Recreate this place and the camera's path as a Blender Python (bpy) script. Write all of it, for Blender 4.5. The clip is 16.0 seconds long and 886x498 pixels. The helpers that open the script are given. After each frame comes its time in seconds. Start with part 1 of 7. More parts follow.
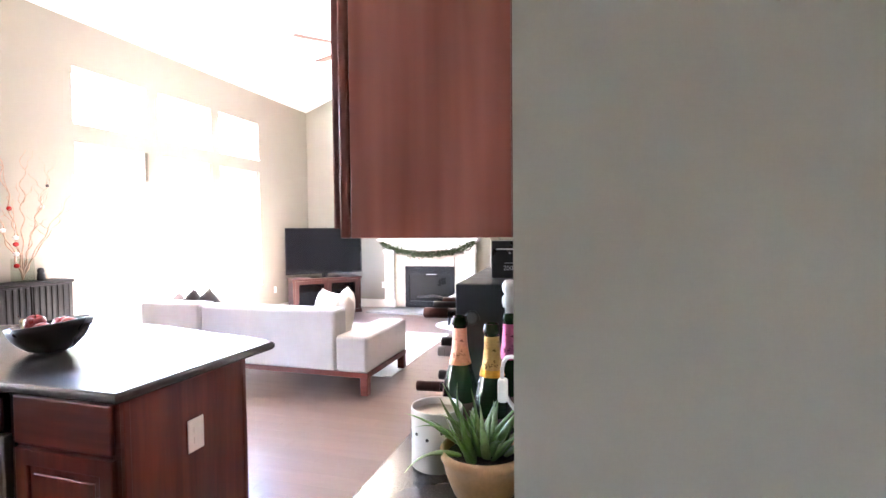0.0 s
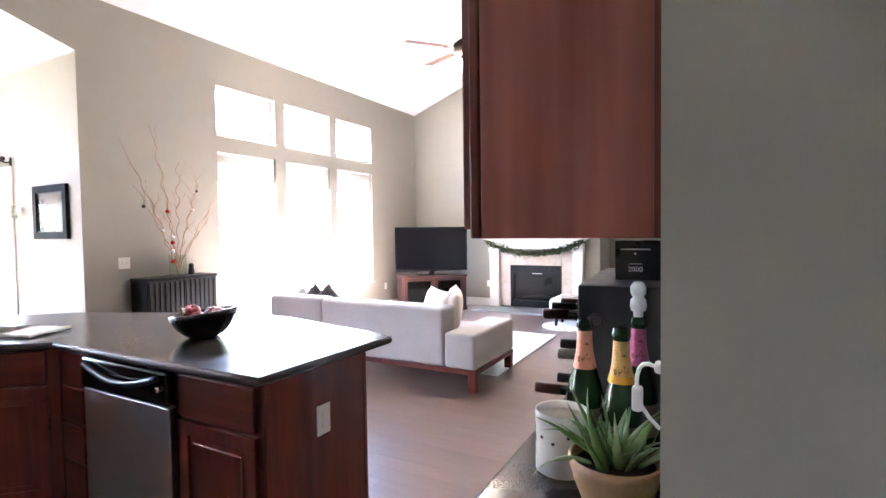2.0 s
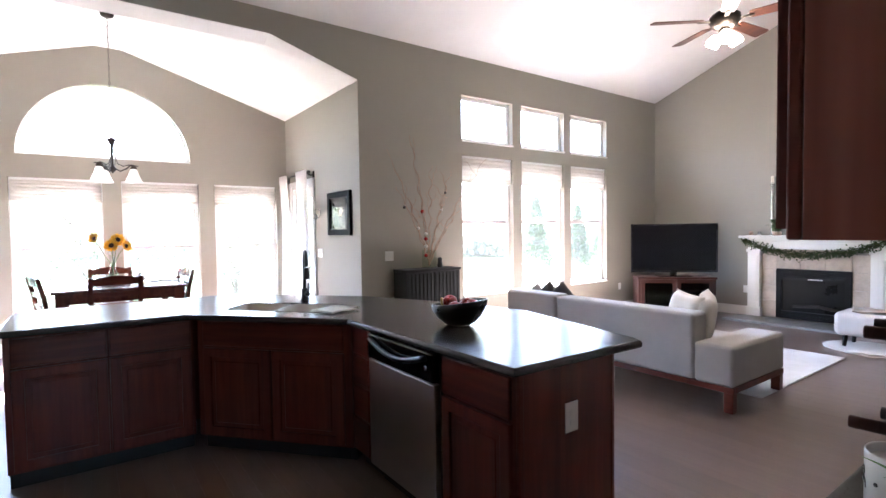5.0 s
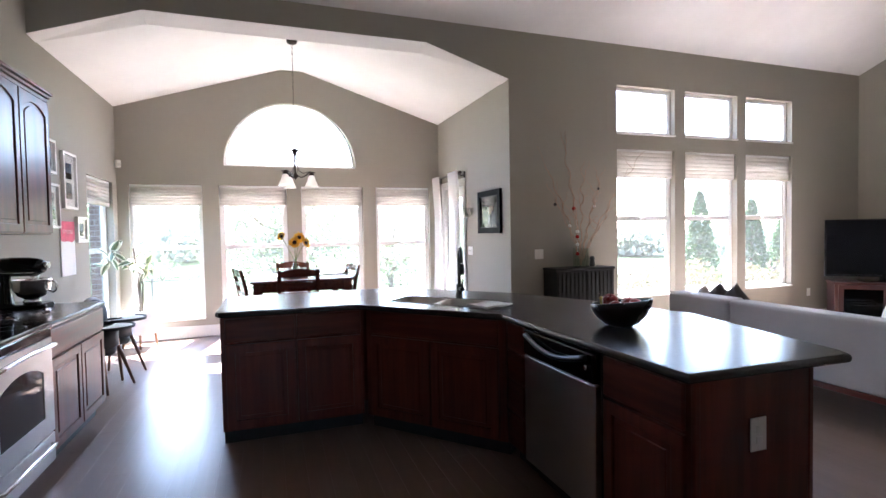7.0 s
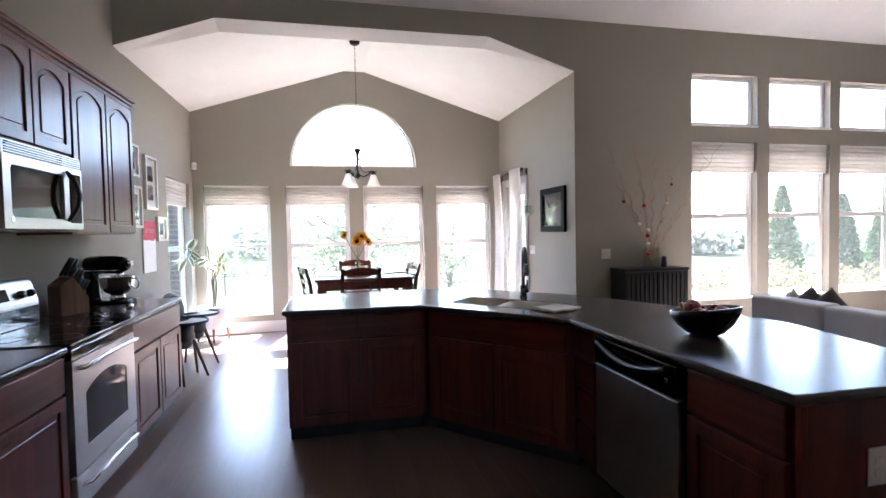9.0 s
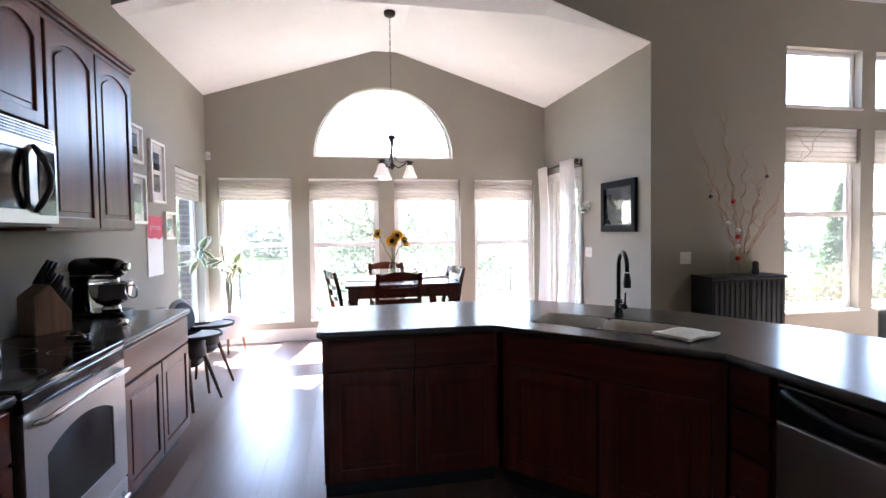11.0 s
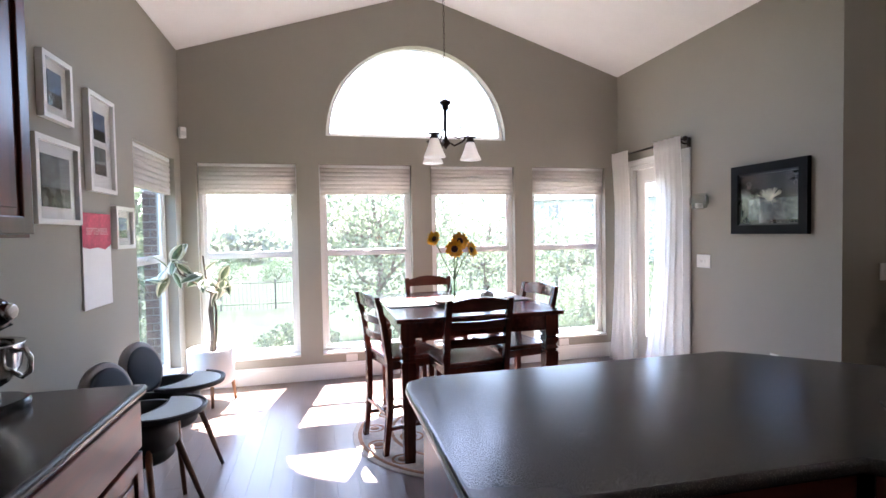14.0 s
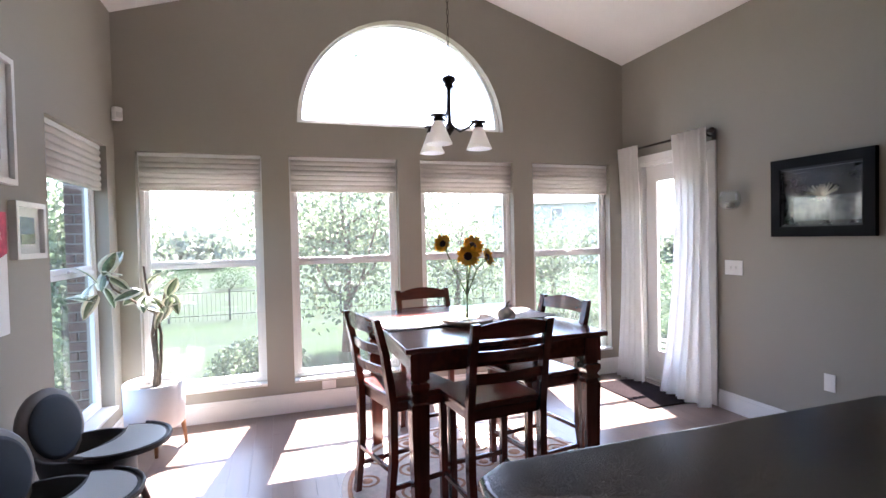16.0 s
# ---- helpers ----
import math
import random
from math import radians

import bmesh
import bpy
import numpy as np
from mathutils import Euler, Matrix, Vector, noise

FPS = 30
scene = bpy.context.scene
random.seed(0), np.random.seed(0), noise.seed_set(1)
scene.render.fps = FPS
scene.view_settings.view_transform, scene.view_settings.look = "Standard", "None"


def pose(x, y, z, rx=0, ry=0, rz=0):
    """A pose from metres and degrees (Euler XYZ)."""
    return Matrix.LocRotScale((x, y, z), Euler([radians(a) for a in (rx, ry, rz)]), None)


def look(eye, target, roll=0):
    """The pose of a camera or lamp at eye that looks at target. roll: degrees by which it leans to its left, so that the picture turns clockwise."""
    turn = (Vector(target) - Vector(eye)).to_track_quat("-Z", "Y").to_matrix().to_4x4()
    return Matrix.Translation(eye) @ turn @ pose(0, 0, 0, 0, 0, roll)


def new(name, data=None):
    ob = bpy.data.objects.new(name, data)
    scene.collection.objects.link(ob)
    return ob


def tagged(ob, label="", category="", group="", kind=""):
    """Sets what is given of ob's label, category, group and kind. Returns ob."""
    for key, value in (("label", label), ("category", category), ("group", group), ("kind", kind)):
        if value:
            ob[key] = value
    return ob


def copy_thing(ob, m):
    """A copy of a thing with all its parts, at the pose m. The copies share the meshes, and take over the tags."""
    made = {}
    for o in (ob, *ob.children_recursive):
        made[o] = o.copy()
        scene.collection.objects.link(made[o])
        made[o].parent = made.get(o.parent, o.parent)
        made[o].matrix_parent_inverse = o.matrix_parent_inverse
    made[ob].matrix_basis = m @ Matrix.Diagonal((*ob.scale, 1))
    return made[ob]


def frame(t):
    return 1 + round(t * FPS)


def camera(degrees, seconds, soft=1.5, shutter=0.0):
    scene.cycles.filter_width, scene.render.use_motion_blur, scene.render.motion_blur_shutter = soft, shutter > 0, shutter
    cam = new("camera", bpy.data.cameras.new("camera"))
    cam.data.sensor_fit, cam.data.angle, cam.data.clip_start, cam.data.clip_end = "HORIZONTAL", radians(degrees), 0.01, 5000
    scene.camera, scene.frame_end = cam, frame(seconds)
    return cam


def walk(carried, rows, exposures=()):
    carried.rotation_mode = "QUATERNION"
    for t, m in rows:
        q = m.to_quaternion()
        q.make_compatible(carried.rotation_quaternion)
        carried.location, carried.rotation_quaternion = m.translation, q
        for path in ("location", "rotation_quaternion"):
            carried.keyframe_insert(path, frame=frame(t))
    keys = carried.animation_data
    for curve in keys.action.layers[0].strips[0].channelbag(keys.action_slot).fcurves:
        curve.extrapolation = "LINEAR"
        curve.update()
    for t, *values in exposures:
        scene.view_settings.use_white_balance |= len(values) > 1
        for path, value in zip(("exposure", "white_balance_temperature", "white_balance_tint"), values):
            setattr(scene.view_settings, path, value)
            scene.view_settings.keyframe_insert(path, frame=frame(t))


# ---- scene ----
cam = camera(83.3, 16.0)
PATH = [
    (0, (0.762, 1.08, 1.414), (0.182, 2.993, 1.342), -0.6),
    (0.5, (0.754, 1.071, 1.423), (0.104, 2.961, 1.347), -0.7),
    (1, (0.736, 1.069, 1.418), (-0.001, 2.927, 1.345), -0.6),
    (1.5, (0.723, 1.066, 1.417), (-0.119, 2.879, 1.344), -0.7),
    (2, (0.719, 1.062, 1.418), (-0.239, 2.816, 1.345), -0.8),
    (2.5, (0.711, 1.063, 1.419), (-0.363, 2.749, 1.345), -0.9),
    (3, (0.707, 1.05, 1.414), (-0.483, 2.656, 1.342), -0.8),
    (3.5, (0.697, 1.04, 1.414), (-0.61, 2.552, 1.343), -0.8),
    (4, (0.682, 1.019, 1.418), (-0.738, 2.426, 1.346), -0.8),
    (4.5, (0.661, 1.005, 1.417), (-0.863, 2.298, 1.347), -0.9),
    (5, (0.651, 0.987, 1.424), (-0.97, 2.156, 1.352), -0.8),
    (7.5, (0.625, 0.917, 1.409), (-1.292, 1.483, 1.345), -1.1),
    (8, (0.618, 0.918, 1.413), (-1.318, 1.415, 1.348), -1.1),
    (8.5, (0.601, 0.913, 1.428), (-1.344, 1.374, 1.357), -1.1),
    (9, (0.534, 0.912, 1.429), (-1.416, 1.351, 1.356), -1.1),
    (11.5, (-0.629, 0.628, 1.421), (-2.59, 1.016, 1.348), -0.7),
    (12, (-0.938, 0.534, 1.418), (-2.897, 0.929, 1.345), -0.9),
    (12.5, (-1.23, 0.507, 1.434), (-3.189, 0.901, 1.361), -0.9),
    (13, (-1.527, 0.428, 1.439), (-3.483, 0.84, 1.367), -0.9),
    (13.5, (-1.798, 0.357, 1.432), (-3.749, 0.789, 1.366), -0.9),
    (14, (-2.039, 0.316, 1.442), (-3.984, 0.779, 1.377), -1.0),
    (14.5, (-2.259, 0.271, 1.453), (-4.19, 0.786, 1.388), -1.0),
    (15, (-2.465, 0.234, 1.445), (-4.381, 0.805, 1.385), -1.0),
    (15.5, (-2.631, 0.193, 1.441), (-4.535, 0.803, 1.385), -1.1),
    (16, (-2.788, 0.187, 1.437), (-4.687, 0.811, 1.39), -1.2),
]
walk(cam, [(t, look(eye, target, roll)) for t, eye, target, roll in PATH],
     [(0, 7.3, 5950, 19), (1, 7.0, 5900, 19), (2.5, 6.4, 5800, 17), (4, 6.05, 5800, 16), (5, 5.35, 5800, 16), (7.5, 4.6, 5850, 16), (9, 4.5, 5850, 16), (11.5, 4.48, 5950, 17), (13.5, 4.08, 6000, 17), (16, 3.62, 6000, 18)])

# ---- world, sun, exposure ----
world = bpy.data.worlds.new("sky")
scene.world = world
world.use_nodes = True
sky = world.node_tree.nodes.new("ShaderNodeTexSky")
sky.sky_type = "NISHITA"
sky.sun_disc = False
SUN_WAY = Vector((1.0, -0.195, -1.405)).normalized()
sky.sun_elevation = math.asin(-SUN_WAY.z)
sky.sun_rotation = math.atan2(-SUN_WAY.x, -SUN_WAY.y)
sky.dust_density = 1.0
sky.ozone_density = 1.0
world.node_tree.links.new(sky.outputs["Color"], world.node_tree.nodes["Background"].inputs["Color"])
world.node_tree.nodes["Background"].inputs["Strength"].default_value = 0.115
sun_data = bpy.data.lights.new("sun", "SUN")
sun_data.energy, sun_data.angle, sun_data.color = 5.0, radians(0.53), (1.0, 0.95, 0.87)
sun = new("sun", sun_data)
sun.matrix_world = look((0, 0, 20), Vector((0, 0, 20)) + SUN_WAY)

# ---- materials ----
def material(name):
    m = bpy.data.materials.new(name)
    m.use_nodes = True
    t = m.node_tree
    return m, t, t.nodes["Principled BSDF"]


def link(t, a, out, b, inp):
    t.links.new(a.outputs[out], b.inputs[inp])


def noise_node(t, coord, scale, detail=4.0, rough=0.6, stretch=(1, 1, 1)):
    mp = t.nodes.new("ShaderNodeMapping")
    mp.inputs["Scale"].default_value = [s * scale for s in stretch]
    link(t, coord[0], coord[1], mp, "Vector")
    n = t.nodes.new("ShaderNodeTexNoise")
    n.inputs["Scale"].default_value = 1.0
    n.inputs["Detail"].default_value = detail
    n.inputs["Roughness"].default_value = rough
    link(t, mp, "Vector", n, "Vector")
    return n


def ramp_node(t, src, stops, out="Fac"):
    r = t.nodes.new("ShaderNodeValToRGB")
    while len(r.color_ramp.elements) < len(stops):
        r.color_ramp.elements.new(0.5)
    for e, (p, c) in zip(r.color_ramp.elements, stops):
        e.position, e.color = p, (*c, 1) if len(c) == 3 else c
    link(t, src, out, r, "Fac")
    return r


def coords(t, space):
    if space == "world":
        return (t.nodes.new("ShaderNodeNewGeometry"), "Position")
    return (t.nodes.new("ShaderNodeTexCoord"), "Object")


def shade(c, k):
    return tuple(min(1.0, v * k) for v in c[:3])


def surface(name, base, rough=0.5, metal=0.0, var=0.12, scale=3.0, grain=60.0, bump=0.05, space="object", coat=0.0, spec=0.5, rough_var=0.08, stretch=(1, 1, 1), sheen=0.0):
    """A plain surface with broad stains, fine grain and a little relief."""
    m, t, p = material(name)
    co = coords(t, space)
    broad = noise_node(t, co, scale, 5, 0.65)
    fine = noise_node(t, co, grain, 3, 0.6, stretch)
    c1 = ramp_node(t, broad, [(0.3, shade(base, 1 - var)), (0.7, shade(base, 1 + var))])
    c2 = ramp_node(t, fine, [(0.3, shade((1, 1, 1), 1 - var * 0.7)), (0.7, (1, 1, 1))])
    mix = t.nodes.new("ShaderNodeMix")
    mix.data_type, mix.blend_type = "RGBA", "MULTIPLY"
    mix.inputs["Factor"].default_value = 1.0
    t.links.new(c1.outputs["Color"], mix.inputs["A"])
    t.links.new(c2.outputs["Color"], mix.inputs["B"])
    t.links.new(mix.outputs["Result"], p.inputs["Base Color"])
    rr = ramp_node(t, broad, [(0.3, (max(0.02, rough - rough_var),) * 3), (0.7, (min(1, rough + rough_var),) * 3)])
    t.links.new(rr.outputs["Color"], p.inputs["Roughness"])
    p.inputs["Metallic"].default_value = metal
    p.inputs["Specular IOR Level"].default_value = spec
    p.inputs["Coat Weight"].default_value = coat
    p.inputs["Coat Roughness"].default_value = 0.12
    p.inputs["Sheen Weight"].default_value = sheen
    if bump:
        b = t.nodes.new("ShaderNodeBump")
        b.inputs["Strength"].default_value = bump
        b.inputs["Distance"].default_value = 0.01
        link(t, fine, "Fac", b, "Height")
        link(t, b, "Normal", p, "Normal")
    return m


def wood(name, dark, light, rough=0.35, along="z", scale=1.0, coat=0.2, bump=0.08, space="object", by_piece=0.0):
    """Timber with long grain along one axis; by_piece varies the tone from piece to piece."""
    m, t, p = material(name)
    co = coords(t, space)
    st = {"x": (0.6, 9, 9), "y": (9, 0.6, 9), "z": (9, 9, 0.6)}[along]
    big = noise_node(t, co, 1.1 * scale, 3, 0.55, st)
    figure = noise_node(t, co, 4.0 * scale, 2, 0.5, st)
    fine = noise_node(t, co, 20.0 * scale, 1, 0.5, st)
    w = t.nodes.new("ShaderNodeMath")
    w.operation = "MULTIPLY_ADD"
    w.inputs[1].default_value = 0.55
    link(t, big, "Fac", w, 0)
    w2 = t.nodes.new("ShaderNodeMath")
    w2.operation = "MULTIPLY_ADD"
    w2.inputs[1].default_value = 0.45
    w2.inputs[2].default_value = 0.0
    link(t, figure, "Fac", w2, 0)
    link(t, w2, "Value", w, 2)
    cr = ramp_node(t, w, [(0.36, dark), (0.5, tuple((a + b) / 2 for a, b in zip(dark, light))), (0.62, light)], "Value")
    cf = ramp_node(t, fine, [(0.35, (0.88, 0.88, 0.88)), (0.6, (1, 1, 1))])
    mix = t.nodes.new("ShaderNodeMix")
    mix.data_type, mix.blend_type = "RGBA", "MULTIPLY"
    mix.inputs["Factor"].default_value = 0.25
    t.links.new(cr.outputs["Color"], mix.inputs["A"])
    t.links.new(cf.outputs["Color"], mix.inputs["B"])
    last = mix.outputs["Result"]
    if by_piece:
        oi = t.nodes.new("ShaderNodeObjectInfo")
        ge = t.nodes.new("ShaderNodeNewGeometry")
        ad = t.nodes.new("ShaderNodeMath")
        ad.operation = "ADD"
        link(t, oi, "Random", ad, 0)
        link(t, ge, "Random Per Island", ad, 1)
        fr = t.nodes.new("ShaderNodeMath")
        fr.operation = "FRACT"
        link(t, ad, "Value", fr, 0)
        rp = ramp_node(t, fr, [(0.0, (1 - by_piece,) * 3), (1.0, (1 + by_piece * 0.6, 1 + by_piece * 0.5, 1 + by_piece * 0.45))], "Value")
        mx = t.nodes.new("ShaderNodeMix")
        mx.data_type, mx.blend_type = "RGBA", "MULTIPLY"
        mx.inputs["Factor"].default_value = 1.0
        t.links.new(last, mx.inputs["A"])
        t.links.new(rp.outputs["Color"], mx.inputs["B"])
        last = mx.outputs["Result"]
    t.links.new(last, p.inputs["Base Color"])
    rr = ramp_node(t, figure, [(0.3, (rough * 0.94,) * 3), (0.7, (min(1, rough * 1.06),) * 3)])
    t.links.new(rr.outputs["Color"], p.inputs["Roughness"])
    p.inputs["Coat Weight"].default_value = coat
    p.inputs["Coat Roughness"].default_value = 0.18
    if bump:
        b = t.nodes.new("ShaderNodeBump")
        b.inputs["Strength"].default_value = bump
        b.inputs["Distance"].default_value = 0.001
        link(t, fine, "Fac", b, "Height")
        link(t, b, "Normal", p, "Normal")
    return m


def speckle(name, base, fleck, rough, scale=240.0):
    """Laminate or stone with small flecks."""
    m, t, p = material(name)
    co = coords(t, "world")
    v = t.nodes.new("ShaderNodeTexVoronoi")
    v.inputs["Scale"].default_value = scale
    link(t, co[0], co[1], v, "Vector")
    n = noise_node(t, co, 6, 5)
    r1 = ramp_node(t, v, [(0.12, fleck), (0.42, base)], "Distance")
    r2 = ramp_node(t, n, [(0.3, (0.94, 0.94, 0.94)), (0.7, (1.04, 1.04, 1.04))])
    mix = t.nodes.new("ShaderNodeMix")
    mix.data_type, mix.blend_type = "RGBA", "MULTIPLY"
    mix.inputs["Factor"].default_value = 1.0
    t.links.new(r1.outputs["Color"], mix.inputs["A"])
    t.links.new(r2.outputs["Color"], mix.inputs["B"])
    t.links.new(mix.outputs["Result"], p.inputs["Base Color"])
    rr = ramp_node(t, n, [(0.3, (rough * 0.93,) * 3), (0.7, (rough * 1.07,) * 3)])
    t.links.new(rr.outputs["Color"], p.inputs["Roughness"])
    return m


def glass(name, tint=(1, 1, 1), clear=True, rough=0.0, haze=0.0):
    """A thin pane, clear apart from its gloss and a pale translucent haze; or solid glass."""
    m, t, p = material(name)
    if not clear:
        p.inputs["Base Color"].default_value = (*tint, 1)
        p.inputs["Transmission Weight"].default_value = 1.0
        p.inputs["Roughness"].default_value = rough
        p.inputs["IOR"].default_value = 1.45
        return m
    tr = t.nodes.new("ShaderNodeBsdfTransparent")
    tr.inputs["Color"].default_value = (*tint, 1)
    gl = t.nodes.new("ShaderNodeBsdfGlossy")
    gl.inputs["Roughness"].default_value = rough
    lw = t.nodes.new("ShaderNodeLayerWeight")
    lw.inputs["Blend"].default_value = 0.5
    pw = t.nodes.new("ShaderNodeMath")
    pw.operation = "POWER"
    pw.inputs[1].default_value = 4.0
    link(t, lw, "Facing", pw, 0)
    fr = t.nodes.new("ShaderNodeMath")
    fr.operation = "MULTIPLY_ADD"
    fr.inputs[1].default_value, fr.inputs[2].default_value = 0.5, 0.03
    link(t, pw, "Value", fr, 0)
    mx = t.nodes.new("ShaderNodeMixShader")
    link(t, fr, "Value", mx, 0)
    t.links.new(tr.outputs["BSDF"], mx.inputs[1])
    t.links.new(gl.outputs["BSDF"], mx.inputs[2])
    # pale translucent mix: window glare put into the pane, or milky glass
    if haze:
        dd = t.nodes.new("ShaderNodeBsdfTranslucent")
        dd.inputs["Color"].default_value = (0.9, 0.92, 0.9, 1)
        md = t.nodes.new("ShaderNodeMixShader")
        md.inputs[0].default_value = haze
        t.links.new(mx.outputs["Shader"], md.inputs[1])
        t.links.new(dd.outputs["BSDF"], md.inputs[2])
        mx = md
    link(t, mx, "Shader", t.nodes["Material Output"], "Surface")
    return m


def cloth(name, base, through_light=0.0, rough=0.9, weave=400.0, var=0.08):
    m = surface(name, base, rough, var=var, scale=4, grain=weave, bump=0.15, spec=0.2, sheen=0.2)
    if through_light:
        t = m.node_tree
        p = t.nodes["Principled BSDF"]
        tl = t.nodes.new("ShaderNodeBsdfTranslucent")
        tl.inputs["Color"].default_value = (*base, 1)
        mx = t.nodes.new("ShaderNodeMixShader")
        mx.inputs[0].default_value = through_light
        t.links.new(p.outputs["BSDF"], mx.inputs[1])
        t.links.new(tl.outputs["BSDF"], mx.inputs[2])
        link(t, mx, "Shader", t.nodes["Material Output"], "Surface")
    return m


def leafy(name, dark, light, scale=3.0, through_light=0.35):
    m, t, p = material(name)
    ge = t.nodes.new("ShaderNodeNewGeometry")
    r = ramp_node(t, ge, [(0.0, dark), (1.0, light)], "Random Per Island")
    n = noise_node(t, (ge, "Position"), scale, 4)
    r2 = ramp_node(t, n, [(0.3, (0.7, 0.7, 0.7)), (0.7, (1.15, 1.15, 1.0))])
    mix = t.nodes.new("ShaderNodeMix")
    mix.data_type, mix.blend_type = "RGBA", "MULTIPLY"
    mix.inputs["Factor"].default_value = 1.0
    t.links.new(r.outputs["Color"], mix.inputs["A"])
    t.links.new(r2.outputs["Color"], mix.inputs["B"])
    t.links.new(mix.outputs["Result"], p.inputs["Base Color"])
    p.inputs["Roughness"].default_value = 0.6
    tl = t.nodes.new("ShaderNodeBsdfTranslucent")
    t.links.new(mix.outputs["Result"], tl.inputs["Color"])
    mx = t.nodes.new("ShaderNodeMixShader")
    mx.inputs[0].default_value = through_light
    t.links.new(p.outputs["BSDF"], mx.inputs[1])
    t.links.new(tl.outputs["BSDF"], mx.inputs[2])
    link(t, mx, "Shader", t.nodes["Material Output"], "Surface")
    return m


def glow(name, color, strength):
    m, t, p = material(name)
    p.inputs["Base Color"].default_value = (*color, 1)
    p.inputs["Emission Color"].default_value = (*color, 1)
    p.inputs["Emission Strength"].default_value = strength
    p.inputs["Roughness"].default_value = 0.4
    return m


WALL = surface("greige_wall_paint", (0.328, 0.308, 0.262), 0.75, var=0.03, scale=1.2, grain=220, bump=0.06, space="world", spec=0.3)
CEIL = surface("white_ceiling_paint", (0.80, 0.79, 0.77), 0.9, var=0.03, scale=2, grain=90, bump=0.25, space="world", spec=0.2)
TRIM = surface("white_trim_paint", (0.78, 0.77, 0.74), 0.4, var=0.03, scale=3, grain=80, bump=0.02, space="world")
VINYL = surface("white_window_vinyl", (0.80, 0.80, 0.79), 0.35, var=0.02, scale=3, grain=60, bump=0.0)
FLOOR = wood("brown_plank_floor", (0.155, 0.105, 0.085), (0.185, 0.128, 0.104), 0.32, "x", 0.8, 0.15, 0.0, "world", 0.06)
CHERRY = wood("dark_cherry_cabinet_wood", (0.078, 0.014, 0.008), (0.155, 0.031, 0.018), 0.34, "z", 1.0, 0.15, 0.0)
CHERRY_H = wood("dark_cherry_wood_across", (0.078, 0.014, 0.008), (0.155, 0.031, 0.018), 0.34, "x", 1.0, 0.15, 0.0)
CHERRY_Y = wood("dark_cherry_wood_along_y", (0.078, 0.014, 0.008), (0.155, 0.031, 0.018), 0.34, "y", 1.0, 0.15, 0.0)
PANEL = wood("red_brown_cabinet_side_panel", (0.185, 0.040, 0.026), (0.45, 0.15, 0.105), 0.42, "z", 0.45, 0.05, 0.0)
COUNTER = speckle("dark_grey_brown_laminate", (0.042, 0.037, 0.036), (0.085, 0.073, 0.066), 0.215)
STEEL = surface("brushed_stainless_steel", (0.50, 0.49, 0.485), 0.34, 1.0, var=0.03, scale=2, grain=160, bump=0.0, rough_var=0.03, stretch=(1, 1, 0.03))
STEEL_SATIN = surface("satin_stainless_steel", (0.52, 0.505, 0.495), 0.36, 1.0, var=0.05, scale=2, grain=160, bump=0.0, rough_var=0.04, stretch=(1, 1, 0.03))
CHROME = surface("polished_steel", (0.72, 0.71, 0.70), 0.12, 1.0, var=0.03, grain=40, bump=0.0, rough_var=0.04)
BLACK = surface("black_plastic", (0.012, 0.012, 0.013), 0.3, var=0.1, grain=90, bump=0.02)
BLACK_GLOSS = surface("glossy_black_glass", (0.008, 0.008, 0.009), 0.07, var=0.05, grain=20, bump=0.0, rough_var=0.03)
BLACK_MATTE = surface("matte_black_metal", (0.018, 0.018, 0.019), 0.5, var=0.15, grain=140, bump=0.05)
BRONZE = surface("dark_bronze_metal", (0.045, 0.035, 0.028), 0.38, 0.8, var=0.2, grain=40, bump=0.03)
WHITE = surface("white_plastic", (0.78, 0.77, 0.74), 0.35, var=0.03, grain=40, bump=0.0)
# haze in the panes stands in for glare from the bright garden
PANE = glass("window_pane", haze=0.007)
PICTURE_GLASS = glass("picture_glass")
for cherry in (CHERRY, CHERRY_H, CHERRY_Y):
    cherry.node_tree.nodes["Principled BSDF"].inputs["Specular IOR Level"].default_value = 0.35
    cherry.node_tree.nodes["Principled BSDF"].inputs["Coat Weight"].default_value = 0.04

# ---- shapes ----
def box(bm, x0, x1, y0, y1, z0, z1, bevel=0.0, seg=2, m=None):
    """A block between the given limits, with rounded edges."""
    mat4 = Matrix.Translation(((x0 + x1) / 2, (y0 + y1) / 2, (z0 + z1) / 2)) @ Matrix.Diagonal((abs(x1 - x0), abs(y1 - y0), abs(z1 - z0), 1))
    r = bmesh.ops.create_cube(bm, size=1.0, matrix=(m @ mat4) if m else mat4)
    if bevel:
        vs = set(r["verts"])
        es = [e for e in bm.edges if e.verts[0] in vs and e.verts[1] in vs]
        bmesh.ops.bevel(bm, geom=es, offset=bevel, segments=seg, profile=0.5, affect="EDGES", clamp_overlap=True)
    return bm


def lathe(bm, profile, seg=24, m=None, cap=True):
    """A turned body: (radius, height) pairs from bottom to top."""
    m = m or Matrix.Identity(4)
    rings = []
    for r, z in profile:
        rings.append([bm.verts.new(m @ Vector((r * math.cos(2 * math.pi * i / seg), r * math.sin(2 * math.pi * i / seg), z))) for i in range(seg)])
    for a, b in zip(rings, rings[1:]):
        for i in range(seg):
            j = (i + 1) % seg
            f = bm.faces.new((a[i], a[j], b[j], b[i]))
            f.smooth = True
    if cap:
        bm.faces.new(list(reversed(rings[0])))
        bm.faces.new(rings[-1])
    return bm


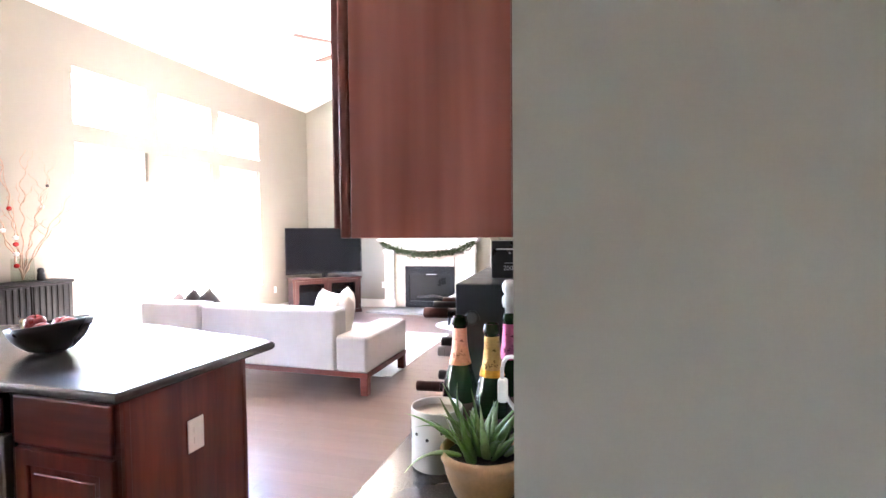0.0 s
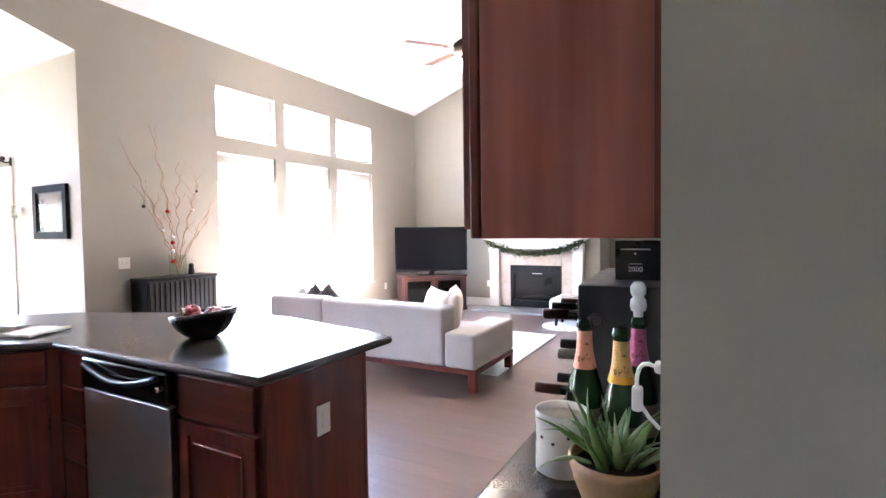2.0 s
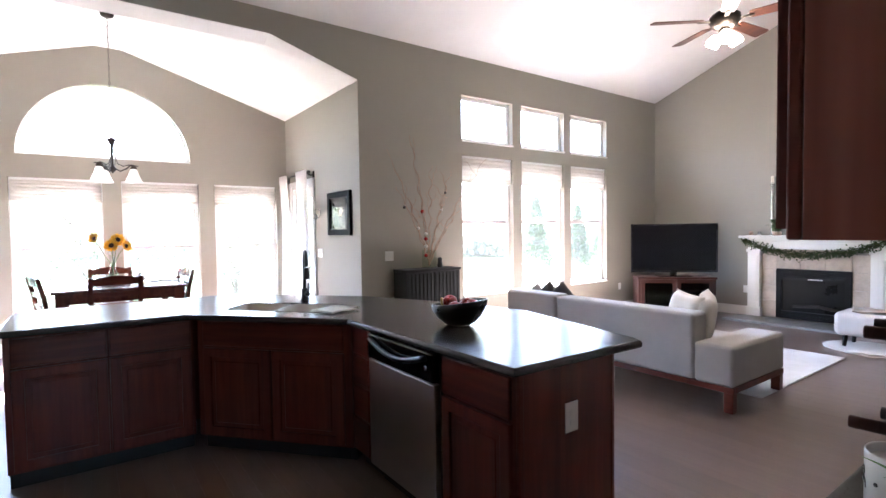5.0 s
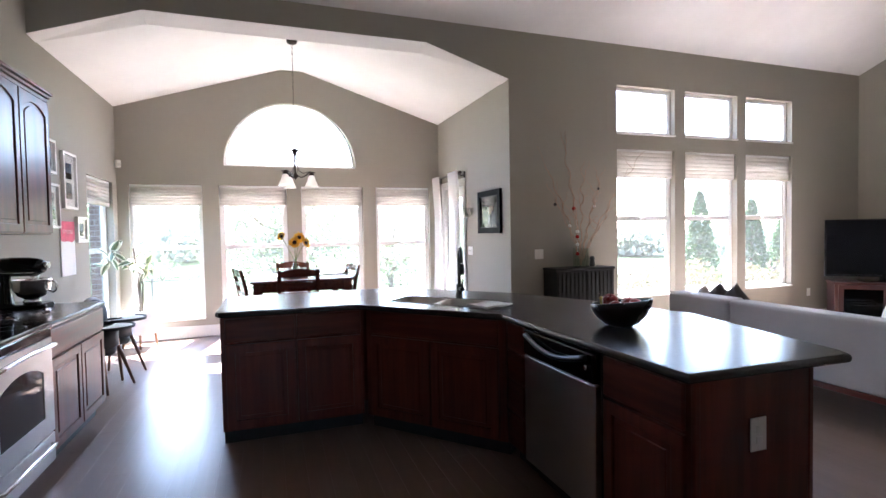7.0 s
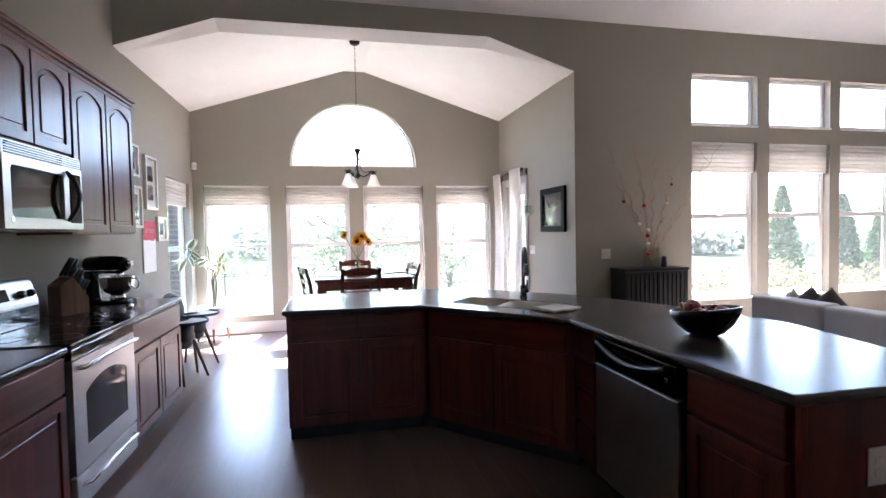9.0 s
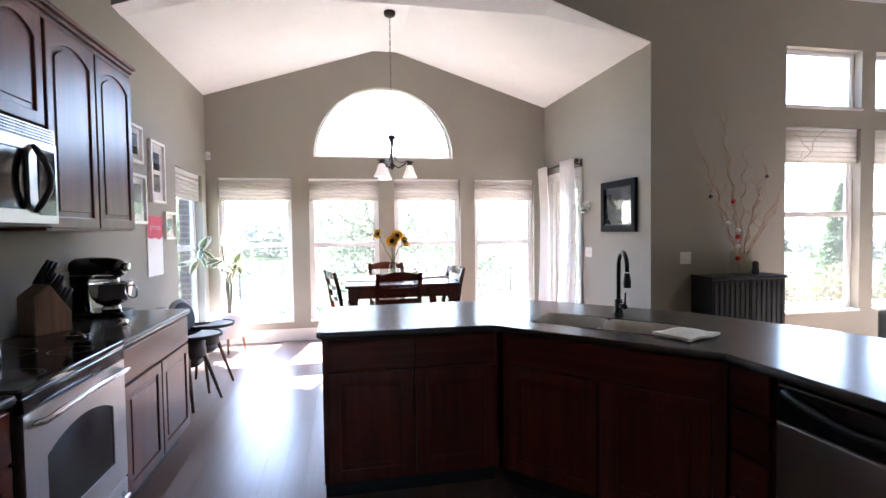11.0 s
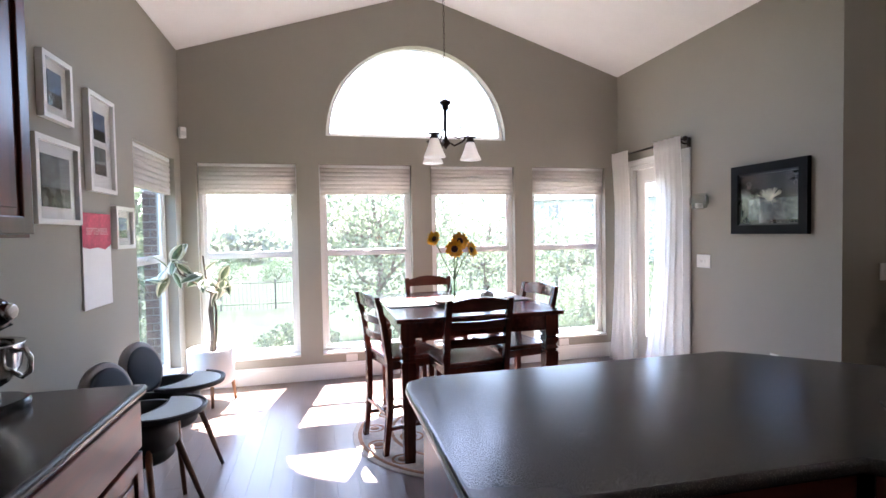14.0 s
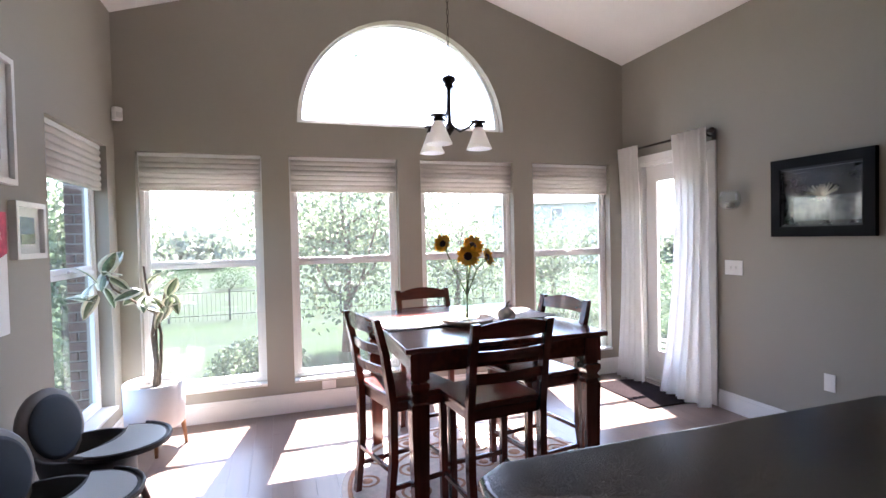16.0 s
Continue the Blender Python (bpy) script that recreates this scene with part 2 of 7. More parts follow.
def tube(bm, pts, radii, seg=8, m=None):
    """A round bar along the points; radii is one number or one for each point."""
    pts = [Vector(p) for p in pts]
    if m:
        pts = [m @ p for p in pts]
    if not hasattr(radii, "__len__"):
        radii = [radii] * len(pts)
    rings, up = [], None
    for i, p in enumerate(pts):
        d = (pts[min(i + 1, len(pts) - 1)] - pts[max(i - 1, 0)]).normalized()
        if up is None:
            up = d.orthogonal().normalized()
        up = (up - d * up.dot(d)).normalized()
        side = d.cross(up)
        rings.append([bm.verts.new(p + radii[i] * (math.cos(2 * math.pi * k / seg) * up + math.sin(2 * math.pi * k / seg) * side)) for k in range(seg)])
    for a, b in zip(rings, rings[1:]):
        for i in range(seg):
            j = (i + 1) % seg
            f = bm.faces.new((a[i], a[j], b[j], b[i]))
            f.smooth = True
    bm.faces.new(list(reversed(rings[0])))
    bm.faces.new(rings[-1])
    return bm


def prism(bm, loop, z0, z1, bevel=0.0, m=None, seg=2):
    """An upright block over a plan outline."""
    m = m or Matrix.Identity(4)
    lo = [bm.verts.new(m @ Vector((x, y, z0))) for x, y in loop]
    hi = [bm.verts.new(m @ Vector((x, y, z1))) for x, y in loop]
    n = len(loop)
    fs = [bm.faces.new(list(reversed(lo))), bm.faces.new(hi)]
    for i in range(n):
        fs.append(bm.faces.new((lo[i], lo[(i + 1) % n], hi[(i + 1) % n], hi[i])))
    if bevel:
        es = list({e for f in fs[:2] for e in f.edges})
        bmesh.ops.bevel(bm, geom=es, offset=bevel, segments=seg, profile=0.5, affect="EDGES", clamp_overlap=True)
    return bm


def slab(bm, outer, holes, thick, m):
    """A plate with holes; outlines in its own x, y, thickness along its z."""
    edges = []
    for loop in (outer, *holes):
        vs = [bm.verts.new(m @ Vector((x, y, 0))) for x, y in loop]
        edges += [bm.edges.new((vs[i], vs[(i + 1) % len(vs)])) for i in range(len(vs))]
    r = bmesh.ops.triangle_fill(bm, use_beauty=True, use_dissolve=False, edges=edges)
    fs = [g for g in r["geom"] if isinstance(g, bmesh.types.BMFace)]
    ex = bmesh.ops.extrude_face_region(bm, geom=fs)
    d = m.to_3x3() @ Vector((0, 0, thick))
    bmesh.ops.translate(bm, verts=[g for g in ex["geom"] if isinstance(g, bmesh.types.BMVert)], vec=d)
    bmesh.ops.recalc_face_normals(bm, faces=bm.faces)
    return bm


def rect(x0, x1, y0, y1):
    return [(x0, y0), (x1, y0), (x1, y1), (x0, y1)]


def arch(cx, r, y0, n=28):
    return [(cx + r * math.cos(math.pi * i / n), y0 + r * math.sin(math.pi * i / n)) for i in range(n + 1)]


def finish(name, bm, mat):
    bmesh.ops.recalc_face_normals(bm, faces=bm.faces)
    me = bpy.data.meshes.new(name)
    bm.to_mesh(me)
    bm.free()
    me.materials.append(mat)
    return new(name, me)


def part(name, bm, mat, parent, label=""):
    """One mesh object under a thing or a part, shaped in the thing's own space."""
    ob = finish(name, bm, mat)
    ob.parent = parent
    return tagged(ob, label)


def solo(name, bm, mat, label, category, group="", kind=""):
    return tagged(finish(name, bm, mat), label, category, group, kind)


def thing(name, m, label, category, group="", kind=""):
    ob = new(name)
    ob.empty_display_size = 0.1
    ob.matrix_basis = m
    return tagged(ob, label, category, group, kind)


def smooth(ob):
    for f in ob.data.polygons:
        f.use_smooth = True
    return ob


def B():
    return bmesh.new()

# ---- the large structure ----
WX, NX, SY, NY, FY = -4.585, -7.12, -0.97, 3.59, 9.65
EAST, TH = 5.0, 0.16
RIDGE_X, SLOPE, EAVE = -0.6, 0.38, 3.725
RIDGE_Z = EAVE + SLOPE * (RIDGE_X - WX)


def roof_z(x):
    return RIDGE_Z - SLOPE * abs(x - RIDGE_X)


def upright_x(x):
    """Own x, y, z become world y, z, x at the plane x."""
    return Matrix(((0, 0, 1, x), (1, 0, 0, 0), (0, 1, 0, 0), (0, 0, 0, 1)))


def upright_y(y):
    """Own x, y, z become world x, z, -y at the plane y."""
    return Matrix(((1, 0, 0, 0), (0, 0, -1, y), (0, 1, 0, 0), (0, 0, 0, 1)))


NOOK_WINDOWS = [(-0.836, 0.065), (0.28, 1.204), (1.41, 2.334), (2.54, 3.425)]
LIVING_WINDOWS = [(5.095, 6.02), (6.195, 7.12), (7.28, 8.19)]
NOOK_Z = (0.265, 2.14)
LOW_Z, TOP_Z = (0.55, 2.43), (2.63, 3.225)
ARCH_Y, ARCH_R, ARCH_Z = 1.295, 0.94, 2.42
SIDE_WIN = (-6.936, -5.945)
DOOR_X = (-6.88, -6.02)
DOOR_TOP = 2.12


def wall(name, outer, holes, thick, m, label):
    ob = finish(name, slab(B(), outer, holes, thick, m), WALL)
    return tagged(ob, label, "wall", kind="structure")


west = wall("wall_west", [(3.59, 0), (FY + TH, 0), (FY + TH, EAVE + 0.05), (SY, EAVE + 0.05), (SY, 3.17), (-0.1, 3.48), (2.6, 3.48), (NY, 3.17)],
            [rect(a, b, *LOW_Z) for a, b in LIVING_WINDOWS] + [rect(a, b, *TOP_Z) for a, b in LIVING_WINDOWS], -TH, upright_x(WX),
            "tall greige painted wall with windows and wide opening")
wall("wall_nook", [(SY - TH, 0), (NY + TH, 0), (NY + TH, 3.25), (1.47, 3.95), (1.16, 3.95), (SY - TH, 3.25)],
     [rect(a, b, *NOOK_Z) for a, b in NOOK_WINDOWS] + [arch(ARCH_Y, ARCH_R, ARCH_Z)], -TH, upright_x(NX), "greige gable wall with four windows and half-round window")
south_top = [(EAST, roof_z(EAST) + 0.04), (RIDGE_X, RIDGE_Z + 0.04), (WX, EAVE + 0.04), (NX, EAVE + 0.04)]
wall("wall_south", [(NX, 0), (EAST, 0)] + south_top, [rect(*SIDE_WIN, *NOOK_Z)], TH, upright_y(SY), "long greige painted kitchen wall")
wall("wall_nook_north", [(NX, 0), (DOOR_X[0], 0), (DOOR_X[0], DOOR_TOP), (DOOR_X[1], DOOR_TOP), (DOOR_X[1], 0), (WX - TH, 0), (WX - TH, 3.25), (NX, 3.25)], [], -TH,
     upright_y(NY), "greige painted wall with glazed garden door")
wall("wall_fireplace", [(WX, 0), (-0.97, 0), (-0.97, roof_z(-0.97) + 0.04), (WX, EAVE + 0.04)], [], -0.9, upright_y(FY), "greige wall behind television and fireplace")
wall("wall_north_far", [(-0.97, 0), (EAST, 0), (EAST, roof_z(EAST) + 0.04), (RIDGE_X, RIDGE_Z + 0.04), (-0.97, roof_z(-0.97) + 0.04)], [], -TH, upright_y(10.5), "greige wall beyond fireplace")
# closing wall out of view; its opening is cut only for fill light
wall("wall_east", [(SY, 0), (10.5, 0), (10.5, roof_z(EAST) + 0.04), (SY, roof_z(EAST) + 0.04)], [rect(0.2, 1.0, 1.0, 1.8)], TH, upright_x(EAST),
     "unseen greige closing wall with opening for added window")
stub = finish("wall_buffet", prism(B(), [(0.66, 1.735), (EAST, 1.735), (EAST, 1.86), (0.79, 1.86), (0.79, 4.6), (0.66, 4.6)], 0, 2.9), WALL)
tagged(stub, "greige painted wall end beside drinks counter", "wall", kind="structure")

# eave added out of view to block sun from transoms and sofa
eave = box(B(), WX - TH - 0.62, WX - TH - 0.001, NY + TH + 0.3, FY + 0.4, 3.56, 3.68, 0.004)
tagged(finish("shading_eave", eave, TRIM), "unseen eave added to keep sun off transom windows", "eave", kind="structure")
cb = B()
for x0, z0, x1, z1 in ((WX - 0.05, EAVE - 0.019, RIDGE_X, RIDGE_Z), (RIDGE_X, RIDGE_Z, EAST + 0.2, roof_z(EAST + 0.2))):
    vs = [cb.verts.new((x, y, z + d)) for d in (0, 0.12) for x, z in ((x0, z0), (x1, z1)) for y in (SY - 0.2, 10.8)]
    for f in ((0, 1, 3, 2), (4, 6, 7, 5), (0, 4, 5, 1), (2, 3, 7, 6), (0, 2, 6, 4), (1, 5, 7, 3)):
        cb.faces.new([vs[i] for i in f])
tagged(finish("ceiling", cb, CEIL), "white textured sloping living room ceiling", "ceiling", kind="structure")
nb = B()
prof = [(SY - 0.1, 3.165 - 0.031), (1.16, 3.835), (1.47, 3.835), (NY + 0.1, 3.165 - 0.031)]
lo = [[nb.verts.new((x, y, z)) for y, z in prof] for x in (NX - 0.1, WX - TH + 0.001)]
hi = [[nb.verts.new((x, y, z + 0.12)) for y, z in prof] for x in (NX - 0.1, WX - TH + 0.001)]
for s in (lo, hi):
    for i in range(3):
        nb.faces.new((s[0][i], s[0][i + 1], s[1][i + 1], s[1][i]))
for k in (0, 1):
    for i in range(3):
        nb.faces.new((lo[k][i], lo[k][i + 1], hi[k][i + 1], hi[k][i]))
for i in (0, 3):
    nb.faces.new((lo[0][i], lo[1][i], hi[1][i], hi[0][i]))
tagged(finish("ceiling_nook", nb, CEIL), "white vaulted ceiling of breakfast nook", "ceiling", kind="structure")

def back(y):
    """How far the soffit falls towards the nook to meet its ceiling."""
    return 0.06 if -0.5 < y < 3.0 else 0.012


sf_ = B()
edge = [(SY + 0.001, 3.17), (-0.1, 3.48), (2.6, 3.48), (NY - 0.001, 3.17)]
for (y0, z0), (y1, z1) in zip(edge, edge[1:]):
    vs = [sf_.verts.new((x, y, z - d - (back(y) if x < WX - 0.01 else 0))) for d in (0.0, 0.004) for x in (WX - TH - 0.02, WX - 0.001) for y, z in ((y0, z0), (y1, z1))]
    for f in ((0, 1, 3, 2), (4, 6, 7, 5), (0, 4, 5, 1), (2, 3, 7, 6), (0, 2, 6, 4), (1, 5, 7, 3)):
        sf_.faces.new([vs[i] for i in f])
tagged(finish("trim_soffit", sf_, CEIL), "white painted underside of wide nook opening", "soffit", kind="structure")

sub = box(B(), NX - 0.1, EAST + 0.1, SY - 0.1, 10.6, -0.2, -0.012)
floor = tagged(finish("floor", sub, surface("dark_subfloor", (0.05, 0.03, 0.02), 0.8, space="world")), "brown wood plank floor with satin sheen", "floor", kind="structure")


def baseboard(x0, x1, y0, y1, h=0.14):
    bm = box(B(), x0, x1, y0, y1, 0, h - 0.03)
    inset = 0.004
    box(bm, x0 + (inset if x1 - x0 < 0.1 else 0), x1 - (inset if x1 - x0 < 0.1 else 0), y0 + (inset if y1 - y0 < 0.1 else 0), y1 - (inset if y1 - y0 < 0.1 else 0), h - 0.03, h, 0.003)
    tagged(finish("baseboard", bm, TRIM), "white painted baseboard", "baseboard", kind="structure")


baseboard(NX, NX + 0.016, SY + 0.016, NY - 0.016, 0.16)
baseboard(NX, -4.02, SY, SY + 0.016, 0.15)
baseboard(DOOR_X[1] + 0.08, WX, NY - 0.016, NY, 0.15)
baseboard(NX + 0.016, DOOR_X[0] - 0.08, NY - 0.016, NY, 0.15)
baseboard(WX, WX + 0.016, NY + 0.0, FY, 0.15)
baseboard(WX + 0.016, -2.85, FY - 0.016, FY, 0.15)
baseboard(-1.2, -0.97, FY - 0.016, FY, 0.15)


def window(name, a, b, z0, z1, place, label, sashes=True, sill=True):
    """A window in its own x (across), y (into the room), z (up); glass 90 mm behind the wall face."""
    w = thing(name, place, label, "window", kind="structure")
    g = 0.035
    fr = B()
    for x0, x1, u0, u1 in ((a, a + g, z0, z1), (b - g, b, z0, z1), (a + g, b - g, z0, z0 + g), (a + g, b - g, z1 - g, z1)):
        box(fr, x0, x1, -0.13, -0.085, u0, u1, 0.004)
    part("window_frame", fr, VINYL, w)
    mid = z0 + (z1 - z0) * 0.53
    rows = [(z0 + g, mid, -0.10), (mid, z1 - g, -0.112)] if sashes else [(z0 + g, z1 - g, -0.108)]
    for u0, u1, d in rows:
        s = 0.032 if sashes else 0.012
        sb = B()
        for x0, x1, q0, q1 in ((a + g, a + g + s, u0, u1), (b - g - s, b - g, u0, u1), (a + g + s, b - g - s, u0, u0 + s), (a + g + s, b - g - s, u1 - s, u1)):
            box(sb, x0, x1, d - 0.012, d + 0.012, q0, q1, 0.003)
        sash = part("sash", sb, VINYL, w)
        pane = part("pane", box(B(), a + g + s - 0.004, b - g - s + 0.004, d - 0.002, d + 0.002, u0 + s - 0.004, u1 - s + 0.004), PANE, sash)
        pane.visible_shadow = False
    if sashes:
        part("sash_lock", box(B(), (a + b) / 2 - 0.03, (a + b) / 2 + 0.03, -0.088, -0.07, mid, mid + 0.018, 0.004), VINYL, w)
    if sill:
        part("window_sill", box(B(), a - 0.0, b + 0.0, -0.085, 0.022, z0 - 0.02, z0 + 0.004, 0.005), TRIM, w)
    return w


def place_west(x):
    return Matrix(((0, 1, 0, x), (1, 0, 0, 0), (0, 0, 1, 0), (0, 0, 0, 1)))


def place_south(y):
    return Matrix(((1, 0, 0, 0), (0, 1, 0, y), (0, 0, 1, 0), (0, 0, 0, 1)))


n_win = 0
for a, b in NOOK_WINDOWS:
    n_win += 1
    window("window_%d" % n_win, a, b, *NOOK_Z, place_west(NX), "white double-hung window with pleated shade")
window("window_5", *SIDE_WIN, *NOOK_Z, place_south(SY), "white double-hung window beside brick outer wall")
n_win = 5
for a, b in LIVING_WINDOWS:
    n_win += 2
    window("window_%d" % (n_win - 1), a, b, *LOW_Z, place_west(WX), "tall white double-hung living room window")
    window("window_%d" % n_win, a, b, *TOP_Z, place_west(WX), "fixed white transom window", False)
aw = thing("window_12", place_west(NX), "half-round arched window with white frame", "window", kind="structure")
fr = B()
slab(fr, arch(ARCH_Y, ARCH_R, ARCH_Z), [arch(ARCH_Y, ARCH_R - 0.045, ARCH_Z + 0.045)], 0.045, Matrix(((1, 0, 0, 0), (0, 0, -1, -0.085), (0, 1, 0, 0), (0, 0, 0, 1))))
part("window_frame", fr, VINYL, aw)
pb = prism(B(), arch(ARCH_Y, ARCH_R - 0.04, ARCH_Z + 0.04), -0.002, 0.002, m=Matrix(((1, 0, 0, 0), (0, 0, -1, -0.108), (0, 1, 0, 0), (0, 0, 0, 1))))
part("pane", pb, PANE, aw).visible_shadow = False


def place_east(x):
    return Matrix(((0, -1, 0, x), (1, 0, 0, 0), (0, 0, 1, 0), (0, 0, 0, 1)))


# unseen window, added so sky light fills the hall from behind
window("window_13", 0.2, 1.0, 1.0, 1.8, place_east(EAST), "unseen plain window added to let in fill light", False)

# ---- kitchen cabinets ----
def turn(x, y, z=0.0, deg=0.0):
    return pose(x, y, z, 0, 0, deg)


def face_up():
    """Own x, y, z of a plate become x, z, -y: a plate standing up whose thickness comes forward."""
    return Matrix(((1, 0, 0, 0), (0, 0, -1, 0), (0, 1, 0, 0), (0, 0, 0, 1)))


def panel_loop(x0, x1, z0, z1, curved):
    if not curved:
        return rect(x0, x1, z0, z1)
    rise, n = min(0.06, (x1 - x0) * 0.2), 12
    top = [(x1 + (x0 - x1) * i / n, z1 - rise + rise * math.sin(math.pi * i / n) ** 0.8) for i in range(n + 1)]
    return [(x0, z0), (x1, z0)] + top


def cabinet_door(parent, x0, x1, z0, z1, curved=False, name="door", stile=0.058):
    """A frame-and-panel door that stands 20 mm proud of the carcass front (own y = 0)."""
    fu = face_up()
    frame_bm = slab(B(), rect(x0, x1, z0, z1), [panel_loop(x0 + stile, x1 - stile, z0 + stile, z1 - stile, curved)], 0.02, fu)
    es = [e for e in frame_bm.edges if e.is_manifold and e.calc_face_angle() > 0.9 and all(v.co.y < -0.019 for v in e.verts)]
    bmesh.ops.bevel(frame_bm, geom=es, offset=0.005, segments=2, profile=0.6, affect="EDGES", clamp_overlap=True)
    d = part(name, frame_bm, CHERRY, parent)
    pan = prism(B(), panel_loop(x0 + stile - 0.004, x1 - stile + 0.004, z0 + stile - 0.004, z1 - stile + 0.004, curved), 0.001, 0.009, m=fu)
    s2 = stile + 0.026
    prism(pan, panel_loop(x0 + s2, x1 - s2, z0 + s2, z1 - s2, curved), 0.0085, 0.0165, 0.006, m=fu, seg=1)
    part("raised_panel", pan, CHERRY, d)
    return d


def drawer_front(parent, x0, x1, z0, z1):
    bm = box(B(), x0, x1, -0.02, -0.001, z0, z1, 0.006)
    return part("drawer_front", bm, CHERRY_H, parent)


def base_cabinet(m, w, d, fronts, label, toe=0.1, top=0.872, group="kitchen base cabinets", hollow=False):
    """Own x runs along the front from 0 to w, the front faces -y."""
    c = thing("base_cabinet", m, label, "cabinet", group)
    part("carcass", box(box(B(), 0, w, 0, 0.02, toe, top, 0.002), 0.0, w, 0.02, d, toe, 0.6) if hollow else box(B(), 0, w, 0, d, toe, top, 0.002), CHERRY, c)
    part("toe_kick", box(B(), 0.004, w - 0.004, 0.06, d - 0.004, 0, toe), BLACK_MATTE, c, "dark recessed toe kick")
    for kind, x0, x1, z0, z1 in fronts:
        (drawer_front if kind == "drawer" else cabinet_door)(c, x0, x1, z0, z1)
    return c


ISLAND_TOP = [(-0.68, 2.262), (-0.66, 3.055), (-0.72, 3.09), (-1.63, 3.275), (-2.35, 3.09), (-3.0, 2.80), (-3.58, 2.27), (-3.80, 2.05), (-3.855, 1.98), (-3.85, 0.665),
              (-3.80, 0.592), (-3.74, 0.577), (-2.965, 0.577), (-2.92, 0.60), (-2.90, 1.505), (-2.067, 2.238)]
SINK = [(-2.95, 1.735), (-2.37, 2.225), (-2.64, 2.47), (-3.21, 1.965)]


def rounded(loop, r, n=5):
    """The outline with each corner rounded."""
    out = []
    k = len(loop)
    for i in range(k):
        p, a, b = Vector(loop[i]), Vector(loop[i - 1]), Vector(loop[(i + 1) % k])
        u, v = (a - p).normalized(), (b - p).normalized()
        s, e = p + u * r, p + v * r
        for j in range(n + 1):
            f = j / n
            out.append(tuple((1 - f) ** 2 * s + 2 * f * (1 - f) * p + f * f * e))
    return out


wt = slab(B(), ISLAND_TOP, [rounded(SINK, 0.07)], 0.038, Matrix.Translation((0, 0, 0.872)))
es = [e for e in wt.edges if e.is_manifold and e.calc_face_angle() > 0.9 and abs(e.verts[0].co.z - e.verts[1].co.z) < 1e-4]
bmesh.ops.bevel(wt, geom=es, offset=0.016, segments=4, profile=0.5, affect="EDGES", clamp_overlap=True)
solo("island_worktop", wt, COUNTER, "dark speckled laminate worktop on angled kitchen island", "worktop")

# island cabinets: straight run, sink corner, end run
Y1 = 2.305
base_cabinet(turn(-1.19, Y1), 0.475, 0.56, [("drawer", 0.012, 0.457, 0.69, 0.86), ("door", 0.012, 0.457, 0.115, 0.675)], "dark cherry island base cabinet with drawer and panelled door")
base_cabinet(turn(-2.11, Y1), 0.22, 0.57, [("drawer", 0.012, 0.208, a, b) for a, b in ((0.70, 0.86), (0.52, 0.685), (0.325, 0.505), (0.115, 0.31))], "narrow dark cherry island base cabinet with four drawers")
diag_w = (Vector((-2.12, 2.29)) - Vector((-2.935, 1.575))).length
diag_a = math.degrees(math.atan2(2.29 - 1.575, -2.12 + 2.935))
base_cabinet(turn(-2.935, 1.575, 0, diag_a), diag_w, 0.5, [("drawer", 0.05, diag_w - 0.05, 0.70, 0.86), ("door", 0.05, diag_w / 2 - 0.006, 0.115, 0.685), ("door", diag_w / 2 + 0.006, diag_w - 0.05, 0.115, 0.685)],
             "dark cherry sink base cabinet set diagonally with two doors", hollow=True)
base_cabinet(turn(-2.965, 0.605, 0, 90), 0.95, 0.6, [("drawer", 0.03, 0.475, 0.70, 0.86), ("drawer", 0.487, 0.93, 0.70, 0.86), ("door", 0.03, 0.475, 0.115, 0.685), ("door", 0.487, 0.93, 0.115, 0.685)],
             "dark cherry island end cabinet with two doors")
ep = thing("island_end_panel", pose(-0.71, 2.305, 0), "dark cherry panel closing end of kitchen island", "panel")
part("panel", box(B(), -0.004, 0.012, 0.0, 0.586, 0.0, 0.872, 0.002), CHERRY, ep)
part("corner_post", box(B(), -0.004, 0.016, -0.002, 0.022, 0.0, 0.87, 0.003), CHERRY, ep)
part("corner_post", box(B(), -0.004, 0.016, 0.566, 0.588, 0.0, 0.87, 0.003), CHERRY, ep)
bk = prism(B(), [(-0.716, 2.888), (-2.3, 2.905), (-2.95, 2.62), (-3.56, 2.0), (-3.58, 0.61), (-3.56, 0.61), (-3.54, 1.99), (-2.93, 2.60), (-2.28, 2.885), (-0.716, 2.87)], 0.0, 0.871)
solo("island_back_panel", bk, CHERRY, "dark cherry panelling along back of kitchen island", "panel")


def plate(name, m, kind, label, w=0.072, h=0.115):
    """A wall plate whose own -y faces the room."""
    t = thing(name, m, label, "outlet" if kind == "outlet" else "switch")
    part("cover_plate", box(B(), -w / 2, w / 2, -0.007, -0.001, -h / 2, h / 2, 0.003), WHITE, t)
    n = max(1, round(w / 0.07))
    for i in range(n):
        cx = (i - (n - 1) / 2) * 0.046
        if kind == "outlet":
            for dz in (-0.02, 0.02):
                part("socket", box(B(), cx - 0.014, cx + 0.014, -0.010, -0.007, dz - 0.013, dz + 0.013, 0.003), WHITE, t)
        else:
            part("toggle", box(B(), cx - 0.005, cx + 0.005, -0.016, -0.007, -0.012, 0.012, 0.002), WHITE, t)
    return t


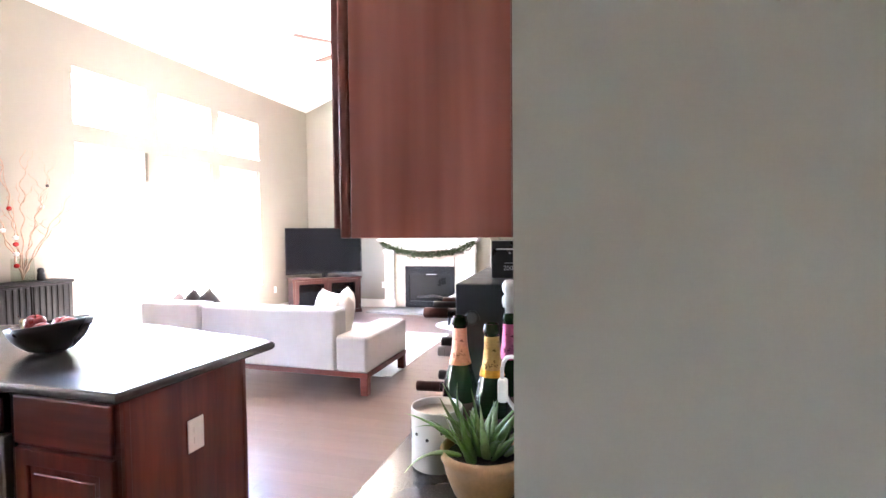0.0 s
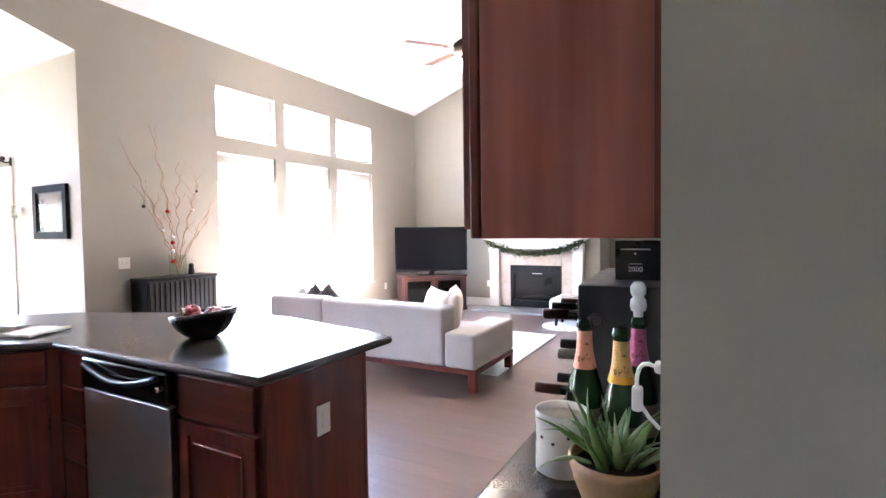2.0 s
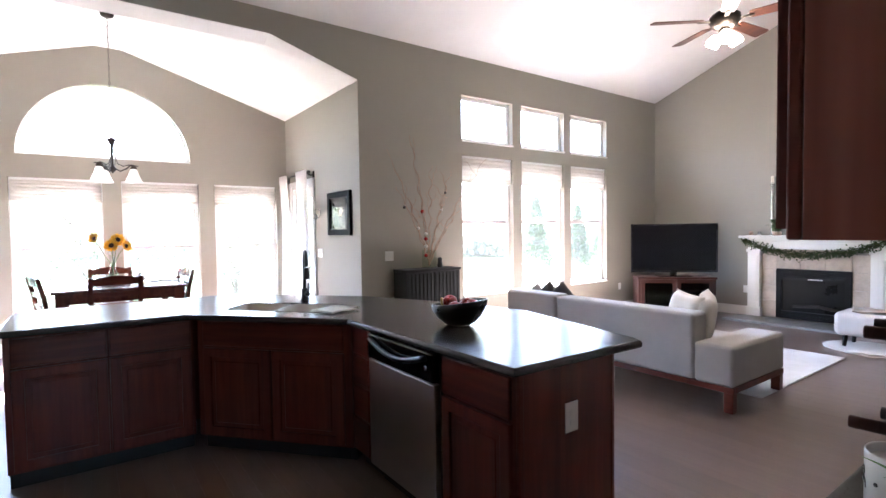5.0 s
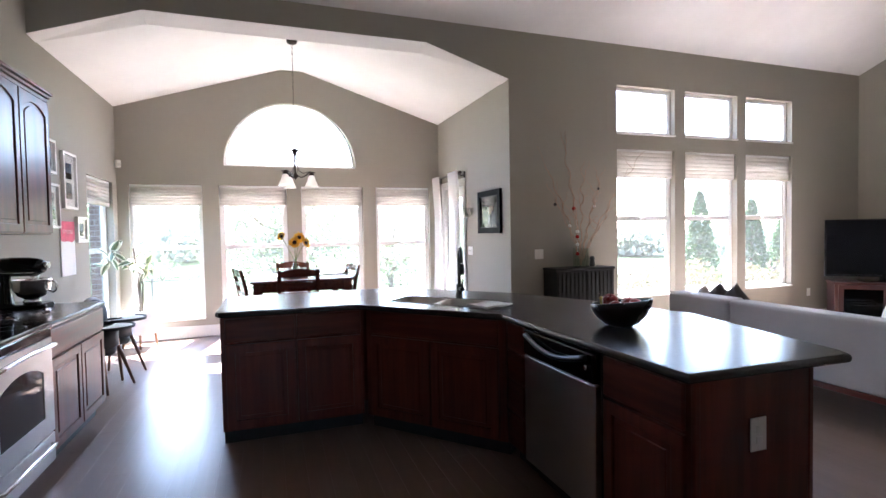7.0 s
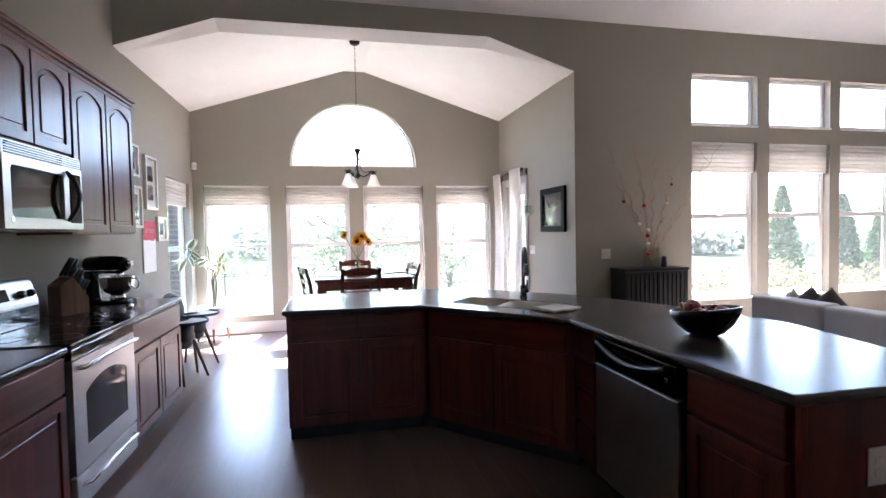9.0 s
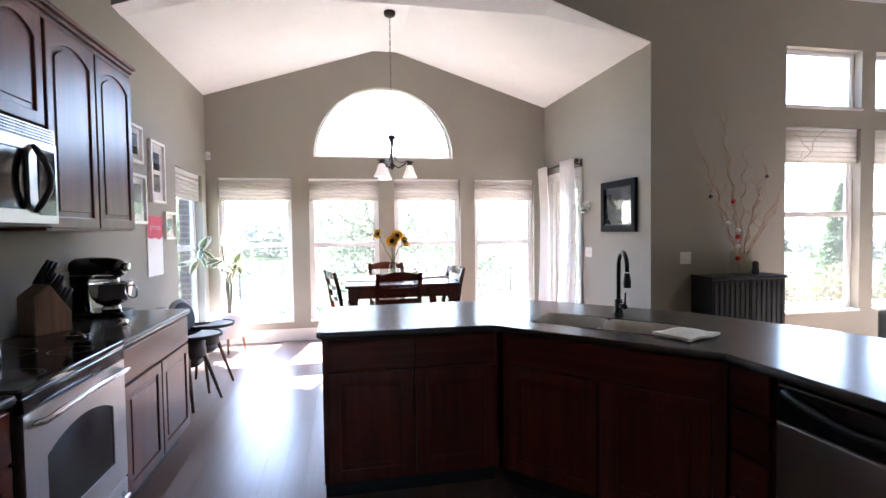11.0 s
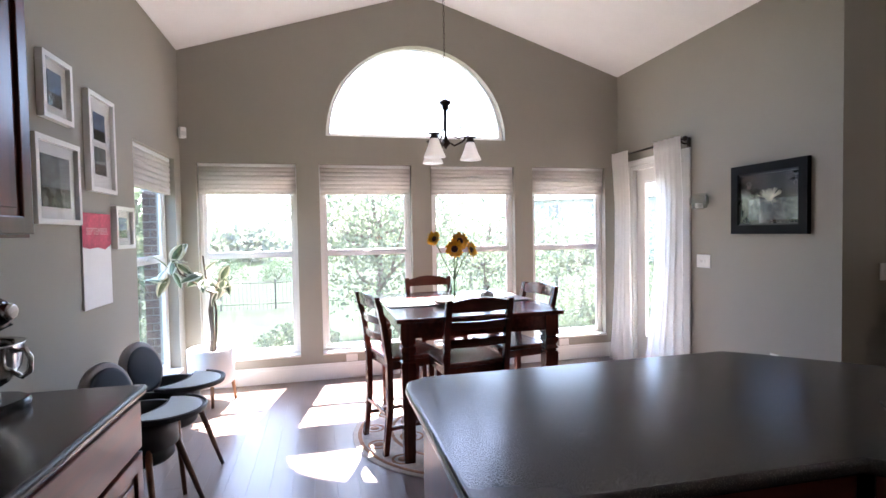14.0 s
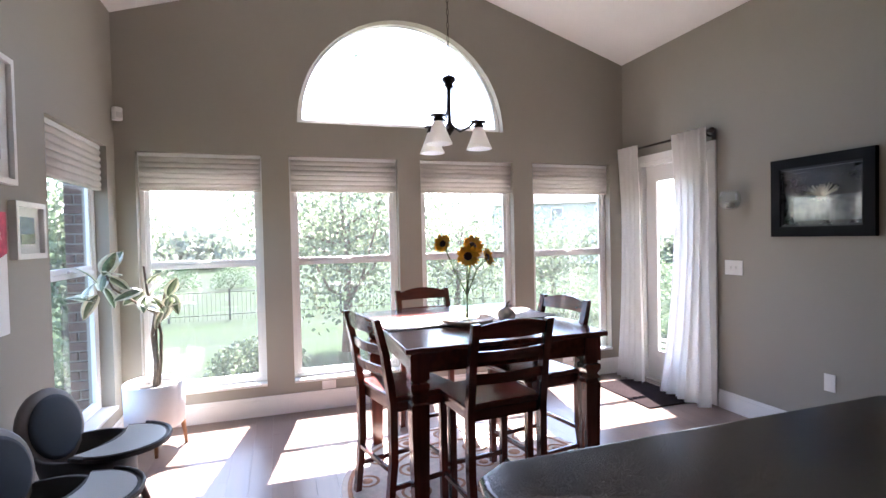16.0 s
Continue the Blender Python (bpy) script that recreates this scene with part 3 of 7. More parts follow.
plate("wall_outlet", turn(-0.697, 2.60, 0.650, 90), "outlet", "white outlet plate on island end panel", 0.078, 0.125)
plate("light_switch", turn(WX, 3.963, 1.132, 90), "switch", "white double switch plate on greige wall", 0.116, 0.116)
plate("light_switch", turn(-5.80, NY, 1.15, 0), "switch", "white triple switch plate beside garden door", 0.16, 0.116)
plate("wall_outlet", turn(-5.08, NY, 0.43, 0), "outlet", "white outlet plate low on greige wall")
plate("wall_outlet", turn(NX, 0.56, 0.2, 90) @ pose(0, 0, 0, 0, 90, 0), "outlet", "white outlet plate under nook windows")
plate("wall_outlet", turn(NX, 2.9, 0.2, 90) @ pose(0, 0, 0, 0, 90, 0), "outlet", "white outlet plate under nook windows")
plate("wall_outlet", turn(WX, 8.55, 0.42, 90), "outlet", "white outlet plate near corner television")
plate("wall_outlet", turn(-3.0, FY, 0.42, 0), "outlet", "white outlet plate beside fireplace")
plate("wall_outlet", turn(-3.80, SY, 1.14, 180), "outlet", "white outlet plate above kitchen counter")

# dishwasher
dw = thing("dishwasher", turn(-1.872, Y1), "stainless steel dishwasher with black control panel", "dishwasher")
part("body", box(B(), 0.01, 0.665, 0.0, 0.56, 0.1, 0.865), BLACK_MATTE, dw)
part("door", box(B(), 0.015, 0.66, -0.035, 0.0, 0.115, 0.715, 0.006), STEEL_SATIN, dw, "brushed stainless door")
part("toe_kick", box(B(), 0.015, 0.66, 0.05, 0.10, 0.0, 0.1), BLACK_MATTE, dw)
cp = B()
box(cp, 0.015, 0.66, -0.042, 0.0, 0.72, 0.862, 0.012)
panel = part("control_panel", cp, BLACK_GLOSS, dw, "glossy black control panel")
hb = tube(B(), [(0.06 + 0.555 * i / 16, -0.052 - 0.012 * math.sin(math.pi * i / 16), 0.835 - 0.05 * math.sin(math.pi * i / 16)) for i in range(17)], 0.014, 8)
part("handle", hb, BLACK, panel)
part("knob", lathe(B(), [(0.012, 0), (0.012, 0.012), (0.008, 0.015)], 16, pose(0.61, -0.041, 0.79, 90)), CHROME, panel, "round chrome knob")
part("button", box(B(), 0.30, 0.37, -0.046, -0.04, 0.775, 0.79, 0.003), CHROME, panel)

# sink and tap
sk = thing("kitchen_sink", Matrix.Identity(4), "white double-bowl sink set into island worktop", "sink")
mid_a, mid_b = Vector((-2.66, 1.98)), Vector((-2.925, 2.2175))
for corners in ([SINK[0], tuple(mid_a), tuple(mid_b), SINK[3]], [tuple(mid_a), SINK[1], SINK[2], tuple(mid_b)]):
    c0 = sum((Vector(c) for c in corners), Vector((0, 0))) / 4
    sb = B()
    rings = []
    for k, z in ((0.99, 0.9085), (0.965, 0.895), (0.91, 0.80), (0.83, 0.70), (0.3, 0.69)):
        rings.append([sb.verts.new((*(c0 + (Vector(p) - c0) * k), z)) for p in rounded(corners, 0.06)])
    for a, b in zip(rings, rings[1:]):
        for i in range(len(a)):
            f = sb.faces.new((a[i], a[(i + 1) % len(a)], b[(i + 1) % len(a)], b[i]))
            f.smooth = True
    sb.faces.new(rings[-1])
    part("bowl", sb, surface("off_white_sink", (0.62, 0.58, 0.52), 0.3, var=0.04), sk)
rim = slab(B(), rounded([tuple(Vector((-2.79, 2.10)) + (Vector(p) - Vector((-2.79, 2.10))) * 1.015) for p in SINK], 0.08), [rounded([tuple(Vector((-2.79, 2.10)) + (Vector(p) - Vector((-2.79, 2.10))) * 0.985) for p in SINK], 0.07)], 0.003, Matrix.Translation((0, 0, 0.9105)))
part("rim", rim, COUNTER, sk)
fc = thing("kitchen_faucet", turn(-3.06, 2.35, 0.912, -15) @ Matrix.Diagonal((1, 1, 1.05, 1)), "black gooseneck kitchen faucet behind sink", "faucet")
part("base", lathe(B(), [(0.03, 0), (0.03, 0.01), (0.024, 0.02), (0.024, 0.075), (0.02, 0.085)], 20), BLACK, fc)
arc = [(0, 0, 0.08), (0, 0, 0.27)] + [(0.085 - 0.085 * math.cos(math.pi * i / 10), 0, 0.27 + 0.085 * math.sin(math.pi * i / 10)) for i in range(1, 10)] + [(0.172, 0, 0.25)]
part("spout", tube(B(), arc, 0.013, 10), BLACK, fc)
part("spray_head", lathe(B(), [(0.021, 0), (0.023, 0.03), (0.016, 0.08)], 16, pose(0.175, 0, 0.165, 0, -4)), BLACK, fc)
part("lever", tube(tube(B(), [(0.018, 0.004, 0.048), (0.075, 0.02, 0.048)], 0.014, 10), [(0.068, 0.018, 0.05), (0.07, 0.019, 0.09), (0.072, 0.02, 0.128)], [0.007, 0.006, 0.005], 8), BLACK, fc)


def cloth_sheet(w, d, amp, seed, n=14, lift=0.004):
    """A thin, slightly wavy piece of cloth with thickness."""
    rnd = random.Random(seed)
    ph = [rnd.uniform(0, 6) for _ in range(4)]
    bm = B()
    top = [[None] * (n + 1) for _ in range(n + 1)]
    bot = [[None] * (n + 1) for _ in range(n + 1)]
    for i in range(n + 1):
        for j in range(n + 1):
            x, y = w * (i / n - 0.5), d * (j / n - 0.5)
            z = amp * (0.5 + 0.5 * math.sin(9 * x / w + ph[0] + 3 * y / d) * math.cos(7 * y / d + ph[1]))
            top[i][j] = bm.verts.new((x, y, z + lift))
            bot[i][j] = bm.verts.new((x, y, z))
    for i in range(n):
        for j in range(n):
            bm.faces.new((top[i][j], top[i + 1][j], top[i + 1][j + 1], top[i][j + 1])).smooth = True
            bm.faces.new((bot[i][j], bot[i][j + 1], bot[i + 1][j + 1], bot[i + 1][j])).smooth = True
    for i in range(n):
        bm.faces.new((top[i][0], bot[i][0], bot[i + 1][0], top[i + 1][0]))
        bm.faces.new((top[i][n], top[i + 1][n], bot[i + 1][n], bot[i][n]))
        bm.faces.new((top[0][i], top[0][i + 1], bot[0][i + 1], bot[0][i]))
        bm.faces.new((top[n][i], bot[n][i], bot[n][i + 1], top[n][i + 1]))
    return bm


LINEN = cloth("white_linen", (0.70, 0.69, 0.66))
tw = solo("dish_towel", cloth_sheet(0.24, 0.19, 0.006, 4, lift=0.011), LINEN, "folded white dish towel beside sink", "towel")
tw.matrix_basis = turn(-2.40, 2.31, 0.9145, 110)

# fruit bowl
bw = thing("fruit_bowl", turn(-1.50, 2.645, 0.911, 20), "black bowl with slanted rim holding apples", "bowl")
bb = B()
SLANT = 0.13
rings = []
for r, z in ((0.055, 0.0), (0.085, 0.012), (0.125, 0.05), (0.15, 0.095), (0.157, 0.125), (0.150, 0.126), (0.142, 0.095), (0.115, 0.05), (0.05, 0.018)):
    ring = []
    for i in range(32):
        a = 2 * math.pi * i / 32
        x, y = r * math.cos(a), r * math.sin(a)
        ring.append(bb.verts.new((x, y, z + SLANT * x * (z / 0.125))))
    rings.append(ring)
for a, b in zip(rings, rings[1:]):
    for i in range(32):
        bb.faces.new((a[i], a[(i + 1) % 32], b[(i + 1) % 32], b[i])).smooth = True
bb.faces.new(rings[0]), bb.faces.new(rings[-1])
part("bowl_shell", bb, surface("satin_black_ceramic", (0.014, 0.012, 0.013), 0.28, var=0.2), bw)
RED = surface("red_apple_skin", (0.34, 0.035, 0.03), 0.3, var=0.45, scale=14, grain=120, bump=0.02)
YEL = surface("yellow_pear_skin", (0.48, 0.30, 0.07), 0.4, var=0.25, scale=20, bump=0.02)
STEM = surface("brown_stem", (0.07, 0.04, 0.02), 0.8)
apple = [(0.004, 0.006), (0.018, 0.0), (0.032, 0.012), (0.039, 0.035), (0.036, 0.055), (0.022, 0.068), (0.009, 0.064), (0.003, 0.058)]
for i, (x, y, z, s, tilt) in enumerate(((-0.055, -0.01, 0.085, 1.05, 12), (0.03, 0.055, 0.075, 0.95, -25), (0.085, -0.02, 0.085, 0.9, 20), (0.02, -0.065, 0.07, 0.95, 35), (-0.02, 0.075, 0.07, 0.9, -15))):
    ap = thing("apple", turn(-1.50, 2.645, 0.911, 20) @ pose(x, y, z, tilt, tilt * 0.6, i * 70) @ Matrix.Scale(s, 4), "red apple lying in black bowl", "apple", "fruit in bowl")
    part("flesh", lathe(B(), apple, 20), RED, ap)
    part("stem", tube(B(), [(0, 0, 0.056), (0.004, 0.002, 0.082)], [0.002, 0.0015], 5), STEM, ap)
pear = thing("pear", turn(-1.50, 2.645, 0.911, 20) @ pose(-0.085, 0.02, 0.08, 20, -30, 0) @ Matrix.Scale(0.8, 4), "yellow pear lying in black bowl", "pear", "fruit in bowl")
part("flesh", lathe(B(), [(0.005, 0), (0.025, 0.006), (0.034, 0.03), (0.027, 0.055), (0.015, 0.078), (0.008, 0.09), (0.002, 0.092)], 20), YEL, pear)
part("stem", tube(B(), [(0, 0, 0.088), (0.006, 0, 0.118)], [0.0025, 0.002], 5), STEM, pear)

# south run
SF = -0.36
base_cabinet(turn(-2.98, SF, 0, 180), 1.06, 0.575, [("drawer", 0.02, 1.04, 0.69, 0.86), ("door", 0.02, 0.524, 0.115, 0.675), ("door", 0.536, 1.04, 0.115, 0.675)], "dark cherry base cabinet with wide drawer and two doors")
base_cabinet(turn(-1.54, SF, 0, 180), 0.63, 0.575, [("drawer", 0.012, 0.618, 0.69, 0.86), ("door", 0.012, 0.618, 0.115, 0.675)], "dark cherry base cabinet with drawer and panelled door beside stove")
base_cabinet(turn(-0.91, SF, 0, 180), 0.63, 0.575, [("drawer", 0.012, 0.618, 0.69, 0.86), ("door", 0.012, 0.618, 0.115, 0.675)], "dark cherry base cabinet with drawer and panelled door")
for x0, x1 in ((-4.062, -2.977), (-2.182, -0.22)):
    solo("worktop", box(B(), x0, x1, SY + 0.002, -0.328, 0.872, 0.91, 0.016, 4), COUNTER, "dark speckled laminate kitchen worktop against wall", "worktop")


def upper_cabinet(m, w, z0, z1, doors, label, depth=0.31, curved=True):
    c = thing("wall_cabinet", m, label, "cabinet", "kitchen wall cabinets")
    part("carcass", box(B(), 0, w, 0, depth, z0, z1, 0.002), CHERRY, c)
    for x0, x1 in doors:
        cabinet_door(c, x0, x1, z0 + 0.012, z1 - 0.035, curved)
    cr = B()
    for k, (dy, a, b) in enumerate(((-0.012, -0.03, 0.0), (-0.03, 0.0, 0.022), (-0.05, 0.022, 0.045))):
        box(cr, -0.0005, w + 0.0005, dy, depth, z1 + a, z1 + b, 0.003, 1)
    part("crown_moulding", cr, CHERRY_H, c)
    return c


UF = -0.665
upper_cabinet(turn(-3.03, UF, 0, 180), 1.0, 1.45, 2.49, [(0.012, 0.492), (0.507, 0.988)], "dark cherry wall cabinet with two arched panel doors")
upper_cabinet(turn(-2.20, UF, 0, 180), 0.829, 1.93, 2.49, [(0.012, 0.408), (0.42, 0.817)], "short dark cherry wall cabinet above microwave")
upper_cabinet(turn(-1.277, UF, 0, 180), 0.922, 1.45, 2.49, [(0.012, 0.455), (0.467, 0.91)], "dark cherry wall cabinet with arched panel doors beside microwave")

# microwave
mw = thing("microwave_oven", turn(-2.19, -0.595, 1.465, 180), "stainless steel microwave oven mounted under cabinet", "microwave")
MW, MH = 0.76, 0.44
part("body", box(B(), 0, MW, 0.0, 0.40, 0, MH, 0.004), BLACK_MATTE, mw)
fb = B()
slab(fb, rect(0.0, MW, 0.015, MH - 0.07), [rounded(rect(0.06, MW - 0.21, 0.07, MH - 0.115), 0.03)], 0.025, face_up())
part("door", fb, STEEL, mw, "brushed stainless door frame")
part("door_glass", box(B(), 0.05, MW - 0.17, -0.012, -0.001, 0.06, MH - 0.105, 0.003), BLACK_GLOSS, mw, "dark reflective door glass")
part("keypad", box(B(), MW - 0.15, MW - 0.02, -0.029, -0.02, 0.05, MH - 0.1, 0.004), BLACK_GLOSS, mw)
part("handle", tube(B(), [(MW - 0.19 + 0.03 * math.sin(math.pi * i / 12), -0.03 - 0.05 * math.sin(math.pi * i / 12), 0.06 + 0.29 * i / 12) for i in range(13)], [0.008] + [0.014] * 11 + [0.008], 8), BLACK, mw, "curved black handle")
vt = thing("vent", mw.matrix_basis, "", "")
vt.parent, vt.matrix_basis = mw, Matrix.Identity(4)
vt.name = "vent_grille"
part("grille_back", box(B(), 0, MW, -0.02, 0, MH - 0.07, MH, 0.003), STEEL, vt)
for i in range(5):
    part("slat", box(B(), 0.02, MW - 0.02, -0.026, -0.02, MH - 0.064 + i * 0.0125, MH - 0.058 + i * 0.0125, 0.001, 1), BLACK if i % 2 else BLACK, vt)
part("badge", lathe(B(), [(0.014, 0), (0.014, 0.004)], 16, pose(0.06, -0.025, 0.06, 90)), CHROME, mw)

# stove
st = thing("stove", turn(-2.19, -0.325, 0, 180), "stainless steel electric range with black glass cooktop", "stove")
SW = 0.78
part("body", box(B(), 0, SW, 0.03, 0.60, 0.08, 0.885, 0.004), BLACK_MATTE, st)
part("cooktop", box(B(), -0.002, SW + 0.002, -0.002, 0.52, 0.887, 0.917, 0.008, 3), BLACK_GLOSS, st, "glossy black glass cooktop")
for cx, cy, r in ((0.2, 0.14, 0.1), (0.6, 0.14, 0.085), (0.2, 0.38, 0.085), (0.6, 0.38, 0.1)):
    ringb = lathe(B(), [(r, 0.9172), (r, 0.9179), (r - 0.004, 0.9179), (r - 0.004, 0.9172)], 40, Matrix.Translation((cx, cy, 0)), False)
    part("burner_ring", ringb, surface("grey_burner_mark", (0.06, 0.06, 0.06), 0.3), st)
ob_ = slab(B(), rect(0.004, SW - 0.004, 0.265, 0.825), [panel_loop(0.13, SW - 0.13, 0.37, 0.70, True)], 0.03, face_up() @ Matrix.Translation((0, 0, -0.03)))
oven = part("oven_door", ob_, STEEL, st, "brushed stainless oven door")
part("door_glass", box(B(), 0.12, SW - 0.12, 0.004, 0.02, 0.36, 0.71), BLACK_GLOSS, oven, "dark oven window")


def bar(x0, x1, z, out, r):
    return tube(B(), [(x0, 0.01, z - 0.006)] + [(x0 + (x1 - x0) * (0.04 + 0.92 * i / 12), -out * (0.75 + 0.25 * math.sin(math.pi * i / 12)), z + 0.015 * math.sin(math.pi * i / 12)) for i in range(13)] + [(x1, 0.01, z - 0.006)], r, 8)


part("handle", bar(0.03, SW - 0.03, 0.79, 0.05, 0.013), CHROME, oven, "polished bar handle")
part("control_strip", box(B(), 0.004, SW - 0.004, 0.0, 0.03, 0.83, 0.885, 0.004), BLACK_GLOSS, st)
sd = part("storage_drawer", box(B(), 0.004, SW - 0.004, 0.0, 0.03, 0.085, 0.255, 0.006), STEEL, st)
part("handle", bar(0.06, SW - 0.06, 0.20, 0.04, 0.012), CHROME, sd)
part("plinth", box(B(), 0.02, SW - 0.02, 0.08, 0.55, 0, 0.08), BLACK_MATTE, st)
pnl = B()
vs = [(0.525, 0.917), (0.51, 1.05), (0.55, 1.18), (0.605, 1.19), (0.605, 0.917)]
a = [pnl.verts.new((0.0, y, z)) for y, z in vs]
b = [pnl.verts.new((SW, y, z)) for y, z in vs]
for i in range(5):
    pnl.faces.new((a[i], a[(i + 1) % 5], b[(i + 1) % 5], b[i]))
pnl.faces.new(a), pnl.faces.new(b)
bmesh.ops.bevel(pnl, geom=pnl.edges[:], offset=0.006, segments=2, affect="EDGES", clamp_overlap=True)
bp = part("backguard", pnl, STEEL, st, "stainless back panel with black knobs")
for x in (0.08, 0.17, SW - 0.17, SW - 0.08):
    part("knob", lathe(B(), [(0.022, 0), (0.022, 0.012), (0.017, 0.03), (0.010, 0.032)], 20, pose(x, 0.524, 1.105, 73)), BLACK, bp)
part("display", box(B(), 0.27, SW - 0.27, -0.004, 0.004, -0.035, 0.035, 0.003, 2, pose(0, 0.530, 1.115, -17)), BLACK_GLOSS, bp)
part("lower_strip", box(B(), 0.01, SW - 0.01, 0.507, 0.515, 0.92, 1.03, 0.002), BLACK_GLOSS, bp)

# things on the south worktop
mx = thing("stand_mixer", turn(-3.87, -0.83, 0.911, 78) @ Matrix.Scale(1.06, 4), "black stand mixer with steel bowl on worktop", "mixer")
part("base", prism(B(), rounded([(-0.14, -0.10), (0.2, -0.10), (0.2, 0.10), (-0.14, 0.10)], 0.07), 0.0, 0.032, 0.01), BLACK_GLOSS, mx)
nk = B()
rings = []
for k in range(9):
    f = k / 8
    w, l = 0.055 - 0.012 * math.sin(math.pi * f), 0.055 - 0.008 * math.sin(math.pi * f)
    cx = -0.085 - 0.015 * f
    rings.append([nk.verts.new((cx + l * math.cos(2 * math.pi * i / 16), w * math.sin(2 * math.pi * i / 16), 0.03 + 0.21 * f)) for i in range(16)])
for p, q in zip(rings, rings[1:]):
    for i in range(16):
        nk.faces.new((p[i], p[(i + 1) % 16], q[(i + 1) % 16], q[i])).smooth = True
part("neck", nk, BLACK_GLOSS, mx)
hd = lathe(B(), [(0.02, -0.17), (0.05, -0.165), (0.066, -0.13), (0.072, -0.05), (0.07, 0.06), (0.06, 0.12), (0.045, 0.15), (0.03, 0.155)], 24, Matrix.Translation((0.02, 0, 0.285)) @ Matrix.Rotation(math.pi / 2, 4, "Y") @ Matrix.Diagonal((0.95, 1, 1, 1)))
head = part("motor_head", hd, BLACK_GLOSS, mx)
part("attachment_hub", lathe(B(), [(0.024, 0), (0.024, 0.03), (0.018, 0.034)], 20, Matrix.Translation((0.172, 0, 0.295)) @ Matrix.Rotation(math.pi / 2, 4, "Y")), CHROME, head, "chrome hub cap")
part("trim_band", lathe(B(), [(0.0735, -0.15), (0.0735, 0.13)], 24, Matrix.Translation((0.02, 0, 0.247)) @ Matrix.Rotation(math.pi / 2, 4, "Y") @ Matrix.Diagonal((0.1, 0.9, 1, 1)), False), CHROME, head)
part("beater_shaft", lathe(B(), [(0.02, 0.16), (0.028, 0.235)], 16, Matrix.Translation((0.11, 0, 0))), CHROME, mx)
bwl = part("bowl", lathe(B(), [(0.05, 0.034), (0.055, 0.045), (0.04, 0.06), (0.08, 0.085), (0.107, 0.13), (0.115, 0.195), (0.119, 0.20), (0.112, 0.195), (0.1, 0.13), (0.07, 0.09)], 32, Matrix.Translation((0.09, 0, 0))), CHROME, mx, "polished steel mixing bowl")
part("bowl_handle", tube(B(), [(0.2, 0, 0.18), (0.235, 0, 0.185), (0.25, 0, 0.16), (0.245, 0, 0.12), (0.225, 0, 0.105), (0.195, 0, 0.12)], 0.008, 8), CHROME, bwl)
part("power_cord", tube(B(), [(-0.14, 0.05, 0.2), (-0.16, 0.07, 0.12), (-0.15, 0.09, 0.03), (-0.19, 0.1, 0.005)], 0.004, 6), BLACK, mx)

kb = thing("knife_block", turn(-3.33, -0.83, 0.911, 150) @ Matrix.Scale(1.18, 4), "wooden knife block full of black-handled knives", "knife block")
KWOOD = wood("brown_block_wood", (0.10, 0.045, 0.025), (0.2, 0.1, 0.055), 0.45, "z")
kbm = B()
prof = [(-0.09, 0.0), (0.07, 0.0), (0.07, 0.09), (-0.02, 0.22), (-0.09, 0.17)]
a = [kbm.verts.new((x, -0.055, z)) for x, z in prof]
b = [kbm.verts.new((x, 0.055, z)) for x, z in prof]
for i in range(5):
    kbm.faces.new((a[i], a[(i + 1) % 5], b[(i + 1) % 5], b[i]))
kbm.faces.new(a), kbm.faces.new(b)
bmesh.ops.bevel(kbm, geom=kbm.edges[:], offset=0.004, segments=2, affect="EDGES", clamp_overlap=True)
part("block", kbm, KWOOD, kb)
kway = Vector((0.55, 0, 0.83)).normalized()
for i in range(3):
    for j in range(3):
        o = Vector((0.045 - 0.035 * i, -0.032 + 0.032 * j, 0.125 + 0.052 * i))
        L = 0.075 + 0.012 * i + 0.006 * ((i * 3 + j) % 3)
        part("knife_handle", tube(B(), [o - kway * 0.01, o + kway * L * 0.5, o + kway * L], [0.009, 0.011, 0.010], 8), BLACK, kb)
part("label_plate", box(B(), 0.0705, 0.0725, -0.028, 0.028, 0.02, 0.07), STEEL, kb)

sp = thing("spoon_rest", turn(-3.18, -0.62, 0.911, 30), "small steel dish with measuring spoon on worktop", "spoon rest")
part("dish", lathe(B(), [(0.03, 0.0), (0.05, 0.004), (0.06, 0.012), (0.055, 0.012), (0.03, 0.006)], 24), CHROME, sp)
part("spoon", tube(B(), [(0.0, 0.0, 0.014), (0.07, 0.01, 0.02), (0.15, 0.02, 0.006)], [0.011, 0.004, 0.004], 8), CHROME, sp)
cup = thing("measuring_cup", turn(-3.42, -0.50, 0.911, 50), "small steel measuring cup lying on worktop", "measuring cup")
part("cup", lathe(B(), [(0.017, -0.02), (0.021, 0.02), (0.019, 0.02), (0.015, -0.015)], 20, pose(0, 0, 0.021, 90)), CHROME, cup)
part("cup_handle", tube(B(), [(0.02, 0.0, 0.021), (0.08, 0.0, 0.008)], 0.003, 6), CHROME, cup)
jar = thing("butter_dish", turn(-3.45, -0.86, 0.911), "white lidded dish beside mixer", "dish")
part("dish", lathe(B(), [(0.06, 0.0), (0.065, 0.02), (0.062, 0.05)], 24), surface("grey_glaze", (0.3, 0.29, 0.27), 0.3), jar)
part("lid", lathe(B(), [(0.066, 0.051), (0.064, 0.075), (0.04, 0.09), (0.01, 0.094)], 24), WHITE, jar)

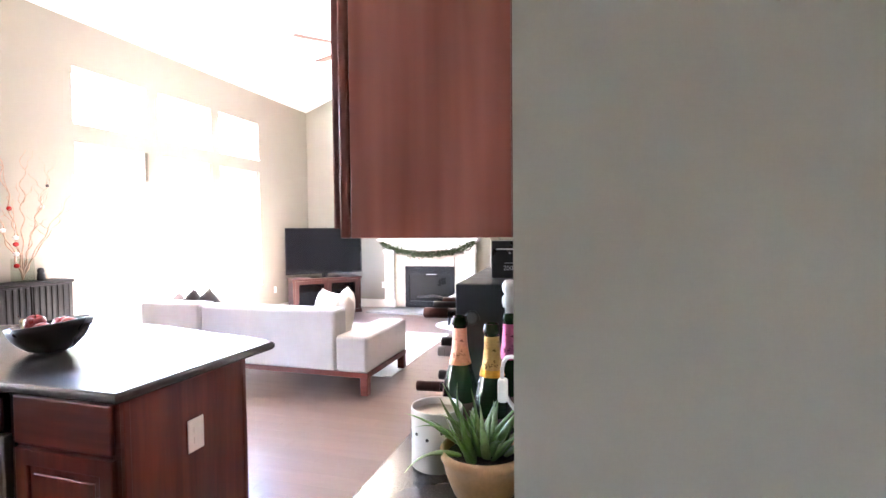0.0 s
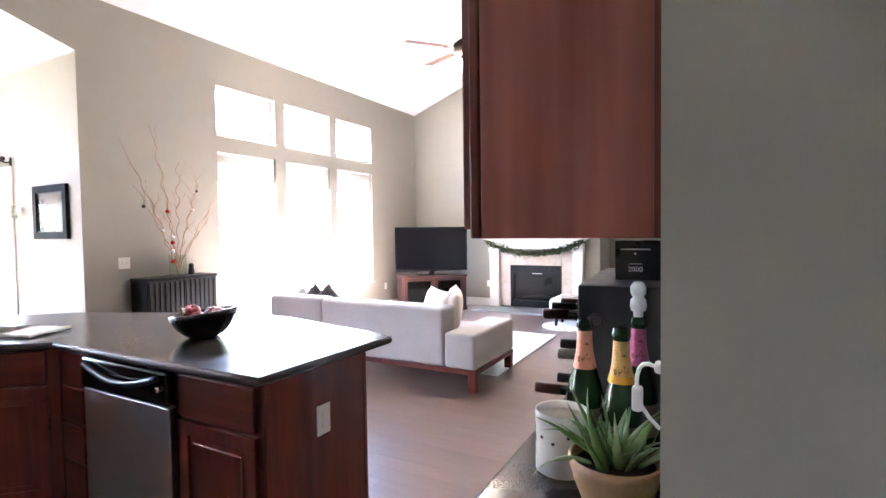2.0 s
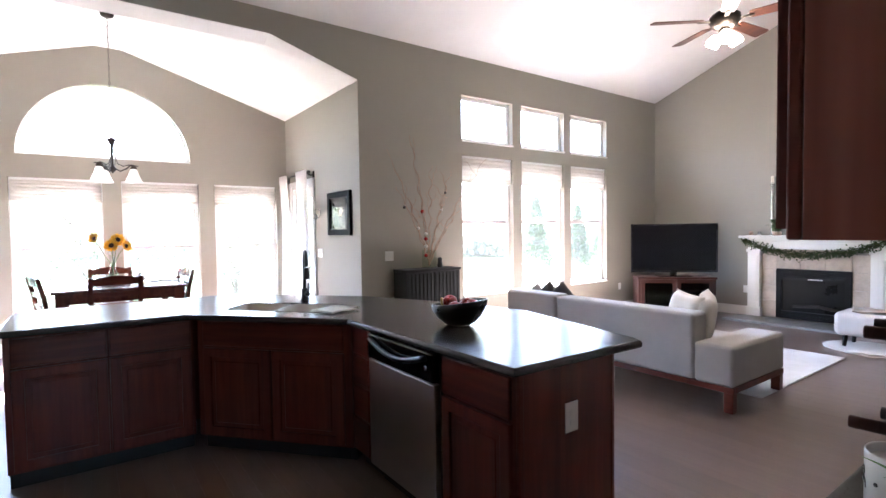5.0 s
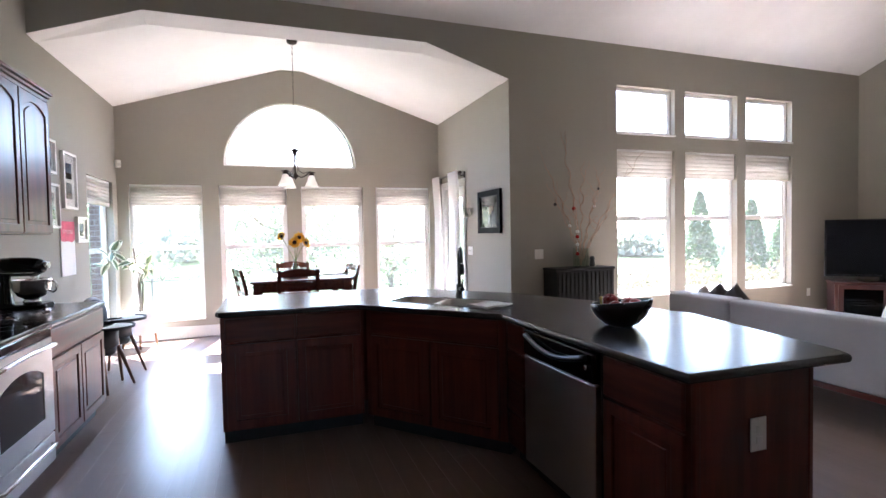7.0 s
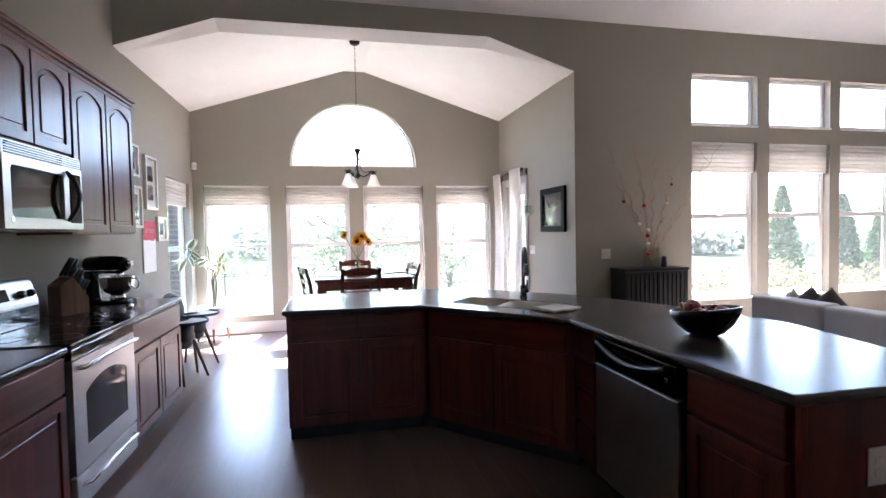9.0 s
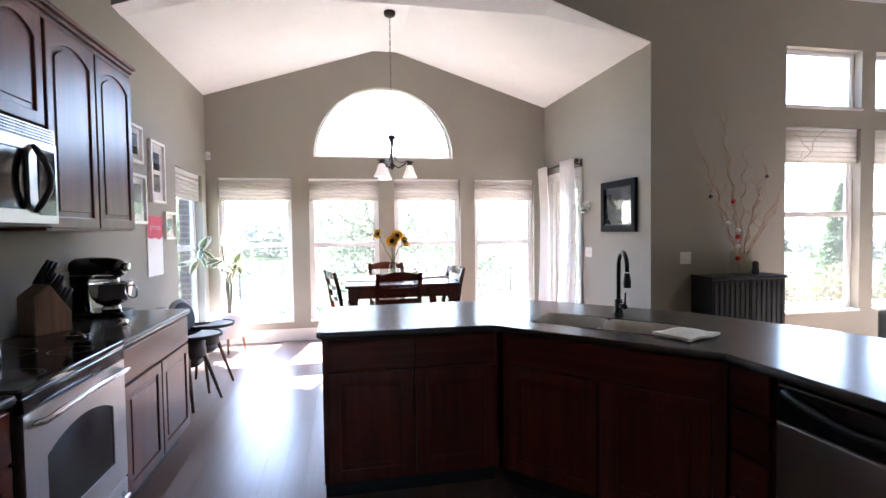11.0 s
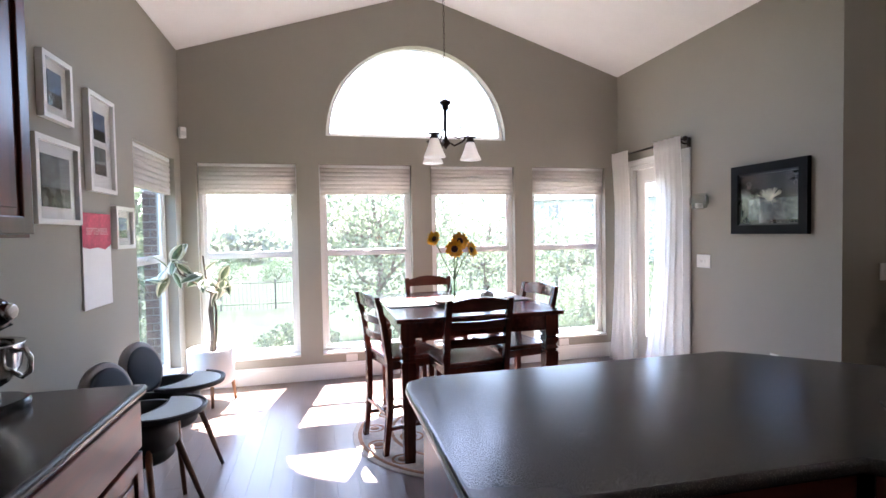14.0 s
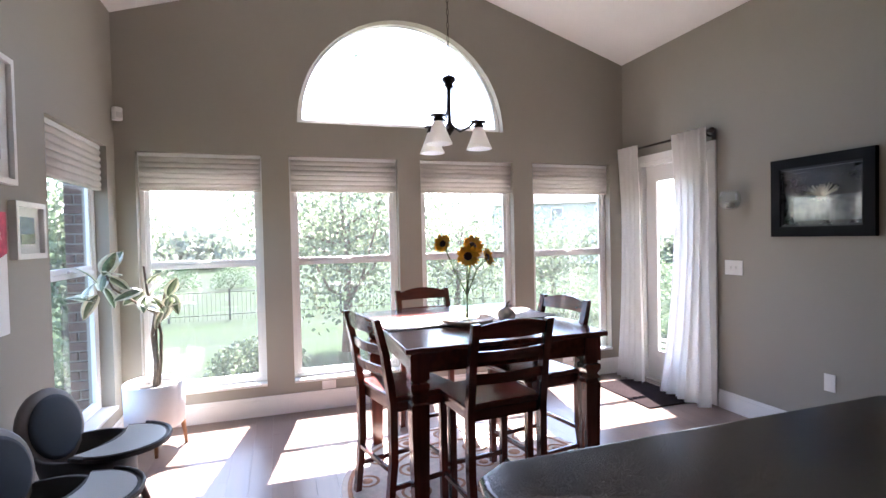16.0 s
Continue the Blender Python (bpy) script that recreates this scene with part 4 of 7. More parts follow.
# ---- drinks counter by the wall end ----
uc = thing("wall_cabinet", turn(0.340, 2.75, 0, -90), "red-brown wall cabinet with plain wood side above drinks counter", "cabinet")
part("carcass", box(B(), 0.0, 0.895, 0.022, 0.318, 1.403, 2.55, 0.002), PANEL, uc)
part("face_frame", box(B(), 0.0, 0.895, 0.0, 0.02, 1.403, 2.55, 0.004), CHERRY, uc)
part("scribe_trim", box(B(), 0.896, 0.903, 0.300, 0.319, 1.403, 2.55, 0.003), CHERRY, uc)
for x0, x1 in ((0.012, 0.44), (0.452, 0.88)):
    cabinet_door(uc, x0, x1, 1.42, 2.52, True)
bc = base_cabinet(turn(0.345, 3.40, 0, -90), 1.64, 0.312, [("door", 0.02, 0.40, 0.115, 0.86), ("door", 0.412, 0.81, 0.115, 0.86), ("door", 0.822, 1.22, 0.115, 0.86), ("door", 1.232, 1.62, 0.115, 0.86)],
                  "shallow dark cherry base cabinet under drinks counter", group="drinks counter cabinets")
solo("drinks_counter", box(B(), 0.315, 0.658, 1.742, 3.45, 0.872, 0.91, 0.012, 3), COUNTER, "dark speckled laminate worktop on shallow cabinet", "worktop")

GREEN_GLASS = surface("dark_green_bottle_glass", (0.012, 0.035, 0.012), 0.06, var=0.2, grain=8, bump=0.0, rough_var=0.03)
DARK_GLASS = surface("dark_brown_bottle_glass", (0.012, 0.010, 0.008), 0.07, var=0.2, grain=8, bump=0.0, rough_var=0.03)


def foil(name, c):
    return surface(name, c, 0.32, 0.55, var=0.15, scale=40, grain=160, bump=0.25)


def champagne(m, colour, label, band=None, stopper=False):
    b = thing("champagne_bottle", m, label, "bottle", "champagne bottles")
    part("bottle_glass", lathe(B(), [(0.030, 0.004), (0.042, 0.0), (0.0435, 0.012), (0.0435, 0.112), (0.041, 0.135), (0.033, 0.165), (0.0245, 0.195), (0.0185, 0.225), (0.0163, 0.25), (0.0155, 0.278), (0.019, 0.281), (0.019, 0.290), (0.0165, 0.292), (0.0165, 0.30), (0.013, 0.301), (0.012, 0.27)], 32), GREEN_GLASS, b)
    fo = lathe(B(), [(0.0268, 0.189), (0.0248, 0.197), (0.0192, 0.226), (0.0171, 0.252), (0.0163, 0.272), (0.0158, 0.274)], 32, cap=False)
    part("neck_foil", fo, colour, b)
    part("label_sheet", lathe(B(), [(0.0438, 0.03), (0.0438, 0.105)], 32, cap=False), surface("bottle_label", (0.10, 0.07, 0.05), 0.6), b)
    if band:
        part("foil_band", lathe(B(), [(0.0278, 0.188), (0.0262, 0.196), (0.0248, 0.203)], 32, cap=False), band, b)
    if stopper:
        part("stopper", lathe(B(), [(0.010, 0.285), (0.011, 0.312), (0.016, 0.315), (0.019, 0.328), (0.017, 0.340), (0.012, 0.346), (0.017, 0.355), (0.018, 0.369), (0.011, 0.381), (0.003, 0.383)], 24), WHITE, b, "white plastic bottle stopper")
    return b


champagne(turn(0.457, 2.217, 0.911), foil("salmon_foil", (0.62, 0.27, 0.17)), "green champagne bottle with salmon foil neck")
champagne(turn(0.549, 2.142, 0.911), foil("gold_foil", (0.58, 0.32, 0.10)), "green champagne bottle with golden foil neck", foil("orange_foil", (0.72, 0.33, 0.03)))
champagne(turn(0.563, 2.295, 0.911), foil("pink_foil", (0.42, 0.10, 0.22)), "green champagne bottle with pink foil and white stopper", stopper=True)

cn = thing("candle_jar", turn(0.438, 2.09, 0.911, 250) @ Matrix.Diagonal((1.1, 1.1, 1.07, 1)), "white ceramic candle jar with small dark dots", "candle")
CERAMIC = surface("white_glazed_ceramic", (0.76, 0.74, 0.71), 0.25, var=0.03, bump=0.0)
part("jar", lathe(B(), [(0.046, 0.0), (0.050, 0.003), (0.0505, 0.118), (0.049, 0.121), (0.0465, 0.118), (0.0465, 0.104), (0.01, 0.103)], 40), CERAMIC, cn)
part("wax", lathe(B(), [(0.046, 0.1035), (0.046, 0.106), (0.02, 0.1045)], 32), surface("cream_wax", (0.72, 0.66, 0.58), 0.5), cn)
for a, z in ((-12, 0.075), (16, 0.068), (48, 0.082), (-50, 0.07), (90, 0.06)):
    part("dot", lathe(B(), [(0.0035, 0.0), (0.003, 0.0012)], 10, pose(0, 0, z, 0, 0, a) @ pose(0.0503, 0, 0, 0, 90)), BLACK, cn)
part("leaf_drawing", tube(B(), [(0.0508 * math.cos(a), 0.0508 * math.sin(a), z) for a, z in ((-0.62, 0.06), (-0.68, 0.072), (-0.78, 0.078), (-0.70, 0.085), (-0.8, 0.095))], 0.0008, 4), BLACK, cn)

# succulent in a clay pot
sc = thing("potted_aloe", turn(0.561, 1.993, 0.911), "green aloe plant in tan clay pot", "plant")
CLAY = surface("tan_clay_pot", (0.42, 0.25, 0.13), 0.5, var=0.2, scale=14, grain=120, bump=0.08)
part("pot", lathe(B(), [(0.050, 0.0), (0.058, 0.01), (0.073, 0.05), (0.077, 0.072), (0.081, 0.074), (0.083, 0.090), (0.079, 0.094), (0.074, 0.09), (0.070, 0.07), (0.02, 0.066)], 40), CLAY, sc)
part("soil", lathe(B(), [(0.071, 0.070), (0.070, 0.078), (0.03, 0.083), (0.004, 0.08)], 24), surface("dark_potting_soil", (0.035, 0.025, 0.02), 0.95, var=0.5, grain=200, bump=0.6), sc)
ALOE = surface("aloe_leaf_green", (0.13, 0.24, 0.055), 0.4, var=0.3, scale=25, grain=200, bump=0.05)
ALOE2 = surface("pale_aloe_leaf_green", (0.22, 0.31, 0.12), 0.42, var=0.3, scale=25, grain=200, bump=0.05)
rnd = random.Random(11)


def blade(base, lean, turn_deg, length, width, droop):
    """A fleshy pointed leaf: hollow above, round below."""
    bm = B()
    rings, n = [], 9
    for k in range(n):
        f = k / (n - 1)
        w = width * (1 - f ** 1.6) * (0.75 + 0.35 * math.sin(math.pi * min(1, f * 1.6))) + 0.0004
        r = length * f
        ang = lean + droop * f * f
        c = Vector((math.sin(ang) * r, 0, math.cos(ang) * r))
        nrm = Vector((math.cos(ang), 0, -math.sin(ang)))
        rings.append([bm.verts.new(c + Vector((0, w * math.cos(2 * math.pi * i / 8), 0)) + nrm * (0.42 * w * math.sin(2 * math.pi * i / 8))) for i in range(8)])
    for p, q in zip(rings, rings[1:]):
        for i in range(8):
            bm.faces.new((p[i], p[(i + 1) % 8], q[(i + 1) % 8], q[i])).smooth = True
    bm.faces.new(rings[-1])
    bmesh.ops.transform(bm, matrix=Matrix.Translation(base) @ Matrix.Rotation(radians(turn_deg), 4, "Z"), verts=bm.verts)
    return bm


for i in range(34):
    t = rnd.uniform(0, 360)
    rr = rnd.uniform(0.0, 0.045)
    lean = radians(rnd.uniform(3, 34)) + rr * 9
    part("leaf", blade((rr * math.cos(radians(t)), rr * math.sin(radians(t)), 0.078), lean, t + rnd.uniform(-40, 40), rnd.uniform(0.08, 0.155), rnd.uniform(0.009, 0.0145), rnd.uniform(-0.2, 0.5)), rnd.choice((ALOE, ALOE, ALOE2)), sc)
part("leaf", blade((-0.03, 0.01, 0.08), radians(62), 172, 0.15, 0.011, 0.15), ALOE, sc)
part("leaf", blade((-0.04, -0.02, 0.08), radians(70), 215, 0.11, 0.010, 0.5), ALOE2, sc)

# wine rack with bottles
RACK = surface("black_rack_panel", (0.022, 0.022, 0.025), 0.45, var=0.12, scale=6, grain=150, bump=0.04)
wr = thing("wine_rack", turn(0.405, 2.37, 0.911, 4), "black wine rack box with bottles lying in it", "wine rack")
for nm, q in (("side_panel", (0.0, 0.24, 0.0, 0.018, 0, 0.36)), ("side_panel", (0.0, 0.24, 0.60, 0.618, 0, 0.36)), ("top_panel", (0.0, 0.24, 0.018, 0.60, 0.342, 0.36)), ("bottom_panel", (0.0, 0.24, 0.018, 0.60, 0, 0.018)), ("back_panel", (0.225, 0.24, 0.018, 0.60, 0.018, 0.342))):
    part(nm, box(B(), *q, 0.003), RACK, wr)
for z in (0.115, 0.225):
    part("shelf", box(B(), 0.01, 0.225, 0.018, 0.60, z - 0.006, z + 0.006, 0.002), RACK, wr)
part("screw_cap", lathe(B(), [(0.02, 0), (0.02, 0.004), (0.014, 0.006)], 20, pose(0.045, 0.0, 0.27, 90)), RACK, wr)
CAPSULES = {"black": surface("wine_capsule_black", (0.015, 0.012, 0.012), 0.35, 0.2), "brown": surface("wine_capsule_red_brown", (0.085, 0.03, 0.022), 0.35, 0.3), "silver": surface("wine_capsule_silver", (0.35, 0.34, 0.33), 0.3, 0.7)}
for j, z0, out, tone, body in ((0, 0.269, 0.105, "brown", DARK_GLASS), (1, 0.271, 0.105, "black", GREEN_GLASS), (2, 0.269, 0.10, "brown", DARK_GLASS), (0, 0.159, 0.065, "silver", DARK_GLASS), (1, 0.161, 0.08, "black", DARK_GLASS), (0, 0.055, 0.13, "brown", DARK_GLASS), (1, 0.057, 0.09, "black", GREEN_GLASS), (3, 0.159, 0.05, "black", DARK_GLASS), (3, 0.269, 0.05, "silver", DARK_GLASS)):
    wb = thing("wine_bottle", wr.matrix_basis @ pose(-out, 0.07 + 0.112 * j, z0, 0, 90, 0), "dark wine bottle with %s capsule lying in rack" % tone, "bottle", "wine bottles in rack")
    part("bottle_glass", lathe(B(), [(0.0135, 0.0), (0.0145, 0.004), (0.0145, 0.02), (0.0135, 0.022), (0.014, 0.085), (0.024, 0.115), (0.0365, 0.14), (0.0375, 0.27), (0.033, 0.28)], 24), body, wb)
    part("capsule", lathe(B(), [(0.0142, -0.001), (0.0152, 0.001), (0.0152, 0.018), (0.0145, 0.02), (0.0148, 0.07)], 20), CAPSULES[tone], wb)

gbx = thing("gift_box", turn(0.565, 2.61, 1.271, 2), "black gift box with silver print on wine rack", "box")
part("box_body", box(B(), -0.1, 0.095, -0.05, 0.05, 0, 0.112, 0.002), BLACK, gbx)


def lettering(text, size, m, mat, parent, name="lettering", extrude=0.0003):
    """Flat raised letters in the built-in font, turned into a mesh."""
    cu = bpy.data.curves.new(name, "FONT")
    cu.body, cu.size, cu.align_x, cu.align_y, cu.extrude = text, size, "CENTER", "CENTER", extrude
    tmp = bpy.data.objects.new(name, cu)
    scene.collection.objects.link(tmp)
    me = bpy.data.meshes.new_from_object(tmp.evaluated_get(bpy.context.evaluated_depsgraph_get()))
    bpy.data.objects.remove(tmp)
    me.materials.append(mat)
    ob = new(name, me)
    ob.parent = parent
    ob.matrix_basis = m
    return ob


SILVER = surface("silver_print", (0.6, 0.6, 0.6), 0.4, 0.3, bump=0.0)
lettering("2000", 0.02, pose(-0.045, -0.0508, 0.03, 90), SILVER, gbx)
part("print_bar", box(B(), -0.062, -0.028, -0.0512, -0.0502, 0.045, 0.0465), SILVER, gbx)
part("print_bar", box(B(), -0.085, -0.005, -0.0512, -0.0502, 0.085, 0.089), SILVER, gbx)
part("print_mark", lathe(B(), [(0.003, 0), (0.002, 0.001)], 8, pose(-0.045, -0.0505, 0.075, 90)), SILVER, gbx)

nl = thing("phone_charger", turn(0.65, 1.95, 1.012), "white charger cable hanging at wall end", "charger")
CABLE = surface("white_cable", (0.72, 0.71, 0.70), 0.4, bump=0.0)
part("plug", box(B(), -0.018, 0.006, -0.010, 0.010, 0.165, 0.185, 0.005), CABLE, nl)
part("cable", tube(B(), [(-0.016, 0.0, 0.175), (-0.028, 0.008, 0.177), (-0.038, 0.016, 0.173), (-0.045, 0.022, 0.163), (-0.049, 0.027, 0.148), (-0.05, 0.03, 0.13), (-0.046, 0.033, 0.10), (-0.03, 0.036, 0.075), (-0.012, 0.03, 0.06)], 0.0036, 8), CABLE, nl)
part("adapter", box(B(), -0.058, -0.040, 0.022, 0.042, 0.085, 0.13, 0.006, 3), CABLE, nl)

# ---- breakfast nook ----
SHADE = cloth("pleated_shade_fabric", (0.74, 0.70, 0.65), 0.22, 0.9, 300)


def pleated_shade(a, b, z1, place, drop=0.3):
    """A raised pleated shade stacked at the head of its window, own y into the room."""
    s = thing("window_shade", place, "raised beige pleated shade at window head", "window shade", "window shades")
    part("head_rail", box(B(), a + 0.008, b - 0.008, -0.08, -0.035, z1 - 0.03, z1 - 0.001, 0.004), VINYL, s)
    n = 6
    for i in range(n):
        za = z1 - 0.03 - (drop - 0.03) * i / n
        zb = z1 - 0.03 - (drop - 0.03) * (i + 1) / n
        bm = B()
        m = 7
        fr_, bk_ = [], []
        for j in range(m + 1):
            f = j / m
            bulge = 0.014 + 0.011 * math.sin(math.pi * f) ** 0.6
            z = za + (zb - za) * f
            for x in (a + 0.012, b - 0.012):
                fr_.append(bm.verts.new((x, -0.058 + bulge, z)))
                bk_.append(bm.verts.new((x, -0.058 - bulge * 0.4, z)))
        for j in range(m):
            bm.faces.new((fr_[2 * j], fr_[2 * j + 1], fr_[2 * j + 3], fr_[2 * j + 2])).smooth = True
            bm.faces.new((bk_[2 * j + 1], bk_[2 * j], bk_[2 * j + 2], bk_[2 * j + 3])).smooth = True
            bm.faces.new((fr_[2 * j], fr_[2 * j + 2], bk_[2 * j + 2], bk_[2 * j]))
            bm.faces.new((fr_[2 * j + 1], bk_[2 * j + 1], bk_[2 * j + 3], fr_[2 * j + 3]))
        bm.faces.new((fr_[0], bk_[0], bk_[1], fr_[1]))
        bm.faces.new((fr_[-2], fr_[-1], bk_[-1], bk_[-2]))
        part("pleat", bm, SHADE, s)
    part("bottom_rail", box(B(), a + 0.012, b - 0.012, -0.078, -0.034, z1 - drop - 0.02, z1 - drop, 0.004), SHADE, s)


for a, b in NOOK_WINDOWS:
    pleated_shade(a, b, NOOK_Z[1], place_west(NX), 0.275)
pleated_shade(*SIDE_WIN, NOOK_Z[1], place_south(SY), 0.30)
for a, b in LIVING_WINDOWS:
    pleated_shade(a, b, LOW_Z[1], place_west(WX), 0.34)

# garden door
gd = thing("door_1", place_south(NY) @ Matrix.Diagonal((1, -1, 1, 1)), "white glazed garden door behind sheer curtains", "door", kind="structure")
x0, x1 = DOOR_X
jb = B()
for q in ((x0, x0 + 0.04, 0.0, DOOR_TOP), (x1 - 0.04, x1, 0.0, DOOR_TOP), (x0 + 0.04, x1 - 0.04, DOOR_TOP - 0.04, DOOR_TOP)):
    box(jb, q[0], q[1], -0.15, 0.002, q[2], q[3], 0.003)
part("door_frame", jb, TRIM, gd)
db = slab(B(), rect(x0 + 0.043, x1 - 0.043, 0.02, DOOR_TOP - 0.043), [rect(x0 + 0.165, x1 - 0.165, 0.28, DOOR_TOP - 0.17)], 0.045, face_up() @ Matrix.Translation((0, 0, 0.05)))
leaf = part("door_leaf", db, TRIM, gd)
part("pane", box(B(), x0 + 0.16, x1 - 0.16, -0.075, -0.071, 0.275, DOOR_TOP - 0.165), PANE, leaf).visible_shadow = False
gb_ = B()
for q in ((x0 + 0.165, x0 + 0.185, 0.28, DOOR_TOP - 0.17), (x1 - 0.185, x1 - 0.165, 0.28, DOOR_TOP - 0.17), (x0 + 0.185, x1 - 0.185, 0.28, 0.30), (x0 + 0.185, x1 - 0.185, DOOR_TOP - 0.19, DOOR_TOP - 0.17)):
    box(gb_, q[0], q[1], -0.06, -0.046, q[2], q[3], 0.003)
part("glazing_bead", gb_, TRIM, leaf)
part("threshold", box(B(), x0 + 0.04, x1 - 0.04, -0.15, 0.01, 0.0, 0.018, 0.003), surface("threshold_metal", (0.45, 0.43, 0.40), 0.4, 0.8), gd)
part("lever_handle", tube(B(), [(x1 - 0.10, -0.05, 1.0), (x1 - 0.10, -0.005, 1.0), (x1 - 0.19, 0.0, 1.0)], 0.009, 8), CHROME, leaf)
cs = B()
for q in ((x0 - 0.065, x0, 0.0, DOOR_TOP + 0.065), (x1, x1 + 0.065, 0.0, DOOR_TOP + 0.065), (x0, x1, DOOR_TOP, DOOR_TOP + 0.065)):
    box(cs, q[0], q[1], 0.0, 0.016, q[2], q[3], 0.004)
part("casing", cs, TRIM, gd)

# curtains
SHEER = cloth("white_sheer_curtain", (0.93, 0.92, 0.90), 0.66, 0.9, 500, 0.03)
rod = thing("curtain_rod", Matrix.Identity(4), "dark bronze curtain rod above garden door", "curtain rod")
part("pole", tube(B(), [(-7.05, 3.49, 2.25), (-5.93, 3.49, 2.25)], 0.011, 10), BRONZE, rod)
part("finial", lathe(B(), [(0.012, 0), (0.022, 0.012), (0.024, 0.03), (0.014, 0.045), (0.004, 0.05)], 16, pose(-5.935, 3.49, 2.25, 0, 90)), BRONZE, rod)
for x in (-6.98, -5.975):
    br = tube(B(), [(x, 3.59, 2.225), (x, 3.535, 2.215), (x, 3.49, 2.237)], 0.008, 8)
    box(br, x - 0.018, x + 0.018, 3.575, 3.588, 2.175, 2.275, 0.004)
    part("bracket", br, BRONZE, rod)


def curtain(xa, xb, flare, seed, folds):
    """A hanging curtain gathered on the rod, wider at its foot."""
    rnd = random.Random(seed)
    nx, nz = folds * 8, 26
    ph = [rnd.uniform(-0.6, 0.6) for _ in range(folds + 1)]
    bm = B()
    grid_ = []
    for k in range(nz + 1):
        f = k / nz
        z = 2.28 - 2.27 * f
        row = []
        for i in range(nx + 1):
            g = i / nx
            cx = (xa + xb) / 2 + flare * 0.35 * f * f
            wdt = (xb - xa) * (1 - 0.12 * math.sin(math.pi * f)) + abs(flare) * f * f
            x = cx + (g - 0.5) * wdt
            amp = 0.018 + 0.024 * f
            y = 3.452 + 0.035 * min(1, f * 4) - amp * math.sin(2 * math.pi * folds * g + ph[int(g * folds)] * f * 2) - 0.012 * f * math.sin(5 * g + 3 * f + seed) - 0.05 * f ** 3
            row.append(bm.verts.new((x, y + (0.0 if k else 0.004), z)))
        grid_.append(row)
    for k in range(nz):
        for i in range(nx):
            bm.faces.new((grid_[k][i], grid_[k][i + 1], grid_[k + 1][i + 1], grid_[k + 1][i])).smooth = True
    bmesh.ops.solidify(bm, geom=bm.faces[:], thickness=0.0015)
    solo("curtain", bm, SHEER, "sheer white curtain hanging beside garden door", "curtain", "garden door curtains")


curtain(-7.02, -6.74, 0.06, 3, 4)
curtain(-6.30, -5.935, -0.18, 8, 5)

# door mat
MAT = surface("dark_brown_mat", (0.018, 0.012, 0.012), 1.0, var=0.3, grain=300, bump=0.5, spec=0.05)
solo("door_mat", box(B(), -6.85, -6.1, 3.02, 3.5, 0.0, 0.012, 0.004), MAT, "dark brown door mat at garden door", "mat")

# wall things on the north nook wall
wp = thing("framed_picture", turn(-5.13, NY, 1.66, 0) @ Matrix.Diagonal((0.96, 1, 0.98, 1)), "black framed picture of pale plant over water", "picture")
slabf = slab(B(), rect(-0.345, 0.345, -0.275, 0.275), [rect(-0.275, 0.275, -0.205, 0.205)], 0.035, face_up())
part("frame", slabf, surface("charcoal_frame", (0.008, 0.008, 0.009), 0.65, var=0.15, spec=0.12), wp)
part("inner_moulding", slab(B(), rect(-0.276, 0.276, -0.206, 0.206), [rect(-0.262, 0.262, -0.192, 0.192)], 0.022, face_up()), BLACK, wp)
part("print", box(B(), -0.264, 0.264, -0.006, -0.003, -0.194, 0.194), surface("dark_slate_print", (0.014, 0.014, 0.016), 0.3, var=0.3, scale=6), wp)
part("printed_water", box(B(), -0.19, 0.25, -0.0085, -0.0062, -0.165, 0.0), surface("grey_blue_print", (0.12, 0.14, 0.15), 0.12, var=0.4, scale=14), wp)
st_ = B()
rnd = random.Random(5)
for i in range(28):
    a = math.pi * i / 27
    L = rnd.uniform(0.07, 0.115)
    tube(st_, [(0.01 + 0.015 * math.cos(a), -0.0095, 0.0), (0.01 + L * math.cos(a), -0.0095, 0.03 + L * 0.5 * math.sin(a))], [0.005, 0.0018], 4)
for i in range(16):
    a = math.pi + math.pi * i / 15
    L = rnd.uniform(0.04, 0.09)
    tube(st_, [(0.01, -0.0095, 0.0), (0.01 + L * math.cos(a), -0.0095, L * 0.6 * math.sin(a))], [0.003, 0.0006], 4)
part("printed_plant", st_, surface("pale_print", (0.78, 0.76, 0.6), 0.4), wp)
part("glazing", box(B(), -0.264, 0.264, -0.020, -0.018, -0.194, 0.194), PICTURE_GLASS, wp)
GLOBE = glass("pale_vase_glass", (0.95, 0.96, 0.95), rough=0.05, haze=0.07)
sn = thing("wall_vase", turn(-5.76, NY, 1.68, 0), "clear glass wall vase with candle", "wall vase")
part("glass_bowl", lathe(B(), [(0.03, -0.075), (0.06, -0.06), (0.078, -0.02), (0.075, 0.03), (0.058, 0.065), (0.055, 0.065), (0.071, 0.028), (0.073, -0.02), (0.055, -0.055), (0.02, -0.066)], 28, Matrix.Translation((0, -0.082, 0))), GLOBE, sn)
part("wall_hook", box(B(), -0.008, 0.008, -0.02, -0.001, 0.0, 0.05, 0.003), STEEL, sn)
part("candle", lathe(B(), [(0.03, -0.062), (0.03, -0.02), (0.005, -0.018)], 20, Matrix.Translation((0, -0.082, 0))), surface("candle_wax", (0.75, 0.71, 0.63), 0.5), sn)
ms = thing("motion_sensor", turn(-7.055, -0.925, 2.40, 130), "small white motion sensor in wall corner", "sensor")
part("housing", box(B(), -0.03, 0.03, -0.025, 0.03, -0.05, 0.05, 0.012, 3), WHITE, ms)
part("lens", box(B(), -0.022, 0.022, -0.031, -0.025, -0.03, 0.01, 0.004), surface("sensor_lens", (0.6, 0.6, 0.58), 0.5), ms)

